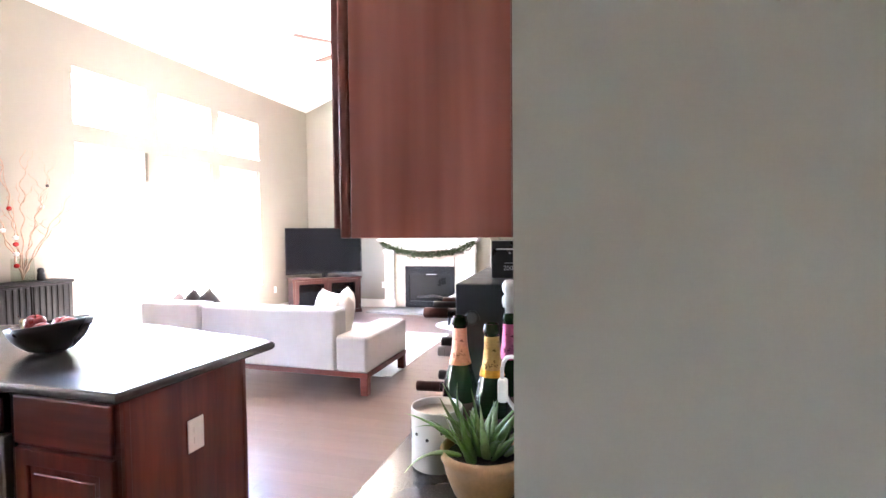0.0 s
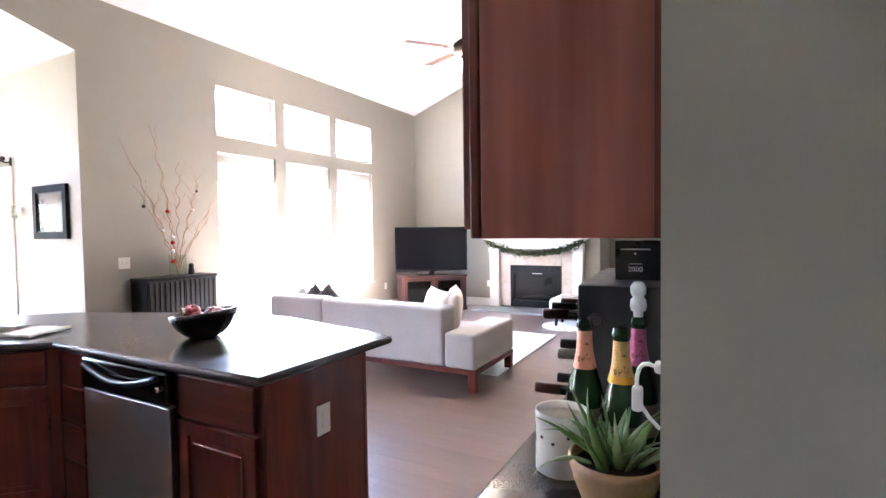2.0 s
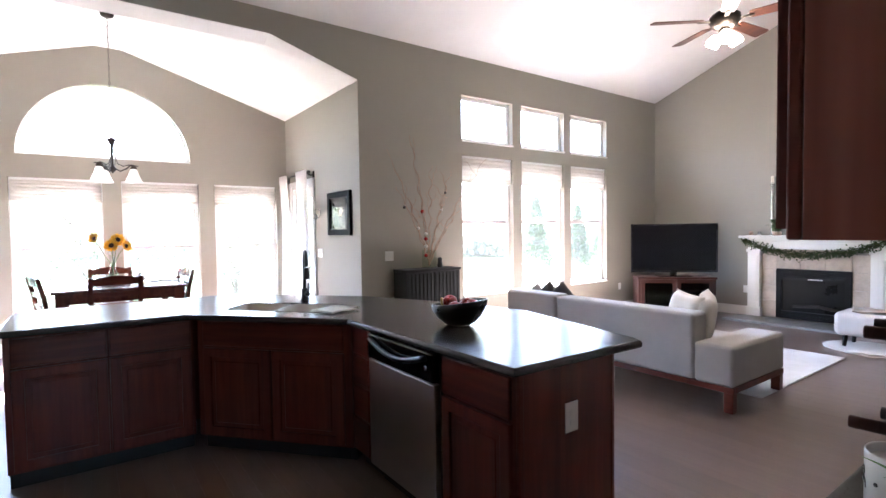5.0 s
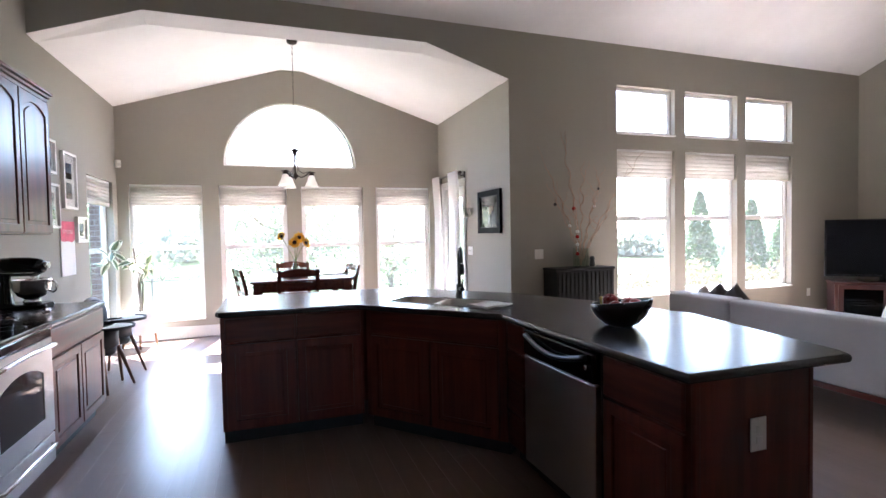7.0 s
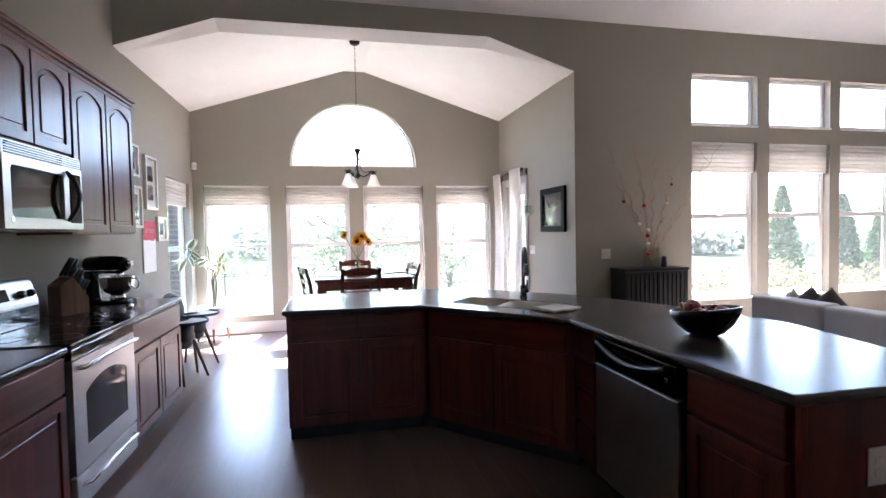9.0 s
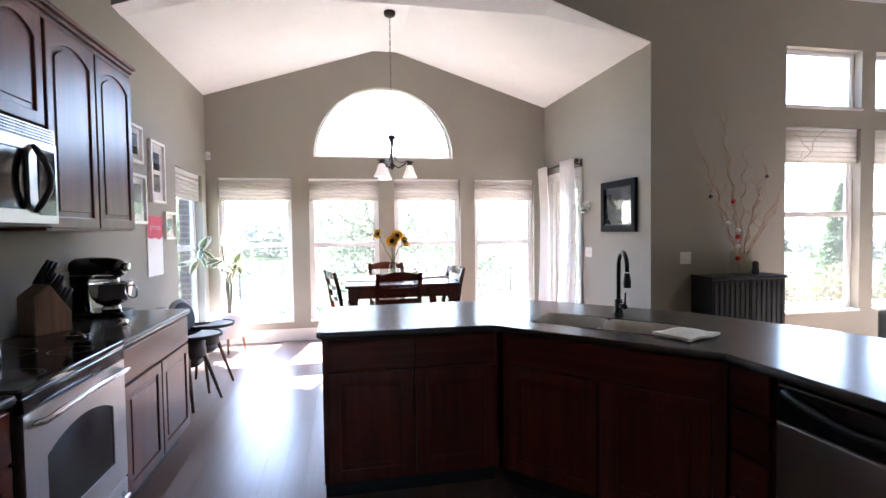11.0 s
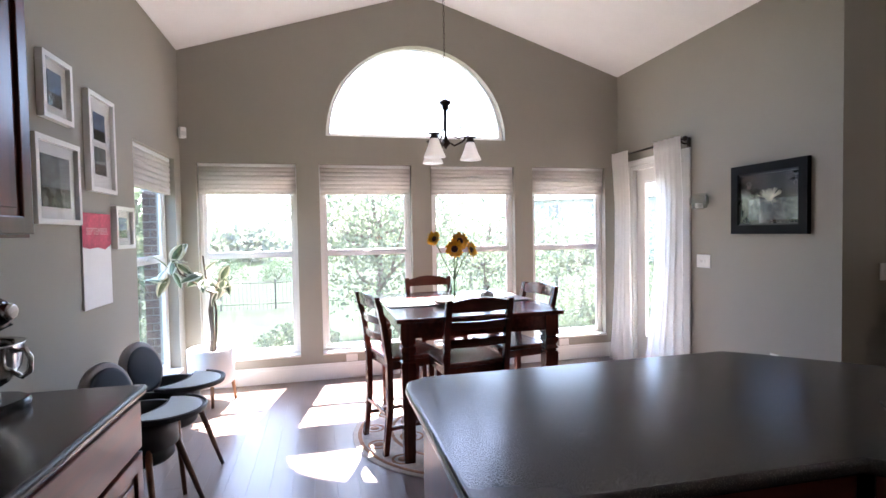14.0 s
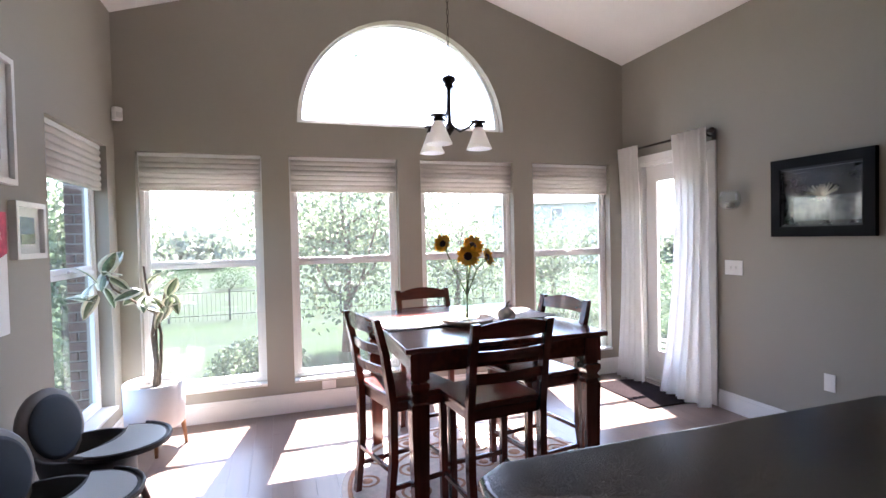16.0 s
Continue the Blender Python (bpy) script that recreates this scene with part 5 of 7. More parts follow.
# framed photos on the kitchen wall, seen facing -y in own space
MATBOARD = surface("white_mat_board", (0.74, 0.74, 0.72), 0.8, var=0.03)
PHOTOS = [surface("photo_sky_blue", (0.10, 0.16, 0.28), 0.2, var=0.5, scale=9), surface("photo_grey_sea", (0.16, 0.19, 0.21), 0.2, var=0.5, scale=12), surface("photo_dusk_grey", (0.22, 0.23, 0.24), 0.2, var=0.5, scale=10)]
DARKP = surface("photo_dark_ground", (0.05, 0.055, 0.06), 0.2, var=0.4, scale=16)


def photo_frame(xc, zc, w, h, pics, label):
    t = thing("framed_photo", turn(xc, SY, zc, 180), label, "picture", "white framed photos")
    part("frame", slab(B(), rect(-w / 2, w / 2, -h / 2, h / 2), [rect(-w / 2 + 0.025, w / 2 - 0.025, -h / 2 + 0.025, h / 2 - 0.025)], 0.032, face_up()), WHITE, t)
    part("mat_board", box(B(), -w / 2 + 0.024, w / 2 - 0.024, -0.010, -0.002, -h / 2 + 0.024, h / 2 - 0.024), MATBOARD, t)
    for i, (cx, cz, pw, ph) in enumerate(pics):
        ph_ob = part("photo", box(B(), cx - pw / 2, cx + pw / 2, -0.0125, -0.0102, cz - ph / 2, cz + ph / 2), PHOTOS[(i + round(h * 10)) % 3], t)
        part("photo_ground", box(B(), cx - pw / 2, cx + pw / 2, -0.0135, -0.0124, cz - ph / 2, cz - ph * 0.12), DARKP, ph_ob)
    part("glazing", box(B(), -w / 2 + 0.024, w / 2 - 0.024, -0.019, -0.017, -h / 2 + 0.024, h / 2 - 0.024), PICTURE_GLASS, t).visible_shadow = False


photo_frame(-4.89, 2.18, 0.285, 0.315, [(0, 0, 0.13, 0.17)], "square white framed photo on greige wall")
photo_frame(-4.87, 1.724, 0.425, 0.417, [(0, 0, 0.27, 0.25)], "wide white framed landscape photo on greige wall")
photo_frame(-5.385, 1.997, 0.355, 0.567, [(0, 0.1, 0.15, 0.16), (0, -0.1, 0.15, 0.16)], "tall white frame with two photos")
photo_frame(-5.685, 1.51, 0.30, 0.271, [(0, 0, 0.14, 0.13)], "small white framed photo beside window")
ca = thing("wall_calendar", turn(-5.305, SY, 1.318, 180), "paper wall calendar with pink painted header", "calendar")
part("sheet", box(B(), -0.185, 0.185, -0.010, -0.002, -0.27, 0.27, 0.001, 1), surface("calendar_paper", (0.80, 0.80, 0.79), 0.8, var=0.02), ca)
ph_ = prism(B(), [(-0.185, 0.08), (-0.1, 0.068), (0.0, 0.075), (0.1, 0.06), (0.185, 0.09), (0.185, 0.27), (-0.185, 0.27)], 0.0102, 0.0112, m=face_up())
part("pink_header", ph_, surface("pink_watercolour", (0.62, 0.10, 0.16), 0.8, var=0.35, scale=9), ca, "pink watercolour header")
lettering("SEPTEMBER", 0.056, pose(0, -0.0116, 0.165, 90), surface("pale_pink_print", (0.72, 0.42, 0.42), 0.8), ca)

# pot plant
pp = thing("potted_rubber_plant", turn(-6.715, -0.67, 0), "variegated rubber plant in white pot on wooden stand", "plant")
part("pot", lathe(B(), [(0.15, 0.168), (0.176, 0.171), (0.186, 0.182), (0.193, 0.47), (0.188, 0.474), (0.178, 0.47), (0.176, 0.42), (0.02, 0.395)], 40), surface("white_matte_pot", (0.76, 0.74, 0.71), 0.5, var=0.04), pp)
part("soil", lathe(B(), [(0.172, 0.428), (0.17, 0.438), (0.05, 0.444), (0.005, 0.442)], 28), surface("planter_soil", (0.04, 0.028, 0.02), 0.95, var=0.5, grain=150, bump=0.5), pp)
OAK = wood("stand_oak", (0.20, 0.095, 0.04), (0.34, 0.17, 0.075), 0.5, "z")
for i in range(4):
    a = radians(12 + 90 * i)
    part("stand_leg", tube(B(), [(0.19 * math.cos(a), 0.19 * math.sin(a), 0.0), (0.165 * math.cos(a), 0.165 * math.sin(a), 0.215)], [0.011, 0.018], 8), OAK, pp)
part("stand_cross", box(box(B(), -0.15, 0.15, -0.012, 0.012, 0.16, 0.184, 0.003, m=pose(0, 0, 0, 0, 0, 12)), -0.15, 0.15, -0.012, 0.012, 0.16, 0.184, 0.003, m=pose(0, 0, 0, 0, 0, 102)), OAK, pp)
BARK = surface("grey_brown_stem", (0.16, 0.12, 0.085), 0.8, var=0.3, scale=30, grain=200, bump=0.4)
LEAFG = surface("variegated_leaf_green", (0.15, 0.20, 0.10), 0.4, var=0.5, scale=40, grain=200, bump=0.05)
LEAFC = surface("variegated_leaf_cream", (0.74, 0.74, 0.58), 0.45, var=0.12, scale=30, bump=0.03)
stems = [[(0.0, 0.0, 0.40), (-0.02, 0.01, 0.6), (0.01, 0.0, 0.8), (0.0, 0.02, 0.95), (0.05, -0.1, 1.05), (0.10, -0.2, 1.14), (0.13, -0.26, 1.3)],
         [(0.025, 0.02, 0.40), (0.03, 0.03, 0.6), (0.0, 0.02, 0.78), (0.02, 0.03, 0.93), (0.01, -0.02, 1.1), (0.0, -0.04, 1.28)],
         [(-0.025, 0.02, 0.40), (-0.01, 0.045, 0.62), (-0.02, 0.05, 0.8), (0.0, 0.03, 0.93), (0.0, 0.07, 1.02), (0.0, 0.09, 1.1)]]
for s in stems:
    part("stem", tube(B(), s, [0.013 - 0.0012 * i for i in range(len(s))], 8), BARK, pp)


def broad_leaf(length, width, curl=0.5, n=8):
    """A broad pointed leaf lying along its own x, with a raised midrib fold; returns the green and the margin meshes."""
    inner, outer = B(), B()
    rows = []
    for k in range(n + 1):
        f = k / n
        w = width * math.sin(math.pi * min(1, f ** 0.85)) ** 0.8 + 0.0005
        x = length * f
        z = -curl * length * f * f * 0.5
        rows.append([(x, s * w * q, z + 0.12 * w * q) for s, q in ((-1, 1.0), (-1, 0.5), (0, 0), (1, 0.5), (1, 1.0))])
    for bm, cols in ((inner, ((1, 2), (2, 3))), (outer, ((0, 1), (3, 4)))):
        for a, b in cols:
            va = [bm.verts.new(r[a]) for r in rows]
            vb = [bm.verts.new(r[b]) for r in rows]
            for k in range(n):
                bm.faces.new((va[k], vb[k], vb[k + 1], va[k + 1])).smooth = True
        bmesh.ops.remove_doubles(bm, verts=bm.verts[:], dist=0.0004)
        bmesh.ops.solidify(bm, geom=bm.faces[:], thickness=0.0012)
    return inner, outer


rnd = random.Random(21)
for tip, count, spread in (((0.13, -0.26, 1.25), 11, 0.2), ((0.0, -0.03, 1.2), 5, 0.16), ((0.0, 0.09, 1.12), 8, 0.15)):
    for i in range(count):
        yaw = 360 * i / count + rnd.uniform(-30, 30)
        pit = rnd.uniform(-70, 65)
        L = rnd.uniform(0.14, 0.20)
        inner, outer = broad_leaf(L, L * 0.30, rnd.uniform(0.1, 0.6))
        M = pose(tip[0], tip[1], tip[2] - rnd.uniform(0, 0.2), 0, pit, yaw) @ pose(0.03, 0, 0, rnd.uniform(-50, 50))
        for bm in (inner, outer):
            bmesh.ops.transform(bm, matrix=M, verts=bm.verts)
        lf = part("leaf", inner, LEAFG, pp)
        part("leaf_margin", outer, LEAFC, lf)
part("moisture_meter", tube(B(), [(-0.09, -0.05, 0.40), (-0.10, -0.05, 0.50), (-0.13, -0.04, 0.53)], [0.006, 0.008, 0.014], 8), WHITE, pp)

# high chairs
HC_SHELL = surface("charcoal_blue_plastic", (0.028, 0.034, 0.042), 0.5, var=0.1)
HC_PAD = surface("slate_fabric_pad", (0.045, 0.055, 0.07), 0.85, var=0.15, grain=300, bump=0.2)
HC_RIM = surface("taupe_plastic_shell", (0.17, 0.145, 0.135), 0.5, var=0.08)
HC_TRAY = surface("pale_grey_tray", (0.52, 0.57, 0.58), 0.35, var=0.02, scale=3)
WALNUT = wood("walnut_leg", (0.12, 0.05, 0.025), (0.22, 0.10, 0.05), 0.45, "z")


def high_chair(m, label):
    """Own +x is the way the child looks; seat 0.5 m up."""
    h = thing("high_chair", m, label, "high chair", "high chairs")

    def ell(bm, cx, z, rx, ry, n=28, back=0.0):
        return [bm.verts.new((cx + rx * math.cos(2 * math.pi * i / n) - back, ry * math.sin(2 * math.pi * i / n), z)) for i in range(n)]

    bm = B()
    rings = [ell(bm, 0.0, 0.40, 0.10, 0.10), ell(bm, 0.0, 0.42, 0.16, 0.16), ell(bm, -0.02, 0.50, 0.175, 0.175), ell(bm, -0.03, 0.585, 0.185, 0.195), ell(bm, -0.03, 0.585, 0.165, 0.175), ell(bm, -0.02, 0.50, 0.15, 0.155), ell(bm, 0.0, 0.46, 0.12, 0.12)]
    for p, q in zip(rings, rings[1:]):
        for i in range(28):
            bm.faces.new((p[i], p[(i + 1) % 28], q[(i + 1) % 28], q[i])).smooth = True
    bm.faces.new(rings[0]), bm.faces.new(rings[-1])
    part("seat_shell", bm, HC_SHELL, h)
    bk = lathe(B(), [(0.02, -0.02), (0.15, -0.022), (0.168, -0.01), (0.172, 0.01), (0.160, 0.022), (0.13, 0.026)], 32, pose(-0.19, 0, 0.66, 0, 76) @ Matrix.Diagonal((1.0, 0.98, 1, 1)))
    bs = part("back_shell", bk, HC_RIM, h, "taupe rounded back rim")
    part("back_pad", lathe(B(), [(0.132, 0.022), (0.138, 0.030), (0.12, 0.040), (0.02, 0.042)], 32, pose(-0.19, 0, 0.66, 0, 76)), HC_PAD, bs, "slate fabric back pad")
    tr = B()
    loop = [(0.03 + 0.05 * math.cos(math.pi * (i / 8 - 0.5)), 0.185 * (i / 4 - 1)) for i in range(9)] + [(0.11 + 0.205 * math.cos(math.pi * (0.5 - i / 16)), 0.2 * math.sin(math.pi * (0.5 - i / 16))) for i in range(17)]
    prism(tr, loop, 0.588, 0.606, 0.005)
    tray = part("tray", tr, HC_SHELL, h)
    inner = [(0.04 + 0.062 * math.cos(math.pi * (i / 8 - 0.5)), 0.165 * (i / 4 - 1)) for i in range(9)] + [(0.11 + 0.182 * math.cos(math.pi * (0.5 - i / 16)), 0.178 * math.sin(math.pi * (0.5 - i / 16))) for i in range(17)]
    part("tray_insert", prism(B(), inner, 0.6064, 0.609, 0.001), HC_TRAY, tray, "pale grey tray insert")
    part("tray_rim", tube(B(), [(x * 0.99, y * 0.985, 0.609) for x, y in loop[9:]], 0.008, 8), HC_SHELL, tray)
    for sx, sy in ((1, 1), (1, -1), (-1, 1), (-1, -1)):
        part("leg", tube(B(), [(0.10 * sx, 0.10 * sy, 0.44), (0.20 * sx, 0.19 * sy, 0.015)], [0.018, 0.011], 10), WALNUT, h)
    part("leg_hub", lathe(B(), [(0.12, 0.34), (0.14, 0.36), (0.14, 0.41), (0.1, 0.42)], 24), HC_SHELL, h)
    return h


high_chair(turn(-5.30, -0.60, -0.015, 70), "charcoal high chair with pale tray and walnut legs")
high_chair(turn(-4.80, -0.595, -0.015, 70), "charcoal high chair pushed beside kitchen counter")

# dining table
TBL = turn(-5.67, 1.285, 0, 0)
TABLE_WOOD = wood("dark_red_brown_table_wood", (0.06, 0.012, 0.008), (0.13, 0.03, 0.018), 0.22, "x", 1.0, 0.5, 0.03)
LEG_WOOD = wood("dark_red_brown_turned_wood", (0.06, 0.012, 0.008), (0.13, 0.03, 0.018), 0.25, "z", 1.0, 0.5, 0.03)
tb = thing("dining_table", TBL, "square dark cherry counter-height dining table", "table")
H, W2, L2 = 0.92, 0.555, 0.645
part("tabletop", box(B(), -L2, L2, -W2, W2, H - 0.028, H, 0.008, 3), TABLE_WOOD, tb)
for i in range(4):
    R = Matrix.Rotation(math.pi / 2 * i, 4, "Z")
    along, across = (L2, W2) if i % 2 == 0 else (W2, L2)
    part("apron", box(B(), -along + 0.12, along - 0.12, across - 0.062, across - 0.04, H - 0.13, H - 0.0285, 0.003, m=R), TABLE_WOOD, tb)
    lg = B()
    ax, ay = along - 0.075, across - 0.075
    prev = None
    for w, z in ((0.032, 0.0), (0.035, 0.06), (0.044, H - 0.28), (0.034, H - 0.272), (0.034, H - 0.258), (0.045, H - 0.254), (0.032, H - 0.232), (0.045, H - 0.205), (0.045, H - 0.18), (0.034, H - 0.176), (0.034, H - 0.164), (0.046, H - 0.16), (0.046, H - 0.0285)):
        ring = [lg.verts.new(R @ Vector((ax + sx * w, ay + sy * w, z))) for sx, sy in ((-1, -1), (1, -1), (1, 1), (-1, 1))]
        if prev:
            for j in range(4):
                lg.faces.new((prev[j], prev[(j + 1) % 4], ring[(j + 1) % 4], ring[j]))
        else:
            lg.faces.new(list(reversed(ring)))
        prev = ring
    lg.faces.new(prev)
    part("leg", lg, LEG_WOOD, tb)


def dining_chair(m, label):
    """Counter-height ladder-back chair; own +y is the way the sitter looks."""
    c = thing("dining_chair", m, label, "chair", "chairs round the table")
    part("seat", box(B(), -0.215, 0.215, -0.19, 0.215, 0.60, 0.632, 0.012, 3), TABLE_WOOD, c)
    sr = B()
    for q in ((-0.19, 0.19, 0.165, 0.185), (-0.19, 0.19, -0.175, -0.155)):
        box(sr, q[0], q[1], q[2], q[3], 0.545, 0.5995, 0.002)
    for q in ((-0.192, -0.172, -0.155, 0.165), (0.172, 0.192, -0.155, 0.165)):
        box(sr, q[0], q[1], q[2], q[3], 0.545, 0.5995, 0.002)
    part("seat_rail", sr, TABLE_WOOD, c)
    for sx in (-1, 1):
        part("leg", box(B(), sx * 0.185 - 0.019, sx * 0.185 + 0.019, 0.155, 0.193, 0.0, 0.5995, 0.004), LEG_WOOD, c)
        bp = B()
        prev = None
        for z, y, w in ((0.0, -0.225, 0.017), (0.3, -0.19, 0.019), (0.6, -0.19, 0.02), (0.85, -0.225, 0.019), (1.03, -0.27, 0.016)):
            ring = [bp.verts.new((sx * 0.2 + ax * 0.019, y + ay * w, z)) for ax, ay in ((-1, -1), (1, -1), (1, 1), (-1, 1))]
            if prev:
                for j in range(4):
                    bp.faces.new((prev[j], prev[(j + 1) % 4], ring[(j + 1) % 4], ring[j]))
            else:
                bp.faces.new(list(reversed(ring)))
            prev = ring
        bp.faces.new(prev)
        part("back_post", bp, LEG_WOOD, c)
    for z, h, y, rise in ((0.735, 0.05, -0.209, 0.0), (0.845, 0.05, -0.226, 0.0), (0.955, 0.06, -0.25, 0.028)):
        sl = B()
        n = 10
        lo, hi, lo2, hi2 = [], [], [], []
        for i in range(n + 1):
            x = -0.182 + 0.364 * i / n
            bow = 0.025 * math.sin(math.pi * i / n)
            r = rise * math.sin(math.pi * i / n)
            lo.append(sl.verts.new((x, y - bow - 0.008, z)))
            hi.append(sl.verts.new((x, y - bow - 0.008 - h * 0.2, z + h + r)))
            lo2.append(sl.verts.new((x, y - bow + 0.008, z)))
            hi2.append(sl.verts.new((x, y - bow + 0.008 - h * 0.2, z + h + r)))
        for i in range(n):
            sl.faces.new((lo[i], hi[i], hi[i + 1], lo[i + 1]))
            sl.faces.new((lo2[i], lo2[i + 1], hi2[i + 1], hi2[i]))
            sl.faces.new((hi[i], hi2[i], hi2[i + 1], hi[i + 1]))
            sl.faces.new((lo[i], lo[i + 1], lo2[i + 1], lo2[i]))
        for i in (0, n):
            sl.faces.new((lo[i], lo2[i], hi2[i], hi[i]))
        part("back_slat", sl, TABLE_WOOD, c)
    for q in ((-0.166, 0.166, 0.165, 0.183, 0.2), (-0.17, 0.17, -0.215, -0.197, 0.26)):
        part("stretcher", box(B(), q[0], q[1], q[2], q[3], q[4] - 0.012, q[4] + 0.012, 0.003), TABLE_WOOD, c)
    for sx in (-1, 1):
        part("stretcher", box(B(), sx * 0.187 - 0.009, sx * 0.187 + 0.009, -0.19, 0.155, 0.148, 0.172, 0.003), TABLE_WOOD, c)
    return c


CHAIR = dining_chair(turn(-5.17, 1.20, 0.008, 95), "dark cherry ladder-back counter chair pulled to table")
for m, lb in ((turn(-5.47, 0.84, 0.008, 14), "dark cherry ladder-back counter chair beside kitchen aisle"), (turn(-6.25, 1.26, 0.008, -84), "dark cherry ladder-back counter chair before windows"), (turn(-5.52, 1.645, 0.008, 190), "dark cherry ladder-back counter chair near garden door")):
    tagged(copy_thing(CHAIR, m), lb)

# rug under the table
rg = thing("round_rug", turn(-5.55, 1.28, 0) @ Matrix.Diagonal((0.87, 0.87, 1, 1)), "round cream rug with orange medallion pattern", "rug")
RUG = surface("cream_rug_pile", (0.70, 0.61, 0.53), 0.95, var=0.15, scale=20, grain=300, bump=0.4)
RUGO = surface("rust_rug_pile", (0.46, 0.25, 0.15), 0.95, var=0.25, scale=20, grain=300, bump=0.4)
part("rug_field", lathe(B(), [(0.915, 0.0), (0.92, 0.004), (0.915, 0.008), (0.1, 0.008)], 64), RUG, rg)
for r in (0.88, 0.62):
    part("border_ring", lathe(B(), [(r, 0.0082), (r, 0.0098), (r - 0.03, 0.0098), (r - 0.03, 0.0082)], 64, cap=False), RUGO, rg)
for ring, n, r in ((0.75, 14, 0.085), (0.46, 9, 0.1), (0.2, 5, 0.08)):
    for i in range(n):
        a = 2 * math.pi * i / n
        bm = lathe(B(), [(r, 0.0082), (r, 0.0096), (r - 0.02, 0.0096), (r - 0.02, 0.0082)], 20, Matrix.Translation((ring * math.cos(a), ring * math.sin(a), 0)), False)
        lathe(bm, [(r * 0.45, 0.0082), (r * 0.45, 0.0096), (0.002, 0.0096)], 12, Matrix.Translation((ring * math.cos(a), ring * math.sin(a), 0)), False)
        part("medallion", bm, RUGO, rg)

# things on the table
TT = H + 0.001
rn = solo("table_runner", cloth_sheet(0.42, 1.1, 0.006, 9, 22, 0.003), cloth("grey_linen_runner", (0.62, 0.59, 0.57)), "crumpled grey linen runner across table", "runner")
rn.matrix_basis = TBL @ turn(-0.06, 0.0, TT, 4)
tray_ = thing("round_tray", TBL @ turn(0.15, -0.06, TT + 0.010), "shallow round wooden tray under vase", "tray")
part("tray_dish", lathe(B(), [(0.12, 0.0), (0.15, 0.012), (0.162, 0.03), (0.156, 0.03), (0.14, 0.014), (0.02, 0.008)], 36), wood("pale_tray_wood", (0.38, 0.25, 0.15), (0.52, 0.37, 0.24), 0.5, "x"), tray_)
vs_ = thing("flower_vase", TBL @ turn(0.15, -0.06, TT + 0.019), "clear glass vase holding sunflowers", "vase")
VGLASS = glass("clear_vase_glass", (0.94, 0.97, 0.95), rough=0.01)
part("vase_glass", lathe(B(), [(0.035, 0.0), (0.042, 0.004), (0.046, 0.06), (0.04, 0.11), (0.024, 0.15), (0.026, 0.20), (0.024, 0.20), (0.021, 0.15), (0.037, 0.11), (0.043, 0.06), (0.03, 0.008)], 28), VGLASS, vs_)
part("water", lathe(B(), [(0.03, 0.009), (0.042, 0.06), (0.036, 0.105), (0.005, 0.106)], 24), glass("vase_water", (0.9, 0.93, 0.88)), vs_)
PETAL = surface("sunflower_petal", (0.80, 0.47, 0.02), 0.6, var=0.25, scale=40, bump=0.03)
DISC = surface("sunflower_disc", (0.05, 0.028, 0.012), 0.9, var=0.4, grain=300, bump=0.6)
SGREEN = surface("flower_stem_green", (0.12, 0.17, 0.045), 0.5, var=0.2)
rnd = random.Random(31)
for i, (dx, dy, z, r, nx, ny) in enumerate(((0.03, -0.15, 0.46, 0.045, 0.5, -0.6), (0.06, -0.01, 0.385, 0.055, 0.9, -0.25), (-0.02, 0.05, 0.44, 0.055, 0.9, 0.1), (0.03, 0.12, 0.375, 0.05, 0.7, 0.7))):
    sf = thing("sunflower", TBL @ turn(0.15, -0.06, TT + 0.019), "yellow sunflower standing in glass vase", "flower", "sunflowers in vase")
    part("stem", tube(B(), [(-0.01 + 0.008 * i, 0.01 - 0.006 * i, 0.02), (0.004 * i, 0, 0.16), (dx * 0.5, dy * 0.5, 0.30), (dx, dy, z)], 0.0045, 6), SGREEN, sf)
    M = Matrix.Translation((dx, dy, z)) @ Vector((nx, ny, 0.25)).to_track_quat("Z", "Y").to_matrix().to_4x4()
    hd_ = part("flower_disc", lathe(B(), [(r * 0.42, -0.006), (r * 0.45, 0.004), (r * 0.3, 0.012), (0.003, 0.01)], 20, M), DISC, sf)
    for j in range(34):
        pet = B()
        a = 2 * math.pi * j / 17 + rnd.uniform(-0.12, 0.12)
        L = r * rnd.uniform(0.75, 1.0)
        pts = [(0.38 * r, 0.0), (0.38 * r + L * 0.3, 0.2 * r), (0.38 * r + L * 0.65, 0.17 * r), (0.38 * r + L, 0.0), (0.38 * r + L * 0.65, -0.17 * r), (0.38 * r + L * 0.3, -0.2 * r)]
        lift = rnd.uniform(0.0, 0.3) + (0.35 if j >= 17 else 0.0)
        f = pet.faces.new([pet.verts.new((x, y, (x - 0.38 * r) * lift)) for x, y in pts])
        bmesh.ops.solidify(pet, geom=[f], thickness=0.001)
        bmesh.ops.transform(pet, matrix=M @ Matrix.Rotation(a, 4, "Z"), verts=pet.verts)
        part("petal", pet, PETAL, hd_)
for i in range(3):
    inner, outer = broad_leaf(0.10, 0.03, 0.6)
    outer.free()
    bmesh.ops.transform(inner, matrix=pose(0, 0, 0.24 + 0.03 * i, 0, -20, 100 + 110 * i), verts=inner.verts)
    part("flower_leaf", inner, SGREEN, vs_)
pk = thing("ceramic_pumpkin", TBL @ turn(0.2, 0.17, TT + 0.010), "small white ceramic pumpkin with twig stem", "ornament")
pm = B()
rings = []
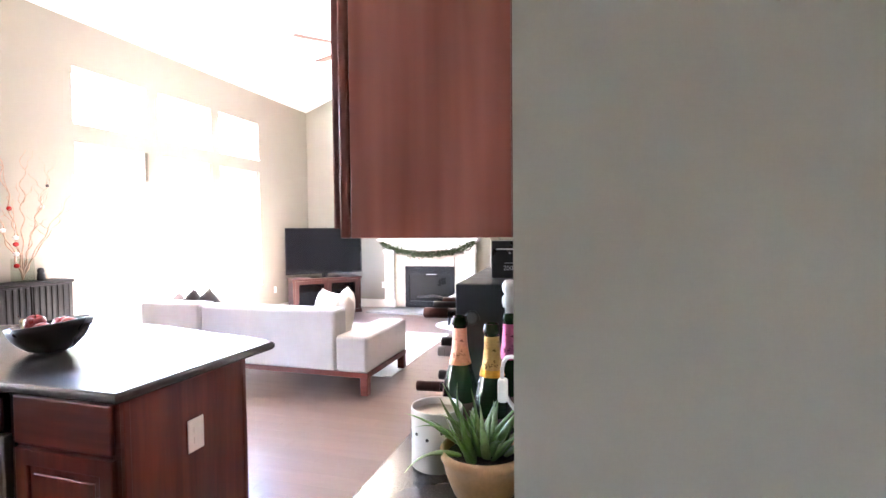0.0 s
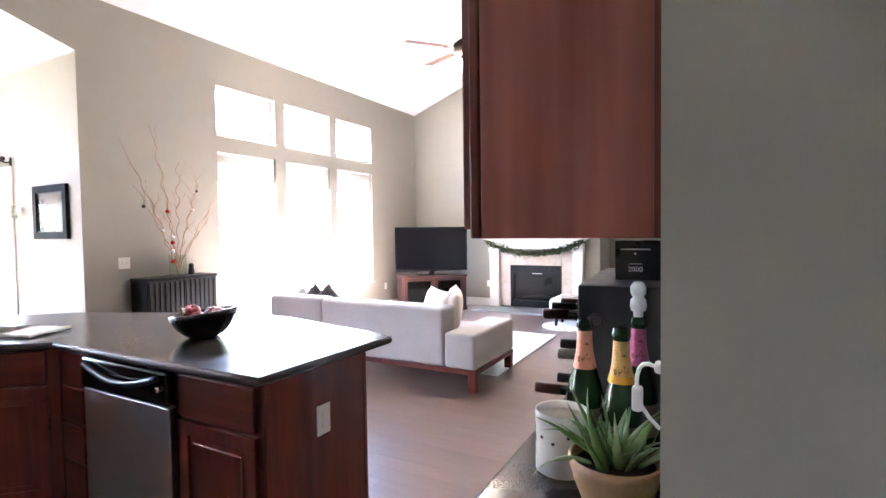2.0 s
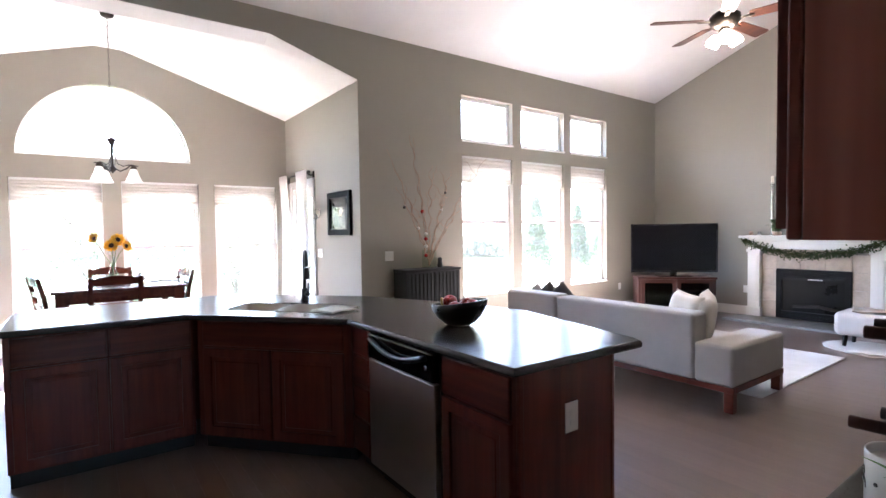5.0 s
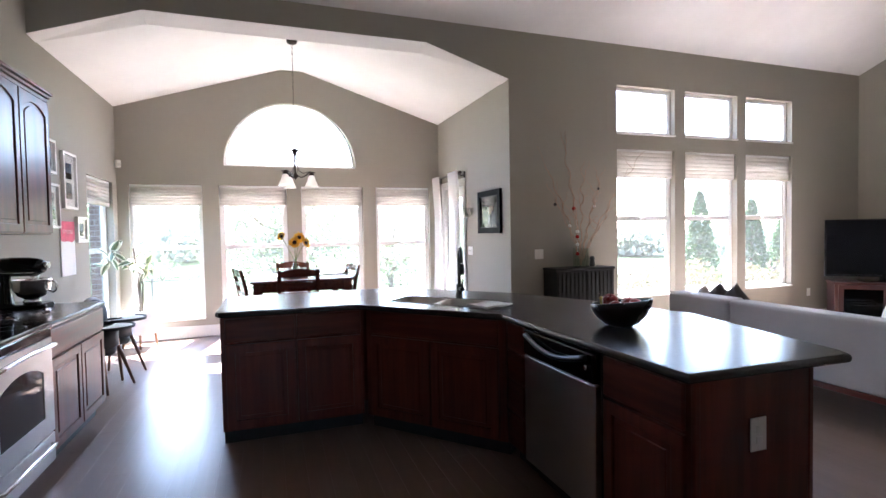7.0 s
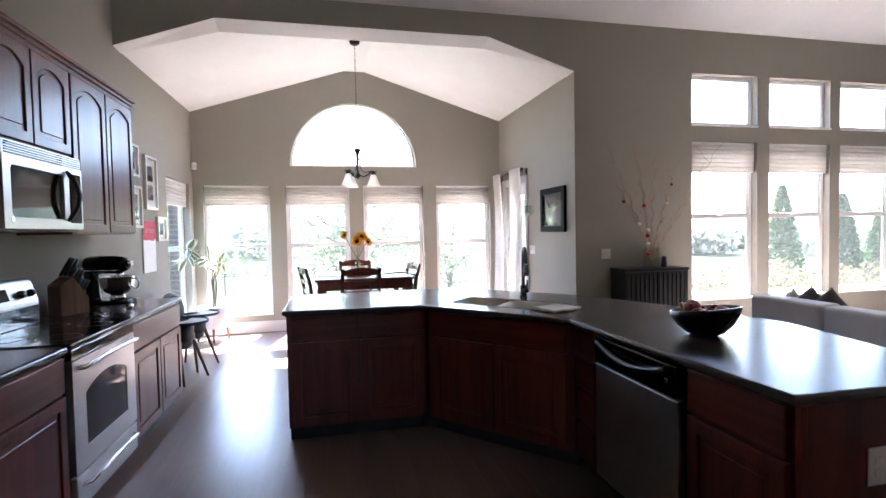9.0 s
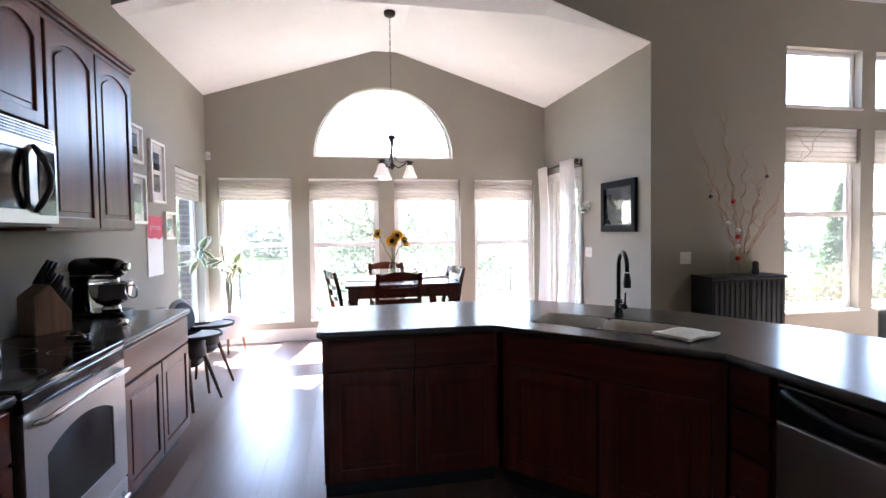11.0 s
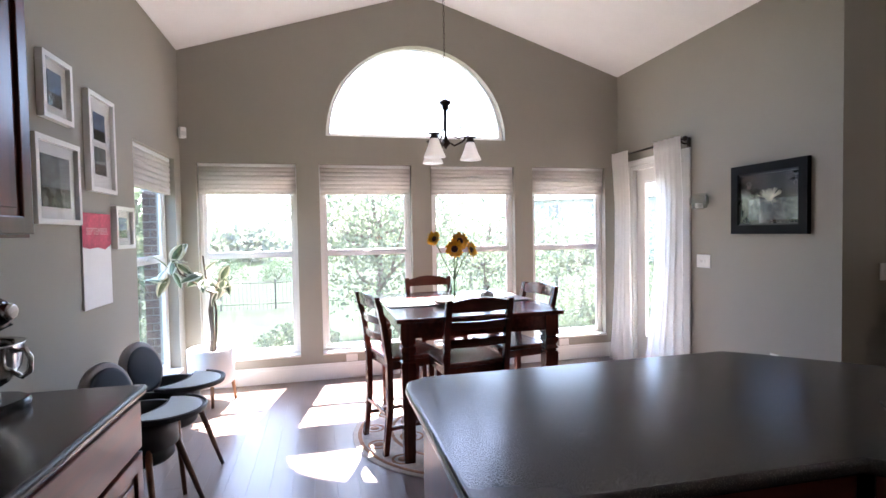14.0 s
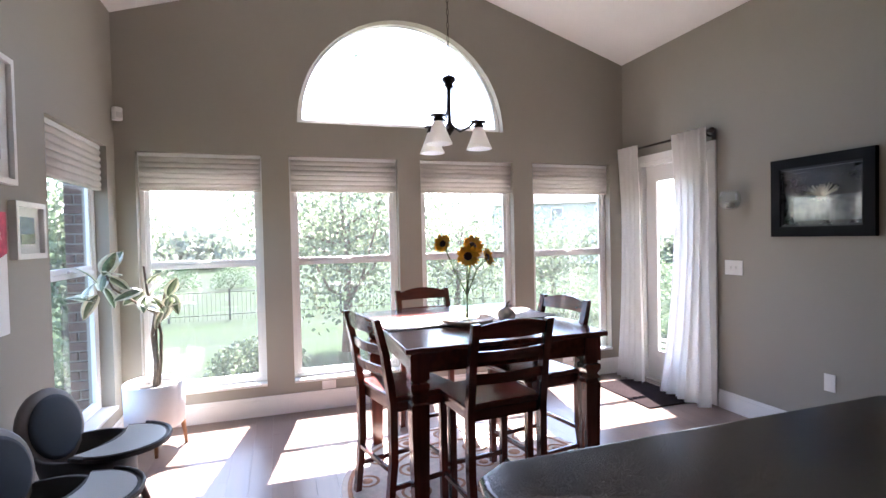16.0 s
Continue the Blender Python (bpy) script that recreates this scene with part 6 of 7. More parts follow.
for k in range(10):
    f = k / 9
    row = []
    for i in range(32):
        a = 2 * math.pi * i / 32
        r = 0.055 * math.sin(math.pi * (0.08 + 0.86 * f)) ** 0.7 * (1 + 0.06 * math.cos(8 * a))
        row.append(pm.verts.new((r * math.cos(a), r * math.sin(a), 0.085 * f)))
    rings.append(row)
for p, q in zip(rings, rings[1:]):
    for i in range(32):
        pm.faces.new((p[i], p[(i + 1) % 32], q[(i + 1) % 32], q[i])).smooth = True
pm.faces.new(rings[0]), pm.faces.new(rings[-1])
part("body", pm, CERAMIC, pk)
part("stem", tube(B(), [(0, 0, 0.08), (0.006, 0.004, 0.105), (0.022, 0.012, 0.122)], [0.008, 0.006, 0.004], 6), STEM, pk)

# chandelier
ch = thing("chandelier", turn(-5.89, 1.27, 0), "dark bronze chandelier with frosted glass bells", "chandelier")
part("canopy", lathe(B(), [(0.02, 3.775), (0.055, 3.79), (0.065, 3.81), (0.065, 3.834)], 24), BRONZE, ch)
n = 30
zt, zb = 3.775, 2.50
for i in range(n):
    z = zb + (zt - zb) * (i + 0.5) / n
    L = (zt - zb) / n * 0.62
    loop = [(0.007 * math.cos(2 * math.pi * k / 12), 0.0, z + L * math.sin(2 * math.pi * k / 12)) for k in range(13)]
    part("chain_link", tube(B(), loop, 0.0022, 5, pose(0, 0, 0, 0, 0, 90 * (i % 2))), BRONZE, ch)
part("stem", lathe(B(), [(0.005, 2.5), (0.03, 2.485), (0.043, 2.478), (0.046, 2.462), (0.026, 2.44), (0.03, 2.425), (0.014, 2.41), (0.011, 2.36), (0.011, 2.20), (0.018, 2.18), (0.035, 2.16), (0.038, 2.145), (0.014, 2.12), (0.005, 2.105)], 20), BRONZE, ch)
part("power_wire", tube(B(), [(0.02, 0.0, 2.47), (0.05, 0.02, 2.38), (0.04, 0.03, 2.26), (0.02, 0.02, 2.19)], 0.003, 6), BRONZE, ch)
BELL = surface("frosted_bell_glass", (0.86, 0.83, 0.78), 0.45, var=0.05)
bell_t = BELL.node_tree
bell_mix, bell_through = bell_t.nodes.new("ShaderNodeMixShader"), bell_t.nodes.new("ShaderNodeBsdfTranslucent")
bell_mix.inputs[0].default_value = 0.78
bell_through.inputs["Color"].default_value = (0.95, 0.93, 0.9, 1)
bell_t.links.new(bell_t.nodes["Principled BSDF"].outputs["BSDF"], bell_mix.inputs[1])
bell_t.links.new(bell_through.outputs["BSDF"], bell_mix.inputs[2])
link(bell_t, bell_mix, "Shader", bell_t.nodes["Material Output"], "Surface")
for i in range(3):
    R = pose(0, 0, 0, 0, 0, 80 + 120 * i)
    part("scroll_rod", tube(B(), [(0.022, 0, 2.43), (0.018, 0, 2.36), (0.024, 0, 2.28), (0.05, 0, 2.21), (0.10, 0, 2.185), (0.16, 0, 2.205)], 0.0045, 6, R), BRONZE, ch)
    arm = part("arm", tube(B(), [(0.02, 0, 2.16), (0.07, 0, 2.13), (0.13, 0, 2.16), (0.175, 0, 2.205), (0.195, 0, 2.20), (0.195, 0, 2.18)], [0.008] * 6, 8, R), BRONZE, ch)
    part("socket_cup", lathe(B(), [(0.03, 2.155), (0.034, 2.165), (0.022, 2.185), (0.05, 2.19), (0.05, 2.195), (0.008, 2.20)], 16, R @ Matrix.Translation((0.195, 0, 0))), BRONZE, arm)
    part("glass_bell", lathe(B(), [(0.083, 2.015), (0.085, 2.018), (0.066, 2.06), (0.05, 2.10), (0.038, 2.14), (0.026, 2.158), (0.024, 2.155), (0.035, 2.138), (0.047, 2.098), (0.062, 2.06), (0.080, 2.016)], 28, R @ Matrix.Translation((0.195, 0, 0)), False), BELL, arm, "frosted white glass bell shade")

# ---- living room ----
cb_ = thing("black_cabinet", Matrix.Identity(4), "low black cabinet with ribbed doors under twig vase", "cabinet")
BLACKWOOD = surface("black_stained_wood", (0.010, 0.010, 0.010), 0.5, var=0.2, grain=100, bump=0.02, spec=0.2)
cx0, cx1, cy0, cy1, cz = -4.565, -4.27, 4.0, 4.81, 0.972
part("carcass", box(B(), cx0, cx1 - 0.02, cy0 + 0.01, cy1 - 0.01, 0.05, cz - 0.03, 0.003), BLACKWOOD, cb_)
part("top", box(B(), cx0, cx1, cy0, cy1, cz - 0.03, cz, 0.005), BLACKWOOD, cb_)
part("plinth", box(B(), cx0, cx1 - 0.04, cy0 + 0.02, cy1 - 0.02, 0.0, 0.05), BLACKWOOD, cb_)
for d in (0, 1):
    ya, yb = cy0 + 0.012 + d * 0.395, cy0 + 0.4 + d * 0.395
    dr = part("door", box(B(), cx1 - 0.02, cx1 - 0.008, ya, yb, 0.06, cz - 0.035, 0.003), BLACKWOOD, cb_)
    for i in range(7):
        y = ya + 0.03 + (yb - ya - 0.06) * i / 6
        part("rib", box(B(), cx1 - 0.0085, cx1 - 0.001, y - 0.014, y + 0.014, 0.08, cz - 0.05, 0.005), BLACKWOOD, dr)
tv_ = thing("twig_vase", turn(-4.43, 4.44, cz + 0.001), "square glass vase with curly pinkish twigs and ornaments", "vase")
vg = B()
box(vg, -0.065, 0.065, -0.065, -0.06, 0.0, 0.22, 0.001, 1)
box(vg, -0.065, 0.065, 0.06, 0.065, 0.0, 0.22, 0.001, 1)
box(vg, -0.065, -0.06, -0.06, 0.06, 0.0, 0.22, 0.001, 1)
box(vg, 0.06, 0.065, -0.06, 0.06, 0.0, 0.22, 0.001, 1)
box(vg, -0.06, 0.06, -0.06, 0.06, 0.0, 0.008)
part("vase_glass", vg, VGLASS, tv_)
TWIG = surface("pinkish_twig_bark", (0.46, 0.31, 0.23), 0.7, var=0.3, scale=30, grain=200, bump=0.2)
rnd = random.Random(17)
tips = [(0.04, -0.60, 1.40), (0.06, -0.29, 1.58), (0.02, 0.03, 1.25), (0.0, 0.34, 1.21), (0.06, 0.47, 0.78), (0.08, -0.50, 0.98), (-0.03, -0.12, 1.1), (0.1, 0.2, 1.0), (0.08, 0.86, 1.39)]
twig_ends = []
for k, (tx, ty, tz) in enumerate(tips):
    pts, n = [], 48
    for i in range(n):
        f = i / (n - 1)
        wob = 0.02 * f ** 0.5
        pts.append((tx * f + wob * math.sin(f * 38 + k), ty * f ** 1.25 + wob * math.cos(f * 33 + 2 * k), 0.02 + (tz - 0.02) * f))
    part("twig", tube(B(), pts, [0.0075 * (1 - 0.75 * i / n) for i in range(n)], 6), TWIG, tv_)
    for j in range(3):
        i0 = rnd.randint(18, 40)
        p = Vector(pts[i0])
        d = Vector((rnd.uniform(-0.1, 0.1), rnd.uniform(-0.2, 0.16), rnd.uniform(0.1, 0.24)))
        sub = [p + d * f + Vector((0, 0.012 * math.sin(12 * f + j), 0)) for f in [q / 9 for q in range(10)]]
        part("twig", tube(B(), sub, [0.0035 * (1 - 0.7 * q / 10) for q in range(10)], 5), TWIG, tv_)
    twig_ends.append(pts)
ORN = [surface("red_ornament", (0.5, 0.03, 0.03), 0.25, 0.2), surface("white_ornament", (0.8, 0.78, 0.75), 0.3), surface("dark_ornament", (0.06, 0.05, 0.05), 0.3, 0.3)]
for k, (i, c, r) in enumerate(((22, 0, 0.022), (30, 1, 0.018), (38, 2, 0.02), (46, 2, 0.016), (18, 1, 0.02))):
    p = Vector(twig_ends[(k * 2 + 1) % 9][i]) + Vector((0.03, -0.02, -0.06))
    o = lathe(B(), [(0.002, -r), (r * 0.7, -r * 0.7), (r, 0), (r * 0.7, r * 0.7), (0.002, r)], 14, Matrix.Translation(p))
    tube(o, [p + Vector((0, 0, r)), p + Vector((-0.01, 0.005, 0.06))], 0.0008, 4)
    part("ornament", o, ORN[c], tv_)
for i, z in enumerate((0.42, 0.36, 0.27, 0.16)):
    part("ornament", lathe(B(), [(0.002, -0.022), (0.018, -0.014), (0.024, 0), (0.018, 0.014), (0.002, 0.022)], 14, Matrix.Translation((0.08, -0.10, z))), ORN[(1, 0, 1, 0)[i]], tv_)
part("ornament_string", tube(B(), [(0.08, -0.10, 0.14), (0.08, -0.10, 0.46), (0.04, -0.08, 0.56)], 0.001, 4), WHITE, tv_)
for y, h in ((0.13, 0.115), (-0.005, 0.09)):
    if y > 0:
        fg = thing("stone_figure", turn(-4.40, 4.45 + y, cz + 0.001), "small dark stone owl figure on cabinet", "ornament")
        part("body", lathe(B(), [(0.03, 0), (0.034, 0.02), (0.03, 0.06), (0.024, 0.075), (0.03, 0.09), (0.026, 0.115), (0.01, 0.125)], 16), BLACK_MATTE, fg)

# television and its stand
M_TV = turn(-3.63, 8.68, 0, 45)
STAND = wood("dark_cherry_stand_wood", (0.028, 0.008, 0.006), (0.052, 0.014, 0.010), 0.4, "x", 1.0, 0.1, 0.0)
FIRE_BLACK = surface("black_firebox_metal", (0.008, 0.008, 0.009), 0.5, var=0.2, spec=0.2)
sd_ = thing("television_stand", M_TV, "cherry wood television stand with glass doors", "television stand")
part("top", box(B(), -0.60, 0.60, -0.06, 0.40, 0.60, 0.635, 0.006), STAND, sd_)
part("side", box(B(), -0.585, -0.545, -0.04, 0.38, 0.03, 0.60, 0.003), STAND, sd_)
part("side", box(B(), 0.545, 0.585, -0.04, 0.38, 0.03, 0.60, 0.003), STAND, sd_)
part("back", box(B(), -0.545, 0.545, 0.36, 0.38, 0.05, 0.60), BLACK_MATTE, sd_)
part("shelf", box(B(), -0.545, 0.545, -0.02, 0.36, 0.30, 0.32), STAND, sd_)
part("bottom", box(B(), -0.60, 0.60, -0.05, 0.39, 0.0, 0.06, 0.004), STAND, sd_)
for a, b in ((-0.545, -0.002), (0.002, 0.545)):
    d = part("door", slab(B(), rect(a + 0.003, b - 0.003, 0.065, 0.595), [rect(a + 0.06, b - 0.06, 0.12, 0.54)], 0.02, face_up() @ Matrix.Translation((0, 0, 0.018))), STAND, sd_)
    part("door_glass", box(B(), a + 0.055, b - 0.055, -0.030, -0.027, 0.115, 0.545), glass("smoked_glass", (0.35, 0.36, 0.38)), d)
for i, (x, z, w, h) in enumerate(((-0.3, 0.321, 0.36, 0.06), (-0.28, 0.061, 0.38, 0.09), (0.28, 0.321, 0.4, 0.08), (0.3, 0.061, 0.34, 0.05))):
    mb = thing("media_player", M_TV @ turn(x, 0.15, z), "black media box inside television stand", "media player", "media boxes")
    part("case", box(B(), -w / 2, w / 2, -0.12, 0.12, 0, h, 0.004), BLACK, mb)
    part("display", box(B(), -w / 4, w / 4, -0.123, -0.12, h * 0.35, h * 0.65), BLACK_GLOSS, mb)
tl = thing("television", M_TV, "large flat black television standing across corner", "television")
part("bezel", slab(B(), rect(-0.665, 0.665, 0.70, 1.49), [rect(-0.645, 0.645, 0.725, 1.475)], 0.03, face_up() @ Matrix.Translation((0, 0, -0.15))), BLACK, tl)
part("screen", box(B(), -0.65, 0.65, 0.128, 0.145, 0.72, 1.48), surface("black_screen_glass", (0.006, 0.006, 0.008), 0.06, var=0.05, bump=0.0, rough_var=0.02), tl, "glossy black screen")
part("back_cover", box(B(), -0.60, 0.60, 0.15, 0.20, 0.75, 1.44, 0.015), BLACK, tl)
part("stand_neck", box(B(), -0.05, 0.05, 0.14, 0.18, 0.65, 0.76, 0.004), BLACK, tl)
part("stand_base", box(B(), -0.26, 0.26, 0.02, 0.28, 0.636, 0.652, 0.005), BLACK_GLOSS, tl)

# fireplace
MANTEL_Y = 9.50
fp = thing("fireplace", Matrix.Identity(4), "white mantel fireplace with beige tiles and black firebox", "fireplace")
for xa, xb in ((-2.915, -2.745), (-1.395, -1.225)):
    q = box(B(), xa, xb, MANTEL_Y, FY - 0.001, 0.03, 1.08, 0.004)
    box(q, xa - 0.02, xb + 0.02, MANTEL_Y - 0.02, FY - 0.002, 0.03, 0.17, 0.006)
    box(q, xa + 0.03, xb - 0.03, MANTEL_Y - 0.010, MANTEL_Y, 0.24, 0.96, 0.004)
    box(q, xa - 0.015, xb + 0.015, MANTEL_Y - 0.018, FY - 0.002, 1.03, 1.08, 0.005)
    part("pilaster", q, TRIM, fp)
fr_ = box(B(), -2.915, -1.225, MANTEL_Y, FY - 0.001, 1.08, 1.20, 0.003)
box(fr_, -2.68, -1.46, MANTEL_Y - 0.008, MANTEL_Y, 1.105, 1.175, 0.003)
part("frieze", fr_, TRIM, fp)
sh = B()
for i, (o, a, b) in enumerate(((0.02, 1.195, 1.212), (0.05, 1.212, 1.232), (0.085, 1.232, 1.248), (0.125, 1.248, 1.285))):
    box(sh, -2.875 - o, -1.265 + o, MANTEL_Y - o, FY - 0.001, a, b, 0.004)
part("mantel_shelf", sh, TRIM, fp)
TILE = surface("beige_stone_tile", (0.52, 0.44, 0.36), 0.35, var=0.18, scale=6, grain=70, bump=0.03)
for xa, xb, za, zb in [(-2.743, -2.535, 0.035 + 0.245 * i, 0.275 + 0.245 * i) for i in range(4)] + [(-1.605, -1.397, 0.035 + 0.245 * i, 0.275 + 0.245 * i) for i in range(4)] + [(-2.53 + 0.308 * i, -2.226 + 0.308 * i, 0.785, 1.075) for i in range(3)]:
    part("tile", box(B(), xa, min(xb, -1.397), 9.575, 9.62, za, min(zb, 1.075), 0.003, 1), TILE, fp)
part("tile_backing", box(B(), -2.745, -1.395, 9.62, 9.648, 0.03, 1.08), surface("grey_grout", (0.3, 0.27, 0.23), 0.9), fp)
fbx = part("firebox_frame", slab(B(), rect(-2.532, -1.608, 0.035, 0.78), [rect(-2.46, -1.68, 0.15, 0.62)], 0.05, face_up() @ Matrix.Translation((0, 0, -9.60))), FIRE_BLACK, fp, "black metal firebox surround")
part("firebox_inside", box(B(), -2.46, -1.68, 9.605, 9.618, 0.15, 0.62), FIRE_BLACK, fbx)
part("fire_glass", box(B(), -2.465, -1.675, 9.585, 9.589, 0.145, 0.625), surface("dull_black_fire_glass", (0.008, 0.008, 0.008), 0.3, spec=0.15, bump=0.0), fbx)
for i in range(5):
    part("louvre", box(B(), -2.46, -1.68, 9.545, 9.552, 0.655 + 0.02 * i, 0.666 + 0.02 * i, 0.002, 1), FIRE_BLACK, fbx)
for i in range(3):
    part("louvre", box(B(), -2.46, -1.68, 9.545, 9.552, 0.065 + 0.02 * i, 0.076 + 0.02 * i, 0.002, 1), FIRE_BLACK, fbx)
part("badge", box(B(), -2.12, -1.94, 9.543, 9.5445, 0.635, 0.645), STEEL, fbx)
part("log", tube(B(), [(-2.32, 9.58, 0.22), (-2.0, 9.575, 0.25), (-1.75, 9.58, 0.21)], [0.022, 0.025, 0.02], 8), surface("charred_log", (0.05, 0.042, 0.036), 0.9, var=0.4, bump=0.3), fbx)
hs = thing("hearth", Matrix.Identity(4), "low grey slate tile hearth before fireplace", "hearth")
SLATE = surface("grey_slate_tile", (0.24, 0.24, 0.23), 0.5, var=0.25, scale=6, grain=60, bump=0.1)
for i in range(7):
    for j in range(2):
        part("tile", box(B(), -3.05 + 0.297 * i, -2.758 + 0.297 * i, 8.96 + 0.30 * j, 9.255 + 0.30 * j - (0.06 if j else 0), 0.0, 0.03, 0.003, 1), SLATE, hs)

PINE = leafy("garland_green", (0.025, 0.05, 0.018), (0.10, 0.14, 0.06), 8)
gl_ = thing("mantel_garland", Matrix.Identity(4), "green leafy garland draped along mantel", "garland")
rnd = random.Random(77)
rope, gpts = B(), []
for i in range(41):
    f = i / 40
    gpts.append(Vector((-2.93 + 1.72 * f, MANTEL_Y - 0.075, 1.20 - 0.20 * math.sin(math.pi * f) ** 0.9 - (0.0 if 0.03 < f < 0.97 else -0.02))))
part("twine", tube(B(), gpts, 0.006, 6), STEM, gl_)
lv = B()
for i in range(1500):
    p = rnd.choice(gpts) + Vector((rnd.uniform(-0.03, 0.03), rnd.gauss(0, 0.018), rnd.gauss(0, 0.026)))
    d = Vector((rnd.gauss(0, 1), rnd.gauss(0, 0.6) - 0.4, rnd.gauss(0, 0.8) - 0.1)).normalized()
    s = d.orthogonal().normalized()
    L, w = rnd.uniform(0.03, 0.055), rnd.uniform(0.006, 0.014)
    lv.faces.new([lv.verts.new(q) for q in (p, p + d * L * 0.5 + s * w, p + d * L, p + d * L * 0.5 - s * w)])
tagged(part("foliage", lv, PINE, gl_), kind="stuff")
cs_ = thing("candlestick", turn(-2.58, 9.52, 1.286), "tall silver candlestick on mantel shelf", "candlestick")
part("shaft", lathe(B(), [(0.05, 0), (0.05, 0.01), (0.02, 0.03)] + [(0.014 + 0.012 * (i % 2), 0.05 + 0.045 * i) for i in range(16)] + [(0.03, 0.78), (0.03, 0.79)], 20), CHROME, cs_)
part("candle", lathe(B(), [(0.02, 0.79), (0.02, 0.90), (0.004, 0.905)], 16), surface("ivory_wax", (0.75, 0.7, 0.6), 0.5), cs_)
for x, r in ((-2.86, 0.035), (-2.74, 0.03)):
    go = thing("round_ornament", turn(x, 9.48, 1.286), "small round ornament on mantel shelf", "ornament", "mantel ornaments")
    part("ball", lathe(B(), [(0.004, 0), (r * 0.7, r * 0.3), (r, r), (r * 0.7, r * 1.7), (0.004, r * 2)], 18), CHROME if r < 0.033 else TWIG, go)
mp_ = thing("mantel_greenery", turn(-2.49, 9.46, 1.286), "small upright evergreen sprigs on mantel shelf", "plant")
part("holder", lathe(B(), [(0.05, 0), (0.06, 0.05), (0.055, 0.06)], 20), TWIG, mp_)
lv = B()
for i in range(260):
    p = Vector((rnd.gauss(0, 0.035), rnd.gauss(0, 0.03), 0.05 + rnd.uniform(0, 0.17)))
    d = Vector((rnd.gauss(0, 0.5), rnd.gauss(0, 0.5), 1)).normalized()
    s = d.orthogonal().normalized()
    lv.faces.new([lv.verts.new(q) for q in (p, p + d * 0.03 + s * 0.005, p + d * 0.06, p + d * 0.03 - s * 0.005)])
tagged(part("foliage", lv, PINE, mp_), kind="stuff")

# sofa
SOFA = cloth("light_grey_sofa_fabric", (0.46, 0.43, 0.41), 0.0, 0.9, 350, 0.06)
so = thing("sofa", Matrix.Identity(4), "light grey sectional sofa on dark wood base", "sofa")
sx0, sx1, sy0, sy1 = -3.56, -1.09, 4.92, 5.86


part("back_section", box(B(), -2.825, -1.395, sy0, sy0 + 0.23, 0.20, 0.735, 0.035, 4), SOFA, so)
part("back_section", box(B(), sx0, -2.835, sy0, sy0 + 0.23, 0.20, 0.745, 0.035, 4), SOFA, so)
part("arm", box(B(), -1.39, sx1, sy0 - 0.004, sy1, 0.20, 0.515, 0.03, 4), SOFA, so)
part("seat_base", box(B(), sx0, -1.39, sy0 + 0.21, sy1, 0.20, 0.32, 0.015, 2), SOFA, so)
part("seat_cushion", box(B(), -2.82, -2.11, sy0 + 0.23, sy1, 0.32, 0.45, 0.035, 4), SOFA, so)
part("seat_cushion", box(B(), -2.105, -1.395, sy0 + 0.23, sy1, 0.32, 0.45, 0.035, 4), SOFA, so)
part("chaise_cushion", box(B(), sx0 - 0.13, -2.83, sy0 + 0.23, 6.55, 0.32, 0.45, 0.035, 4), SOFA, so)
part("chaise_base", box(B(), sx0 - 0.13, -2.83, sy1, 6.55, 0.20, 0.32, 0.015), SOFA, so)
SOFA_WOOD = CHERRY_H
bs_ = box(B(), sx0, sx1, sy0 + 0.01, sy0 + 0.06, 0.155, 0.20, 0.004)
box(bs_, sx1 - 0.06, sx1, sy0 + 0.06, sy1 - 0.01, 0.155, 0.20, 0.004)
box(bs_, sx0, sx1 - 0.06, sy1 - 0.06, sy1 - 0.01, 0.155, 0.20, 0.004)
part("base_rail", bs_, SOFA_WOOD, so, "dark wood base rail")
for x, y in ((sx1 - 0.04, sy0 + 0.045), (sx1 - 0.04, sy1 - 0.045), (-2.83, sy0 + 0.045), (sx0 + 0.04, sy0 + 0.045), (sx0 - 0.08, 6.5), (-2.88, 6.5)):
    part("leg", box(B(), x - 0.035, x + 0.035, y - 0.035, y + 0.035, 0.0 if y < 5.2 else 0.016, 0.156 if x > -3.5 else 0.2, 0.005), SOFA_WOOD, so)


def cushion(name, m, mat, label, s=0.46):
    """A plump square pillow with pointed corners, standing in its own x, z."""
    bm = B()
    n = 12
    front, back = {}, {}
    for i in range(n + 1):
        for j in range(n + 1):
            u, v = 2 * i / n - 1, 2 * j / n - 1
            pinch = 1 - 0.10 * (1 - max(abs(u), abs(v)) ** 2) - 0.07 * (abs(u) ** 4 * (1 - v * v) + abs(v) ** 4 * (1 - u * u))
            th = 0.085 * (max(0, 1 - u ** 4) * max(0, 1 - v ** 4)) ** 0.5
            front[i, j] = bm.verts.new((s / 2 * u * pinch, -th, s / 2 + s / 2 * v * pinch))
            back[i, j] = front[i, j] if th < 1e-6 else bm.verts.new((s / 2 * u * pinch, th, s / 2 + s / 2 * v * pinch))
    for i in range(n):
        for j in range(n):
            for d in (front, back):
                bm.faces.new((d[i, j], d[i + 1, j], d[i + 1, j + 1], d[i, j + 1])).smooth = True
    ob = solo(name, bm, mat, label, "pillow", "sofa pillows")
    ob.matrix_basis = m


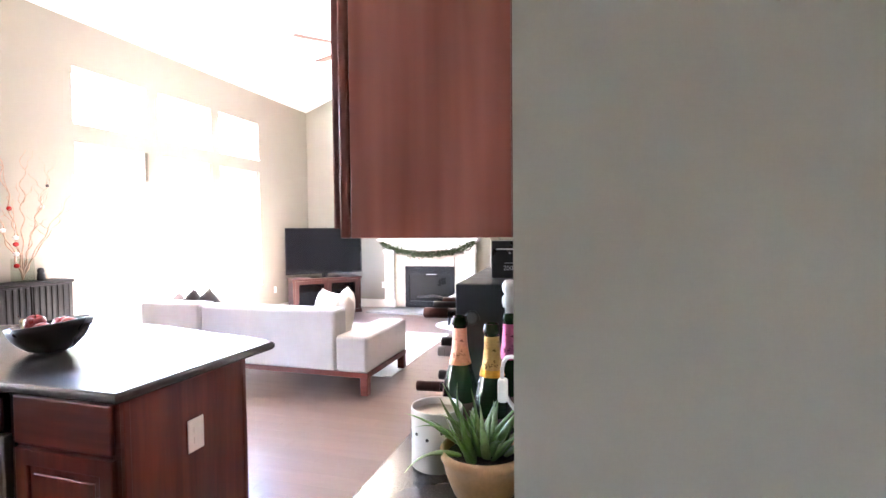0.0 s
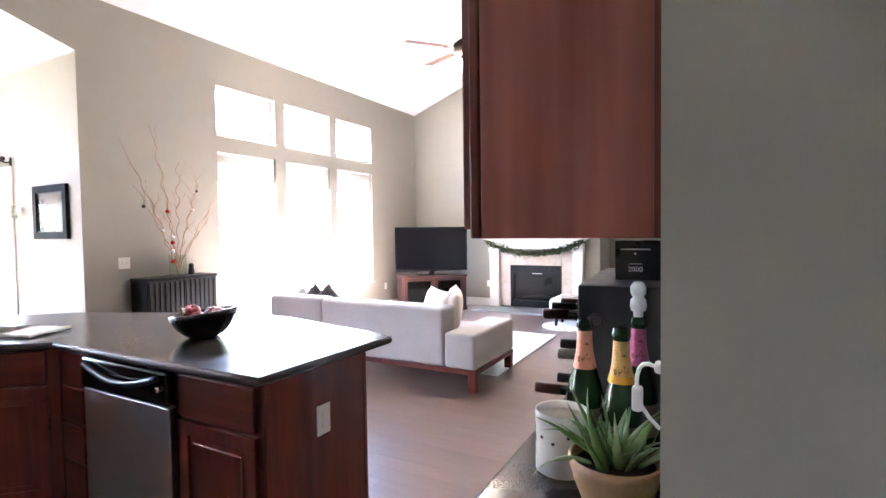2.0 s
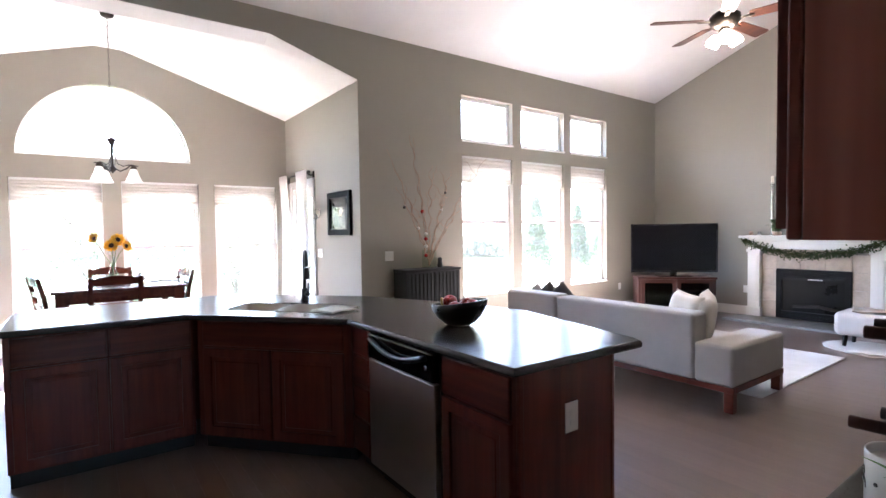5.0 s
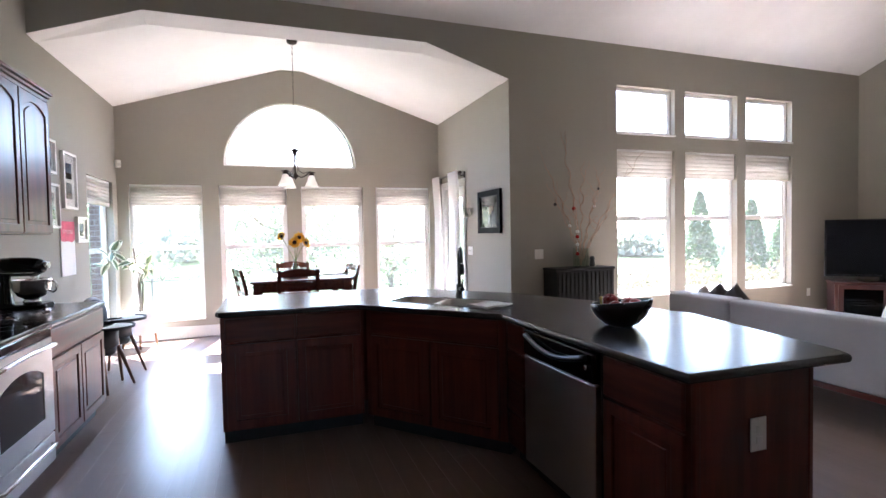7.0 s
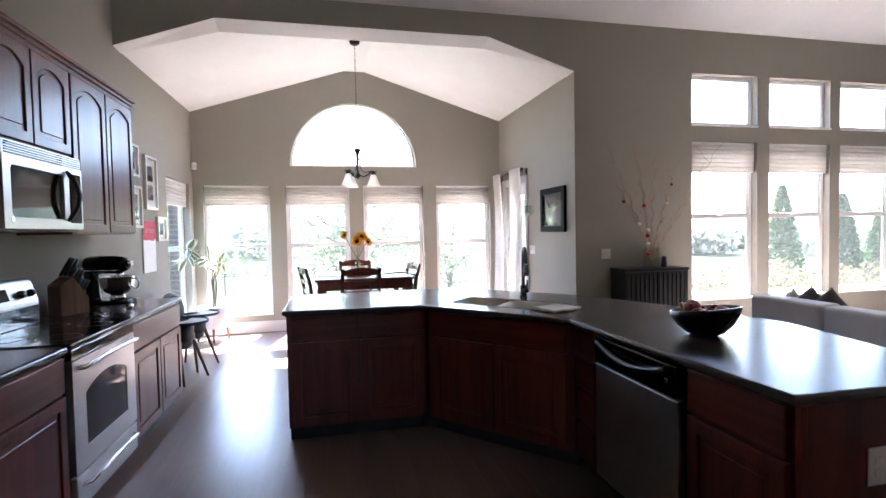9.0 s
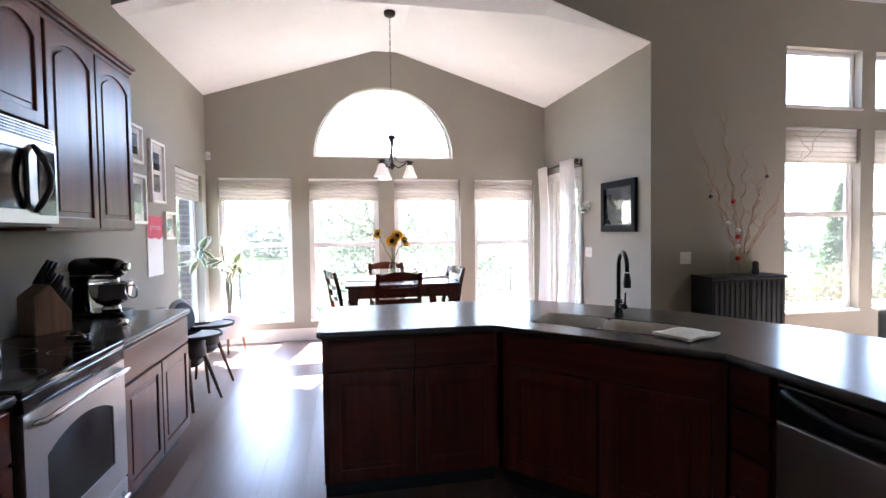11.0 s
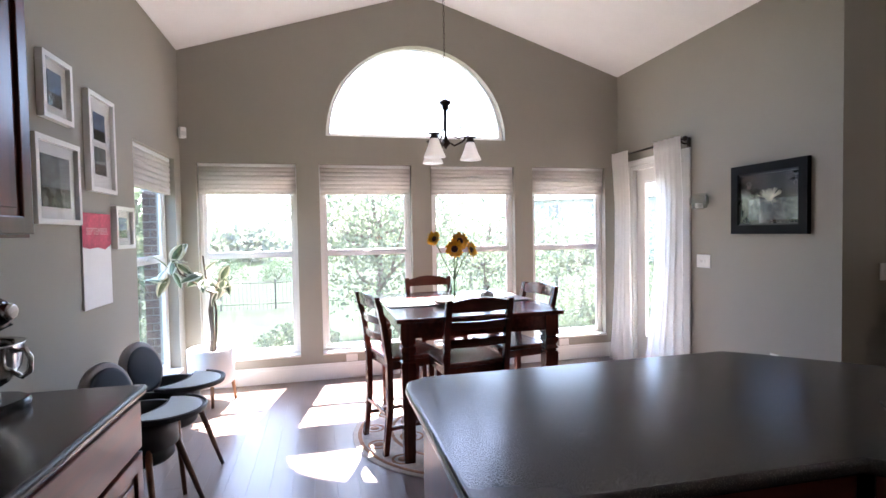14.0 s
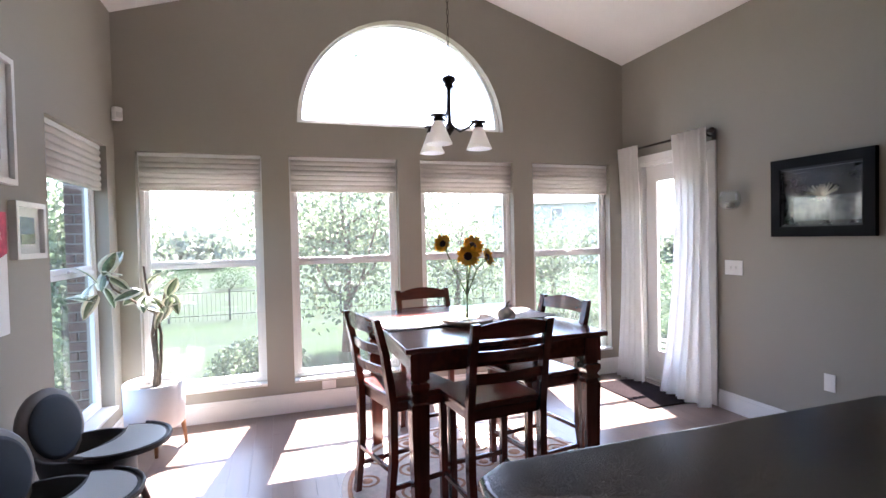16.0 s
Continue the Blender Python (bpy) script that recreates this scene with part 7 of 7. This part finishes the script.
CREAM = cloth("cream_pillow_cloth", (0.66, 0.60, 0.52), 0, 0.9, 300)
DARKC = cloth("charcoal_pillow_cloth", (0.05, 0.042, 0.04), 0, 0.9, 300)
GREYC = cloth("grey_pillow_cloth", (0.30, 0.27, 0.25), 0, 0.9, 300)
cushion("throw_pillow", pose(-1.70, 5.24, 0.445, -14, 4, -30), CREAM, "cream throw pillow leaning in sofa corner", 0.42)
cushion("throw_pillow", pose(-1.555, 5.36, 0.445, -8, 8, -62), CREAM, "cream throw pillow against sofa arm", 0.42)
for px, tip, tone, size, lb in ((-3.40, 0.815, GREYC, 0.30, "grey throw pillow standing on corner on sofa"), (-3.21, 0.855, DARKC, 0.30, "charcoal throw pillow standing on sofa"), (-3.02, 0.862, DARKC, 0.30, "charcoal throw pillow leaning on sofa back")):
    cushion("throw_pillow", pose(px, 5.24, tip - size * 0.70, -10, 0, 6) @ pose(0, 0, 0, 0, 42) @ Matrix.Translation((0, 0, -size / 2)), tone, lb, size)
PILE = surface("white_rug_pile", (0.68, 0.66, 0.63), 0.95, var=0.08, scale=3, grain=220, bump=0.5)
solo("area_rug", box(B(), -3.75, -1.12, 5.5, 7.54, 0.0, 0.015, 0.006), PILE, "white area rug before sofa", "rug")
sr_ = B()
rnd = random.Random(3)
ringv = [(-1.0 + (0.50 + rnd.uniform(-0.03, 0.03)) * math.cos(2 * math.pi * i / 48) * 0.98, 8.2 + (0.36 + rnd.uniform(-0.03, 0.03)) * math.sin(2 * math.pi * i / 48)) for i in range(48)]
prism(sr_, ringv, 0.0, 0.03, 0.012)
solo("shag_rug", sr_, PILE, "white shaggy rug under ottoman", "rug")
ot = thing("ottoman", turn(-1.0, 8.25, 0.031), "white upholstered ottoman with throw blanket", "ottoman")
OTT = cloth("white_ottoman_fabric", (0.66, 0.64, 0.62), 0, 0.9, 250)
part("cushion", box(B(), -0.37, 0.37, -0.24, 0.24, 0.13, 0.40, 0.06, 5), OTT, ot)
for sx in (-1, 1):
    for sy in (-1, 1):
        part("leg", tube(B(), [(0.28 * sx, 0.17 * sy, 0.0), (0.27 * sx, 0.16 * sy, 0.14)], [0.02, 0.028], 8), BLACKWOOD, ot)
bl = solo("throw_blanket", cloth_sheet(0.5, 0.34, 0.03, 12, 18, 0.012), cloth("beige_throw", (0.46, 0.40, 0.34), 0, 0.95, 200, 0.3), "rumpled beige throw blanket on ottoman", "blanket")
bl.matrix_basis = turn(-1.0, 8.25, 0.431, 15)

# ceiling fan
FAN = turn(-1.62, 5.90, 3.35)
fn = thing("ceiling_fan", FAN, "bronze ceiling fan with five cherry blades and lit bowls", "ceiling fan")
top_z = roof_z(-1.62) - 3.35
part("down_rod", tube(B(), [(0, 0, 0.08), (0, 0, top_z - 0.02)], 0.013, 10), BRONZE, fn)
part("canopy", lathe(B(), [(0.03, top_z - 0.10), (0.07, top_z - 0.03), (0.075, top_z + 0.03)], 24), BRONZE, fn)
part("motor_housing", lathe(B(), [(0.05, -0.08), (0.10, -0.06), (0.135, -0.01), (0.13, 0.04), (0.08, 0.08), (0.03, 0.10)], 32), BRONZE, fn)
BLADE = wood("cherry_fan_blade", (0.055, 0.02, 0.012), (0.11, 0.038, 0.022), 0.4, "x")
for i in range(5):
    R = pose(0, 0, 0, 0, 0, 13 + 72 * i)
    part("blade_iron", box(B(), 0.10, 0.24, -0.02, 0.02, -0.015, -0.005, 0.003, m=R), BRONZE, fn)
    part("blade", prism(B(), rounded([(0.20, -0.055), (0.66, -0.07), (0.66, 0.07), (0.20, 0.055)], 0.03), -0.004, 0.004, 0.002, m=R @ pose(0, 0, 0, -12)), BLADE, fn)
part("light_fitter", lathe(B(), [(0.03, -0.15), (0.055, -0.13), (0.05, -0.08)], 20), BRONZE, fn)
LIT = glow("lit_frosted_glass", (1.0, 0.86, 0.66), 3.5)
for i in range(3):
    R = pose(0, 0, 0, 0, 0, 60 + 120 * i) @ pose(0.07, 0, -0.12, 0, 150)
    part("light_bowl", lathe(B(), [(0.022, 0.0), (0.035, 0.015), (0.055, 0.05), (0.06, 0.085), (0.05, 0.11), (0.045, 0.11), (0.052, 0.085), (0.03, 0.02)], 24, R), LIT, fn, "lit frosted glass bowl")

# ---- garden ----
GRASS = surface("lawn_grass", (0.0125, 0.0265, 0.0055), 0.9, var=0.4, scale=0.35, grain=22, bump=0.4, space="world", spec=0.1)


def ground_z(x, y):
    """The lawn falls away from the house, then runs on and climbs a little."""
    f = min(1.0, max(0.0, (-x - 8.0) / 12.0))
    f = f * f * (3 - 2 * f)
    swell = 0.08 * math.sin(x * 0.13) * math.cos(y * 0.11) * min(1.0, max(0.0, -x - 12) / 10)
    return -0.5 - 0.75 * f + 0.02 * min(60.0, max(0.0, -x - 34)) + swell


gb = B()
bmesh.ops.create_grid(gb, x_segments=150, y_segments=100, size=300, matrix=Matrix.Identity(4))
for v in gb.verts:
    v.co.z = ground_z(v.co.x, v.co.y)
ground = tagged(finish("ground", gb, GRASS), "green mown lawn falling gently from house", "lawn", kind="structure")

# unseen slab added as a reflector, so light from the east is not green
bounce_slab = box(B(), EAST + TH, 22, -6, 14, -0.6, -0.42)
tagged(finish("pavement", bounce_slab, surface("pale_bounce_slab", (0.42, 0.40, 0.37), 0.9, var=0.1, scale=1, grain=40, bump=0.2, space="world")), "unseen pale slab added to bounce neutral light", "pavement", kind="structure")

# these two leaf colours are paled: window haze is put into them
FOLIAGE = leafy("hazed_tree_foliage", (0.10, 0.14, 0.085), (0.20, 0.24, 0.155), 1.2, 0.5)
FOLIAGE_FAR = leafy("hazed_far_foliage", (0.13, 0.155, 0.115), (0.19, 0.215, 0.165), 0.6, 0.4)
CONIFER = leafy("evergreen_foliage", (0.025, 0.06, 0.022), (0.06, 0.12, 0.04), 2.0)
SHRUB = leafy("reddish_shrub_foliage", (0.10, 0.06, 0.05), (0.16, 0.17, 0.07), 3.0)
TRUNK = surface("tree_bark", (0.10, 0.075, 0.055), 0.9, var=0.3, scale=8, grain=60, bump=0.5)


def leaves_mesh(points, size, rnd, flat=0.0):
    vs, fs = [], []
    for p in points:
        d = Vector((rnd.gauss(0, 1), rnd.gauss(0, 1), rnd.gauss(0, 1 - flat))).normalized()
        s = d.orthogonal().normalized()
        s.rotate(Matrix.Rotation(rnd.uniform(0, 6.28), 3, d))
        L = size * rnd.uniform(0.6, 1.3)
        w = L * 0.36
        k = len(vs)
        vs += [p - d * L * 0.5, p + s * w - d * L * 0.05, p + d * L * 0.5, p - s * w - d * L * 0.05]
        fs.append((k, k + 1, k + 2, k + 3))
    me = bpy.data.meshes.new("foliage")
    me.from_pydata([tuple(v) for v in vs], [], fs)
    return me


def leafy_tree(x, y, height, spread, n, leaf, seed, label, mat=FOLIAGE, low=0.25):
    rnd = random.Random(seed)
    t = thing("tree", turn(x, y, ground_z(x, y)), label, "tree", "garden trees")
    tr = B()
    top = Vector((rnd.uniform(-0.2, 0.2), rnd.uniform(-0.2, 0.2), height * 0.75))
    tube(tr, [(0, 0, -0.1), (0.03, 0.02, height * 0.15), (top.x * 0.4, top.y * 0.4, height * 0.4), tuple(top)], [height * 0.028, height * 0.022, height * 0.014, height * 0.004], 10)
    part("trunk", tr, TRUNK, t)
    tips_ = [top]
    for i in range(11):
        f = rnd.uniform(0.16, 0.6)
        a = i * 2.4 + rnd.uniform(-0.4, 0.4)
        b0 = Vector((top.x * f * 0.5, top.y * f * 0.5, height * f))
        e = b0 + Vector((math.cos(a) * spread * rnd.uniform(0.6, 1.0), math.sin(a) * spread * rnd.uniform(0.6, 1.0), height * rnd.uniform(0.15, 0.42)))
        mid_ = b0.lerp(e, 0.5) + Vector((0, 0, -0.06 * height))
        part("limb", tube(B(), [b0, mid_, e], [height * 0.011, height * 0.007, height * 0.002], 6), TRUNK, t)
        tips_ += [e, mid_.lerp(e, 0.6), mid_]
    pts = []
    for i in range(n):
        c = rnd.choice(tips_)
        q = c + Vector((rnd.gauss(0, spread * 0.24), rnd.gauss(0, spread * 0.24), rnd.gauss(0, height * 0.085)))
        if q.z > height * low:
            pts.append(q)
    me = leaves_mesh(pts, leaf, rnd)
    me.materials.append(mat)
    cr = new("crown", me)
    cr.parent = t
    tagged(cr, kind="stuff")
    return t


leafy_tree(-12.6, 1.40, 4.2, 1.9, 10500, 0.09, 1, "spreading leafy tree outside nook windows", low=0.14)
leafy_tree(-15.5, 4.7, 3.9, 2.1, 7000, 0.10, 2, "leafy garden tree near garden door", low=0.14)
leafy_tree(-17.0, 8.6, 3.6, 2.2, 6500, 0.11, 7, "leafy garden tree standing on lawn", low=0.14)
leafy_tree(-11.5, -2.85, 4.0, 1.2, 8500, 0.095, 5, "leafy tree beside brick wall", low=0.1)


def evergreen(x, y, height, r, seed, label):
    rnd = random.Random(seed)
    t = thing("tree", turn(x, y, ground_z(x, y)), label, "tree", "garden trees")
    part("trunk", tube(B(), [(0, 0, -0.1), (0, 0, height * 0.9)], [0.07, 0.015], 8), TRUNK, t)
    pts = []
    for i in range(5000):
        f = rnd.random() ** 0.8
        rr = r * (1 - f) ** 0.75 * rnd.uniform(0.55, 1.08) + 0.03
        a = rnd.uniform(0, 6.283)
        pts.append(Vector((rr * math.cos(a), rr * math.sin(a), 0.05 + f * height)))
    me = leaves_mesh(pts, 0.09, rnd)
    me.materials.append(CONIFER)
    cr = new("crown", me)
    cr.parent = t
    tagged(cr, kind="stuff")


evergreen(-9.5, 11.65, 2.85, 0.55, 1, "tall narrow evergreen behind living room windows")
evergreen(-9.5, 13.5, 2.65, 0.52, 2, "tall narrow evergreen beside another evergreen")
evergreen(-9.5, 14.75, 2.3, 0.55, 3, "shorter evergreen farther along garden edge")


def shrub(x, y, r, h, seed, mat, label, n=2600):
    rnd = random.Random(seed)
    t = thing("shrub", turn(x, y, ground_z(x, y)), label, "shrub", "garden shrubs")
    for i in range(5):
        a = i * 1.3
        part("branch", tube(B(), [(0, 0, -0.05), (r * 0.5 * math.cos(a), r * 0.5 * math.sin(a), h * 0.7)], [0.02, 0.006], 6), TRUNK, t)
    pts = []
    for i in range(n):
        d = Vector((rnd.gauss(0, 1), rnd.gauss(0, 1), abs(rnd.gauss(0, 1)))).normalized() * rnd.uniform(0.55, 1.05)
        pts.append(Vector((d.x * r, d.y * r, 0.05 + d.z * h)))
    me = leaves_mesh(pts, 0.065, rnd)
    me.materials.append(mat)
    cr = new("crown", me)
    cr.parent = t
    tagged(cr, kind="stuff")


for i, (x, y, r, h, mat) in enumerate(((-8.4, 8.75, 0.7, 1.05, SHRUB), (-8.5, 10.5, 0.75, 1.1, SHRUB), (-8.4, 12.0, 0.7, 0.95, SHRUB), (-8.3, 13.3, 0.8, 1.1, SHRUB), (-9.6, 7.9, 0.8, 1.0, FOLIAGE), (-10.6, 2.2, 0.8, 0.65, FOLIAGE), (-10.9, -0.15, 0.75, 0.5, FOLIAGE), (-12.4, 6.3, 0.9, 1.3, FOLIAGE),
                                        (-11.6, 7.6, 1.0, 2.1, FOLIAGE), (-33.0, -2.4, 1.15, 1.3, CONIFER), (-33.5, -5.2, 1.2, 1.3, CONIFER), (-9.9, -2.5, 0.6, 0.8, FOLIAGE))):
    shrub(x, y, r, h, 40 + i, mat, "reddish garden shrub under living room windows" if mat is SHRUB else "green garden shrub on lawn")

# black metal fence
FENCE_X = -21.5
fe = thing("garden_fence", Matrix.Identity(4), "black metal picket fence across lawn", "fence")
for k in range(15):
    y = -11 + 1.9 * k
    z = ground_z(FENCE_X, y)
    part("post", box(B(), FENCE_X - 0.03, FENCE_X + 0.03, y - 0.03, y + 0.03, z - 0.2, z + 1.1), BLACK_MATTE, fe)
    if k < 14:
        z2 = ground_z(FENCE_X, y + 1.9)
        for h in (0.2, 0.98):
            part("rail", tube(B(), [(FENCE_X, y + 0.03, z + h), (FENCE_X, y + 1.87, z2 + h)], 0.018, 4), BLACK_MATTE, fe)
pk_ = B()
for k in range(190):
    y = -10.9 + 0.14 * k
    z = ground_z(FENCE_X, y)
    box(pk_, FENCE_X - 0.007, FENCE_X + 0.007, y - 0.005, y + 0.005, z, z + 1.05)
tagged(part("pickets", pk_, BLACK_MATTE, fe), kind="stuff")

# far woods and neighbouring house
rnd = random.Random(99)
pts = []
for k in range(46):
    a = radians(rnd.uniform(-62, 62))
    dist = rnd.uniform(42, 66)
    cx, cy = -7 - dist * math.cos(a), 2 + dist * math.sin(a)
    r, h = rnd.uniform(2.2, 4.0), rnd.uniform(2.4, 4.2) * (0.6 if cy > 12 else 1.0)
    z = ground_z(cx, cy)
    for i in range(420):
        d = Vector((rnd.gauss(0, 1), rnd.gauss(0, 1), rnd.gauss(0, 1))).normalized() * rnd.uniform(0.5, 1.1)
        q = Vector((cx + d.x * r, cy + d.y * r, z + h * 0.52 + d.z * h * 0.55))
        if q.z > z:
            pts.append(q)
me = leaves_mesh(pts, 0.75, rnd)
me.materials.append(FOLIAGE_FAR)
tagged(new("far_woods", me), "line of distant green trees", "woods", kind="stuff")
SIDING = surface("pale_grey_siding", (0.50, 0.50, 0.49), 0.8, var=0.06, grain=10)
ROOF = surface("grey_roof_shingle", (0.16, 0.15, 0.15), 0.9, var=0.2, grain=12, bump=0.3)
HOUSE_PANE = surface("grey_far_pane", (0.12, 0.13, 0.14), 0.15, bump=0.0)
ho = thing("neighbour_house", turn(-47, 27, ground_z(-47, 27), -32), "pale neighbouring house beyond garden trees", "house")
part("wall", box(B(), -5, 5, -6, 6, -0.5, 5.4), SIDING, ho)
rf = B()
a = [rf.verts.new((x, -6.5, z)) for x, z in ((-5.6, 5.3), (5.6, 5.3), (0, 8.2))]
b = [rf.verts.new((x, 6.5, z)) for x, z in ((-5.6, 5.3), (5.6, 5.3), (0, 8.2))]
rf.faces.new(a), rf.faces.new(b)
for i in range(3):
    rf.faces.new((a[i], a[(i + 1) % 3], b[(i + 1) % 3], b[i]))
part("roof", rf, ROOF, ho)
for y in (-3.8, 0, 3.8):
    for z in (1.0, 3.6):
        w = part("window", box(B(), 4.98, 5.06, y - 0.55, y + 0.55, z - 0.05, z + 1.35), VINYL, ho)
        part("pane", box(B(), 5.03, 5.075, y - 0.45, y + 0.45, z + 0.05, z + 1.25), HOUSE_PANE, w)

# brick return wall outside the side window
bw_ = finish("wall_brick", box(B(), -7.3, -6.985, -1.255, SY - TH - 0.002, -0.6, 3.2), surface("grey_mortar", (0.24, 0.22, 0.20), 0.95, grain=120, bump=0.3, space="world"))
tagged(bw_, "brown brick pier beside side window", "wall", kind="structure")
BRICK = surface("brown_red_brick", (0.13, 0.075, 0.06), 0.9, var=0.3, scale=9, grain=80, bump=0.4, space="world")
brick_meshes = []
for half in (0.056, 0.025):
    bmesh_b = box(B(), -0.012, 0.012, -half, half, -0.029, 0.029, 0.003, 1)
    brick_me = bpy.data.meshes.new("brick")
    bmesh_b.to_mesh(brick_me)
    bmesh_b.free()
    brick_me.materials.append(BRICK)
    brick_meshes.append(brick_me)
for course in range(47):
    for brick_me, y in ((brick_meshes[0], -1.194),) if course % 2 else ((brick_meshes[1], -1.225), (brick_meshes[1], -1.163)):
        o = new("brick", brick_me)
        o.parent = bw_
        o.location = (-6.978, y, -0.2 + 0.07 * course)

# ---- floor planks ----
PL, PW = 1.22, 0.125
bm = box(B(), -PL / 2 + 0.0002, PL / 2 - 0.0002, -PW / 2 + 0.0002, PW / 2 - 0.0002, -0.014, 0.0, 0.0006, 1)
cube = bpy.data.meshes.new("plank")
bm.to_mesh(cube)
bm.free()
cube.materials.append(FLOOR)
rnd = random.Random(8)
rest_v, rest_f = [], []
count = 0
y = SY + PW / 2 - 0.05
base_v = [v.co.copy() for v in cube.vertices]
base_f = [tuple(p.vertices) for p in cube.polygons]
while y < 10.6:
    x = NX - 0.1 + rnd.uniform(0.0, PL)
    x -= PL
    while x < EAST + 0.2:
        cxp = x + PL / 2
        near = (-7.0 < cxp < -3.0 and -0.95 < y < 2.9) or (-3.0 < cxp < 0.4 and -0.6 < y < 2.3)
        if near and count < 300:
            o = new("plank", cube)
            o.parent = floor
            o.location = (cxp, y, 0)
            count += 1
        else:
            k = len(rest_v)
            rest_v += [(v.x + cxp, v.y + y, v.z) for v in base_v]
            rest_f += [tuple(i + k for i in f) for f in base_f]
        x += PL
    y += PW
me = bpy.data.meshes.new("planks_rest")
me.from_pydata(rest_v, [], rest_f)
me.materials.append(FLOOR)
pr = new("planks_rest", me)
pr.parent = floor
tagged(pr, kind="stuff")
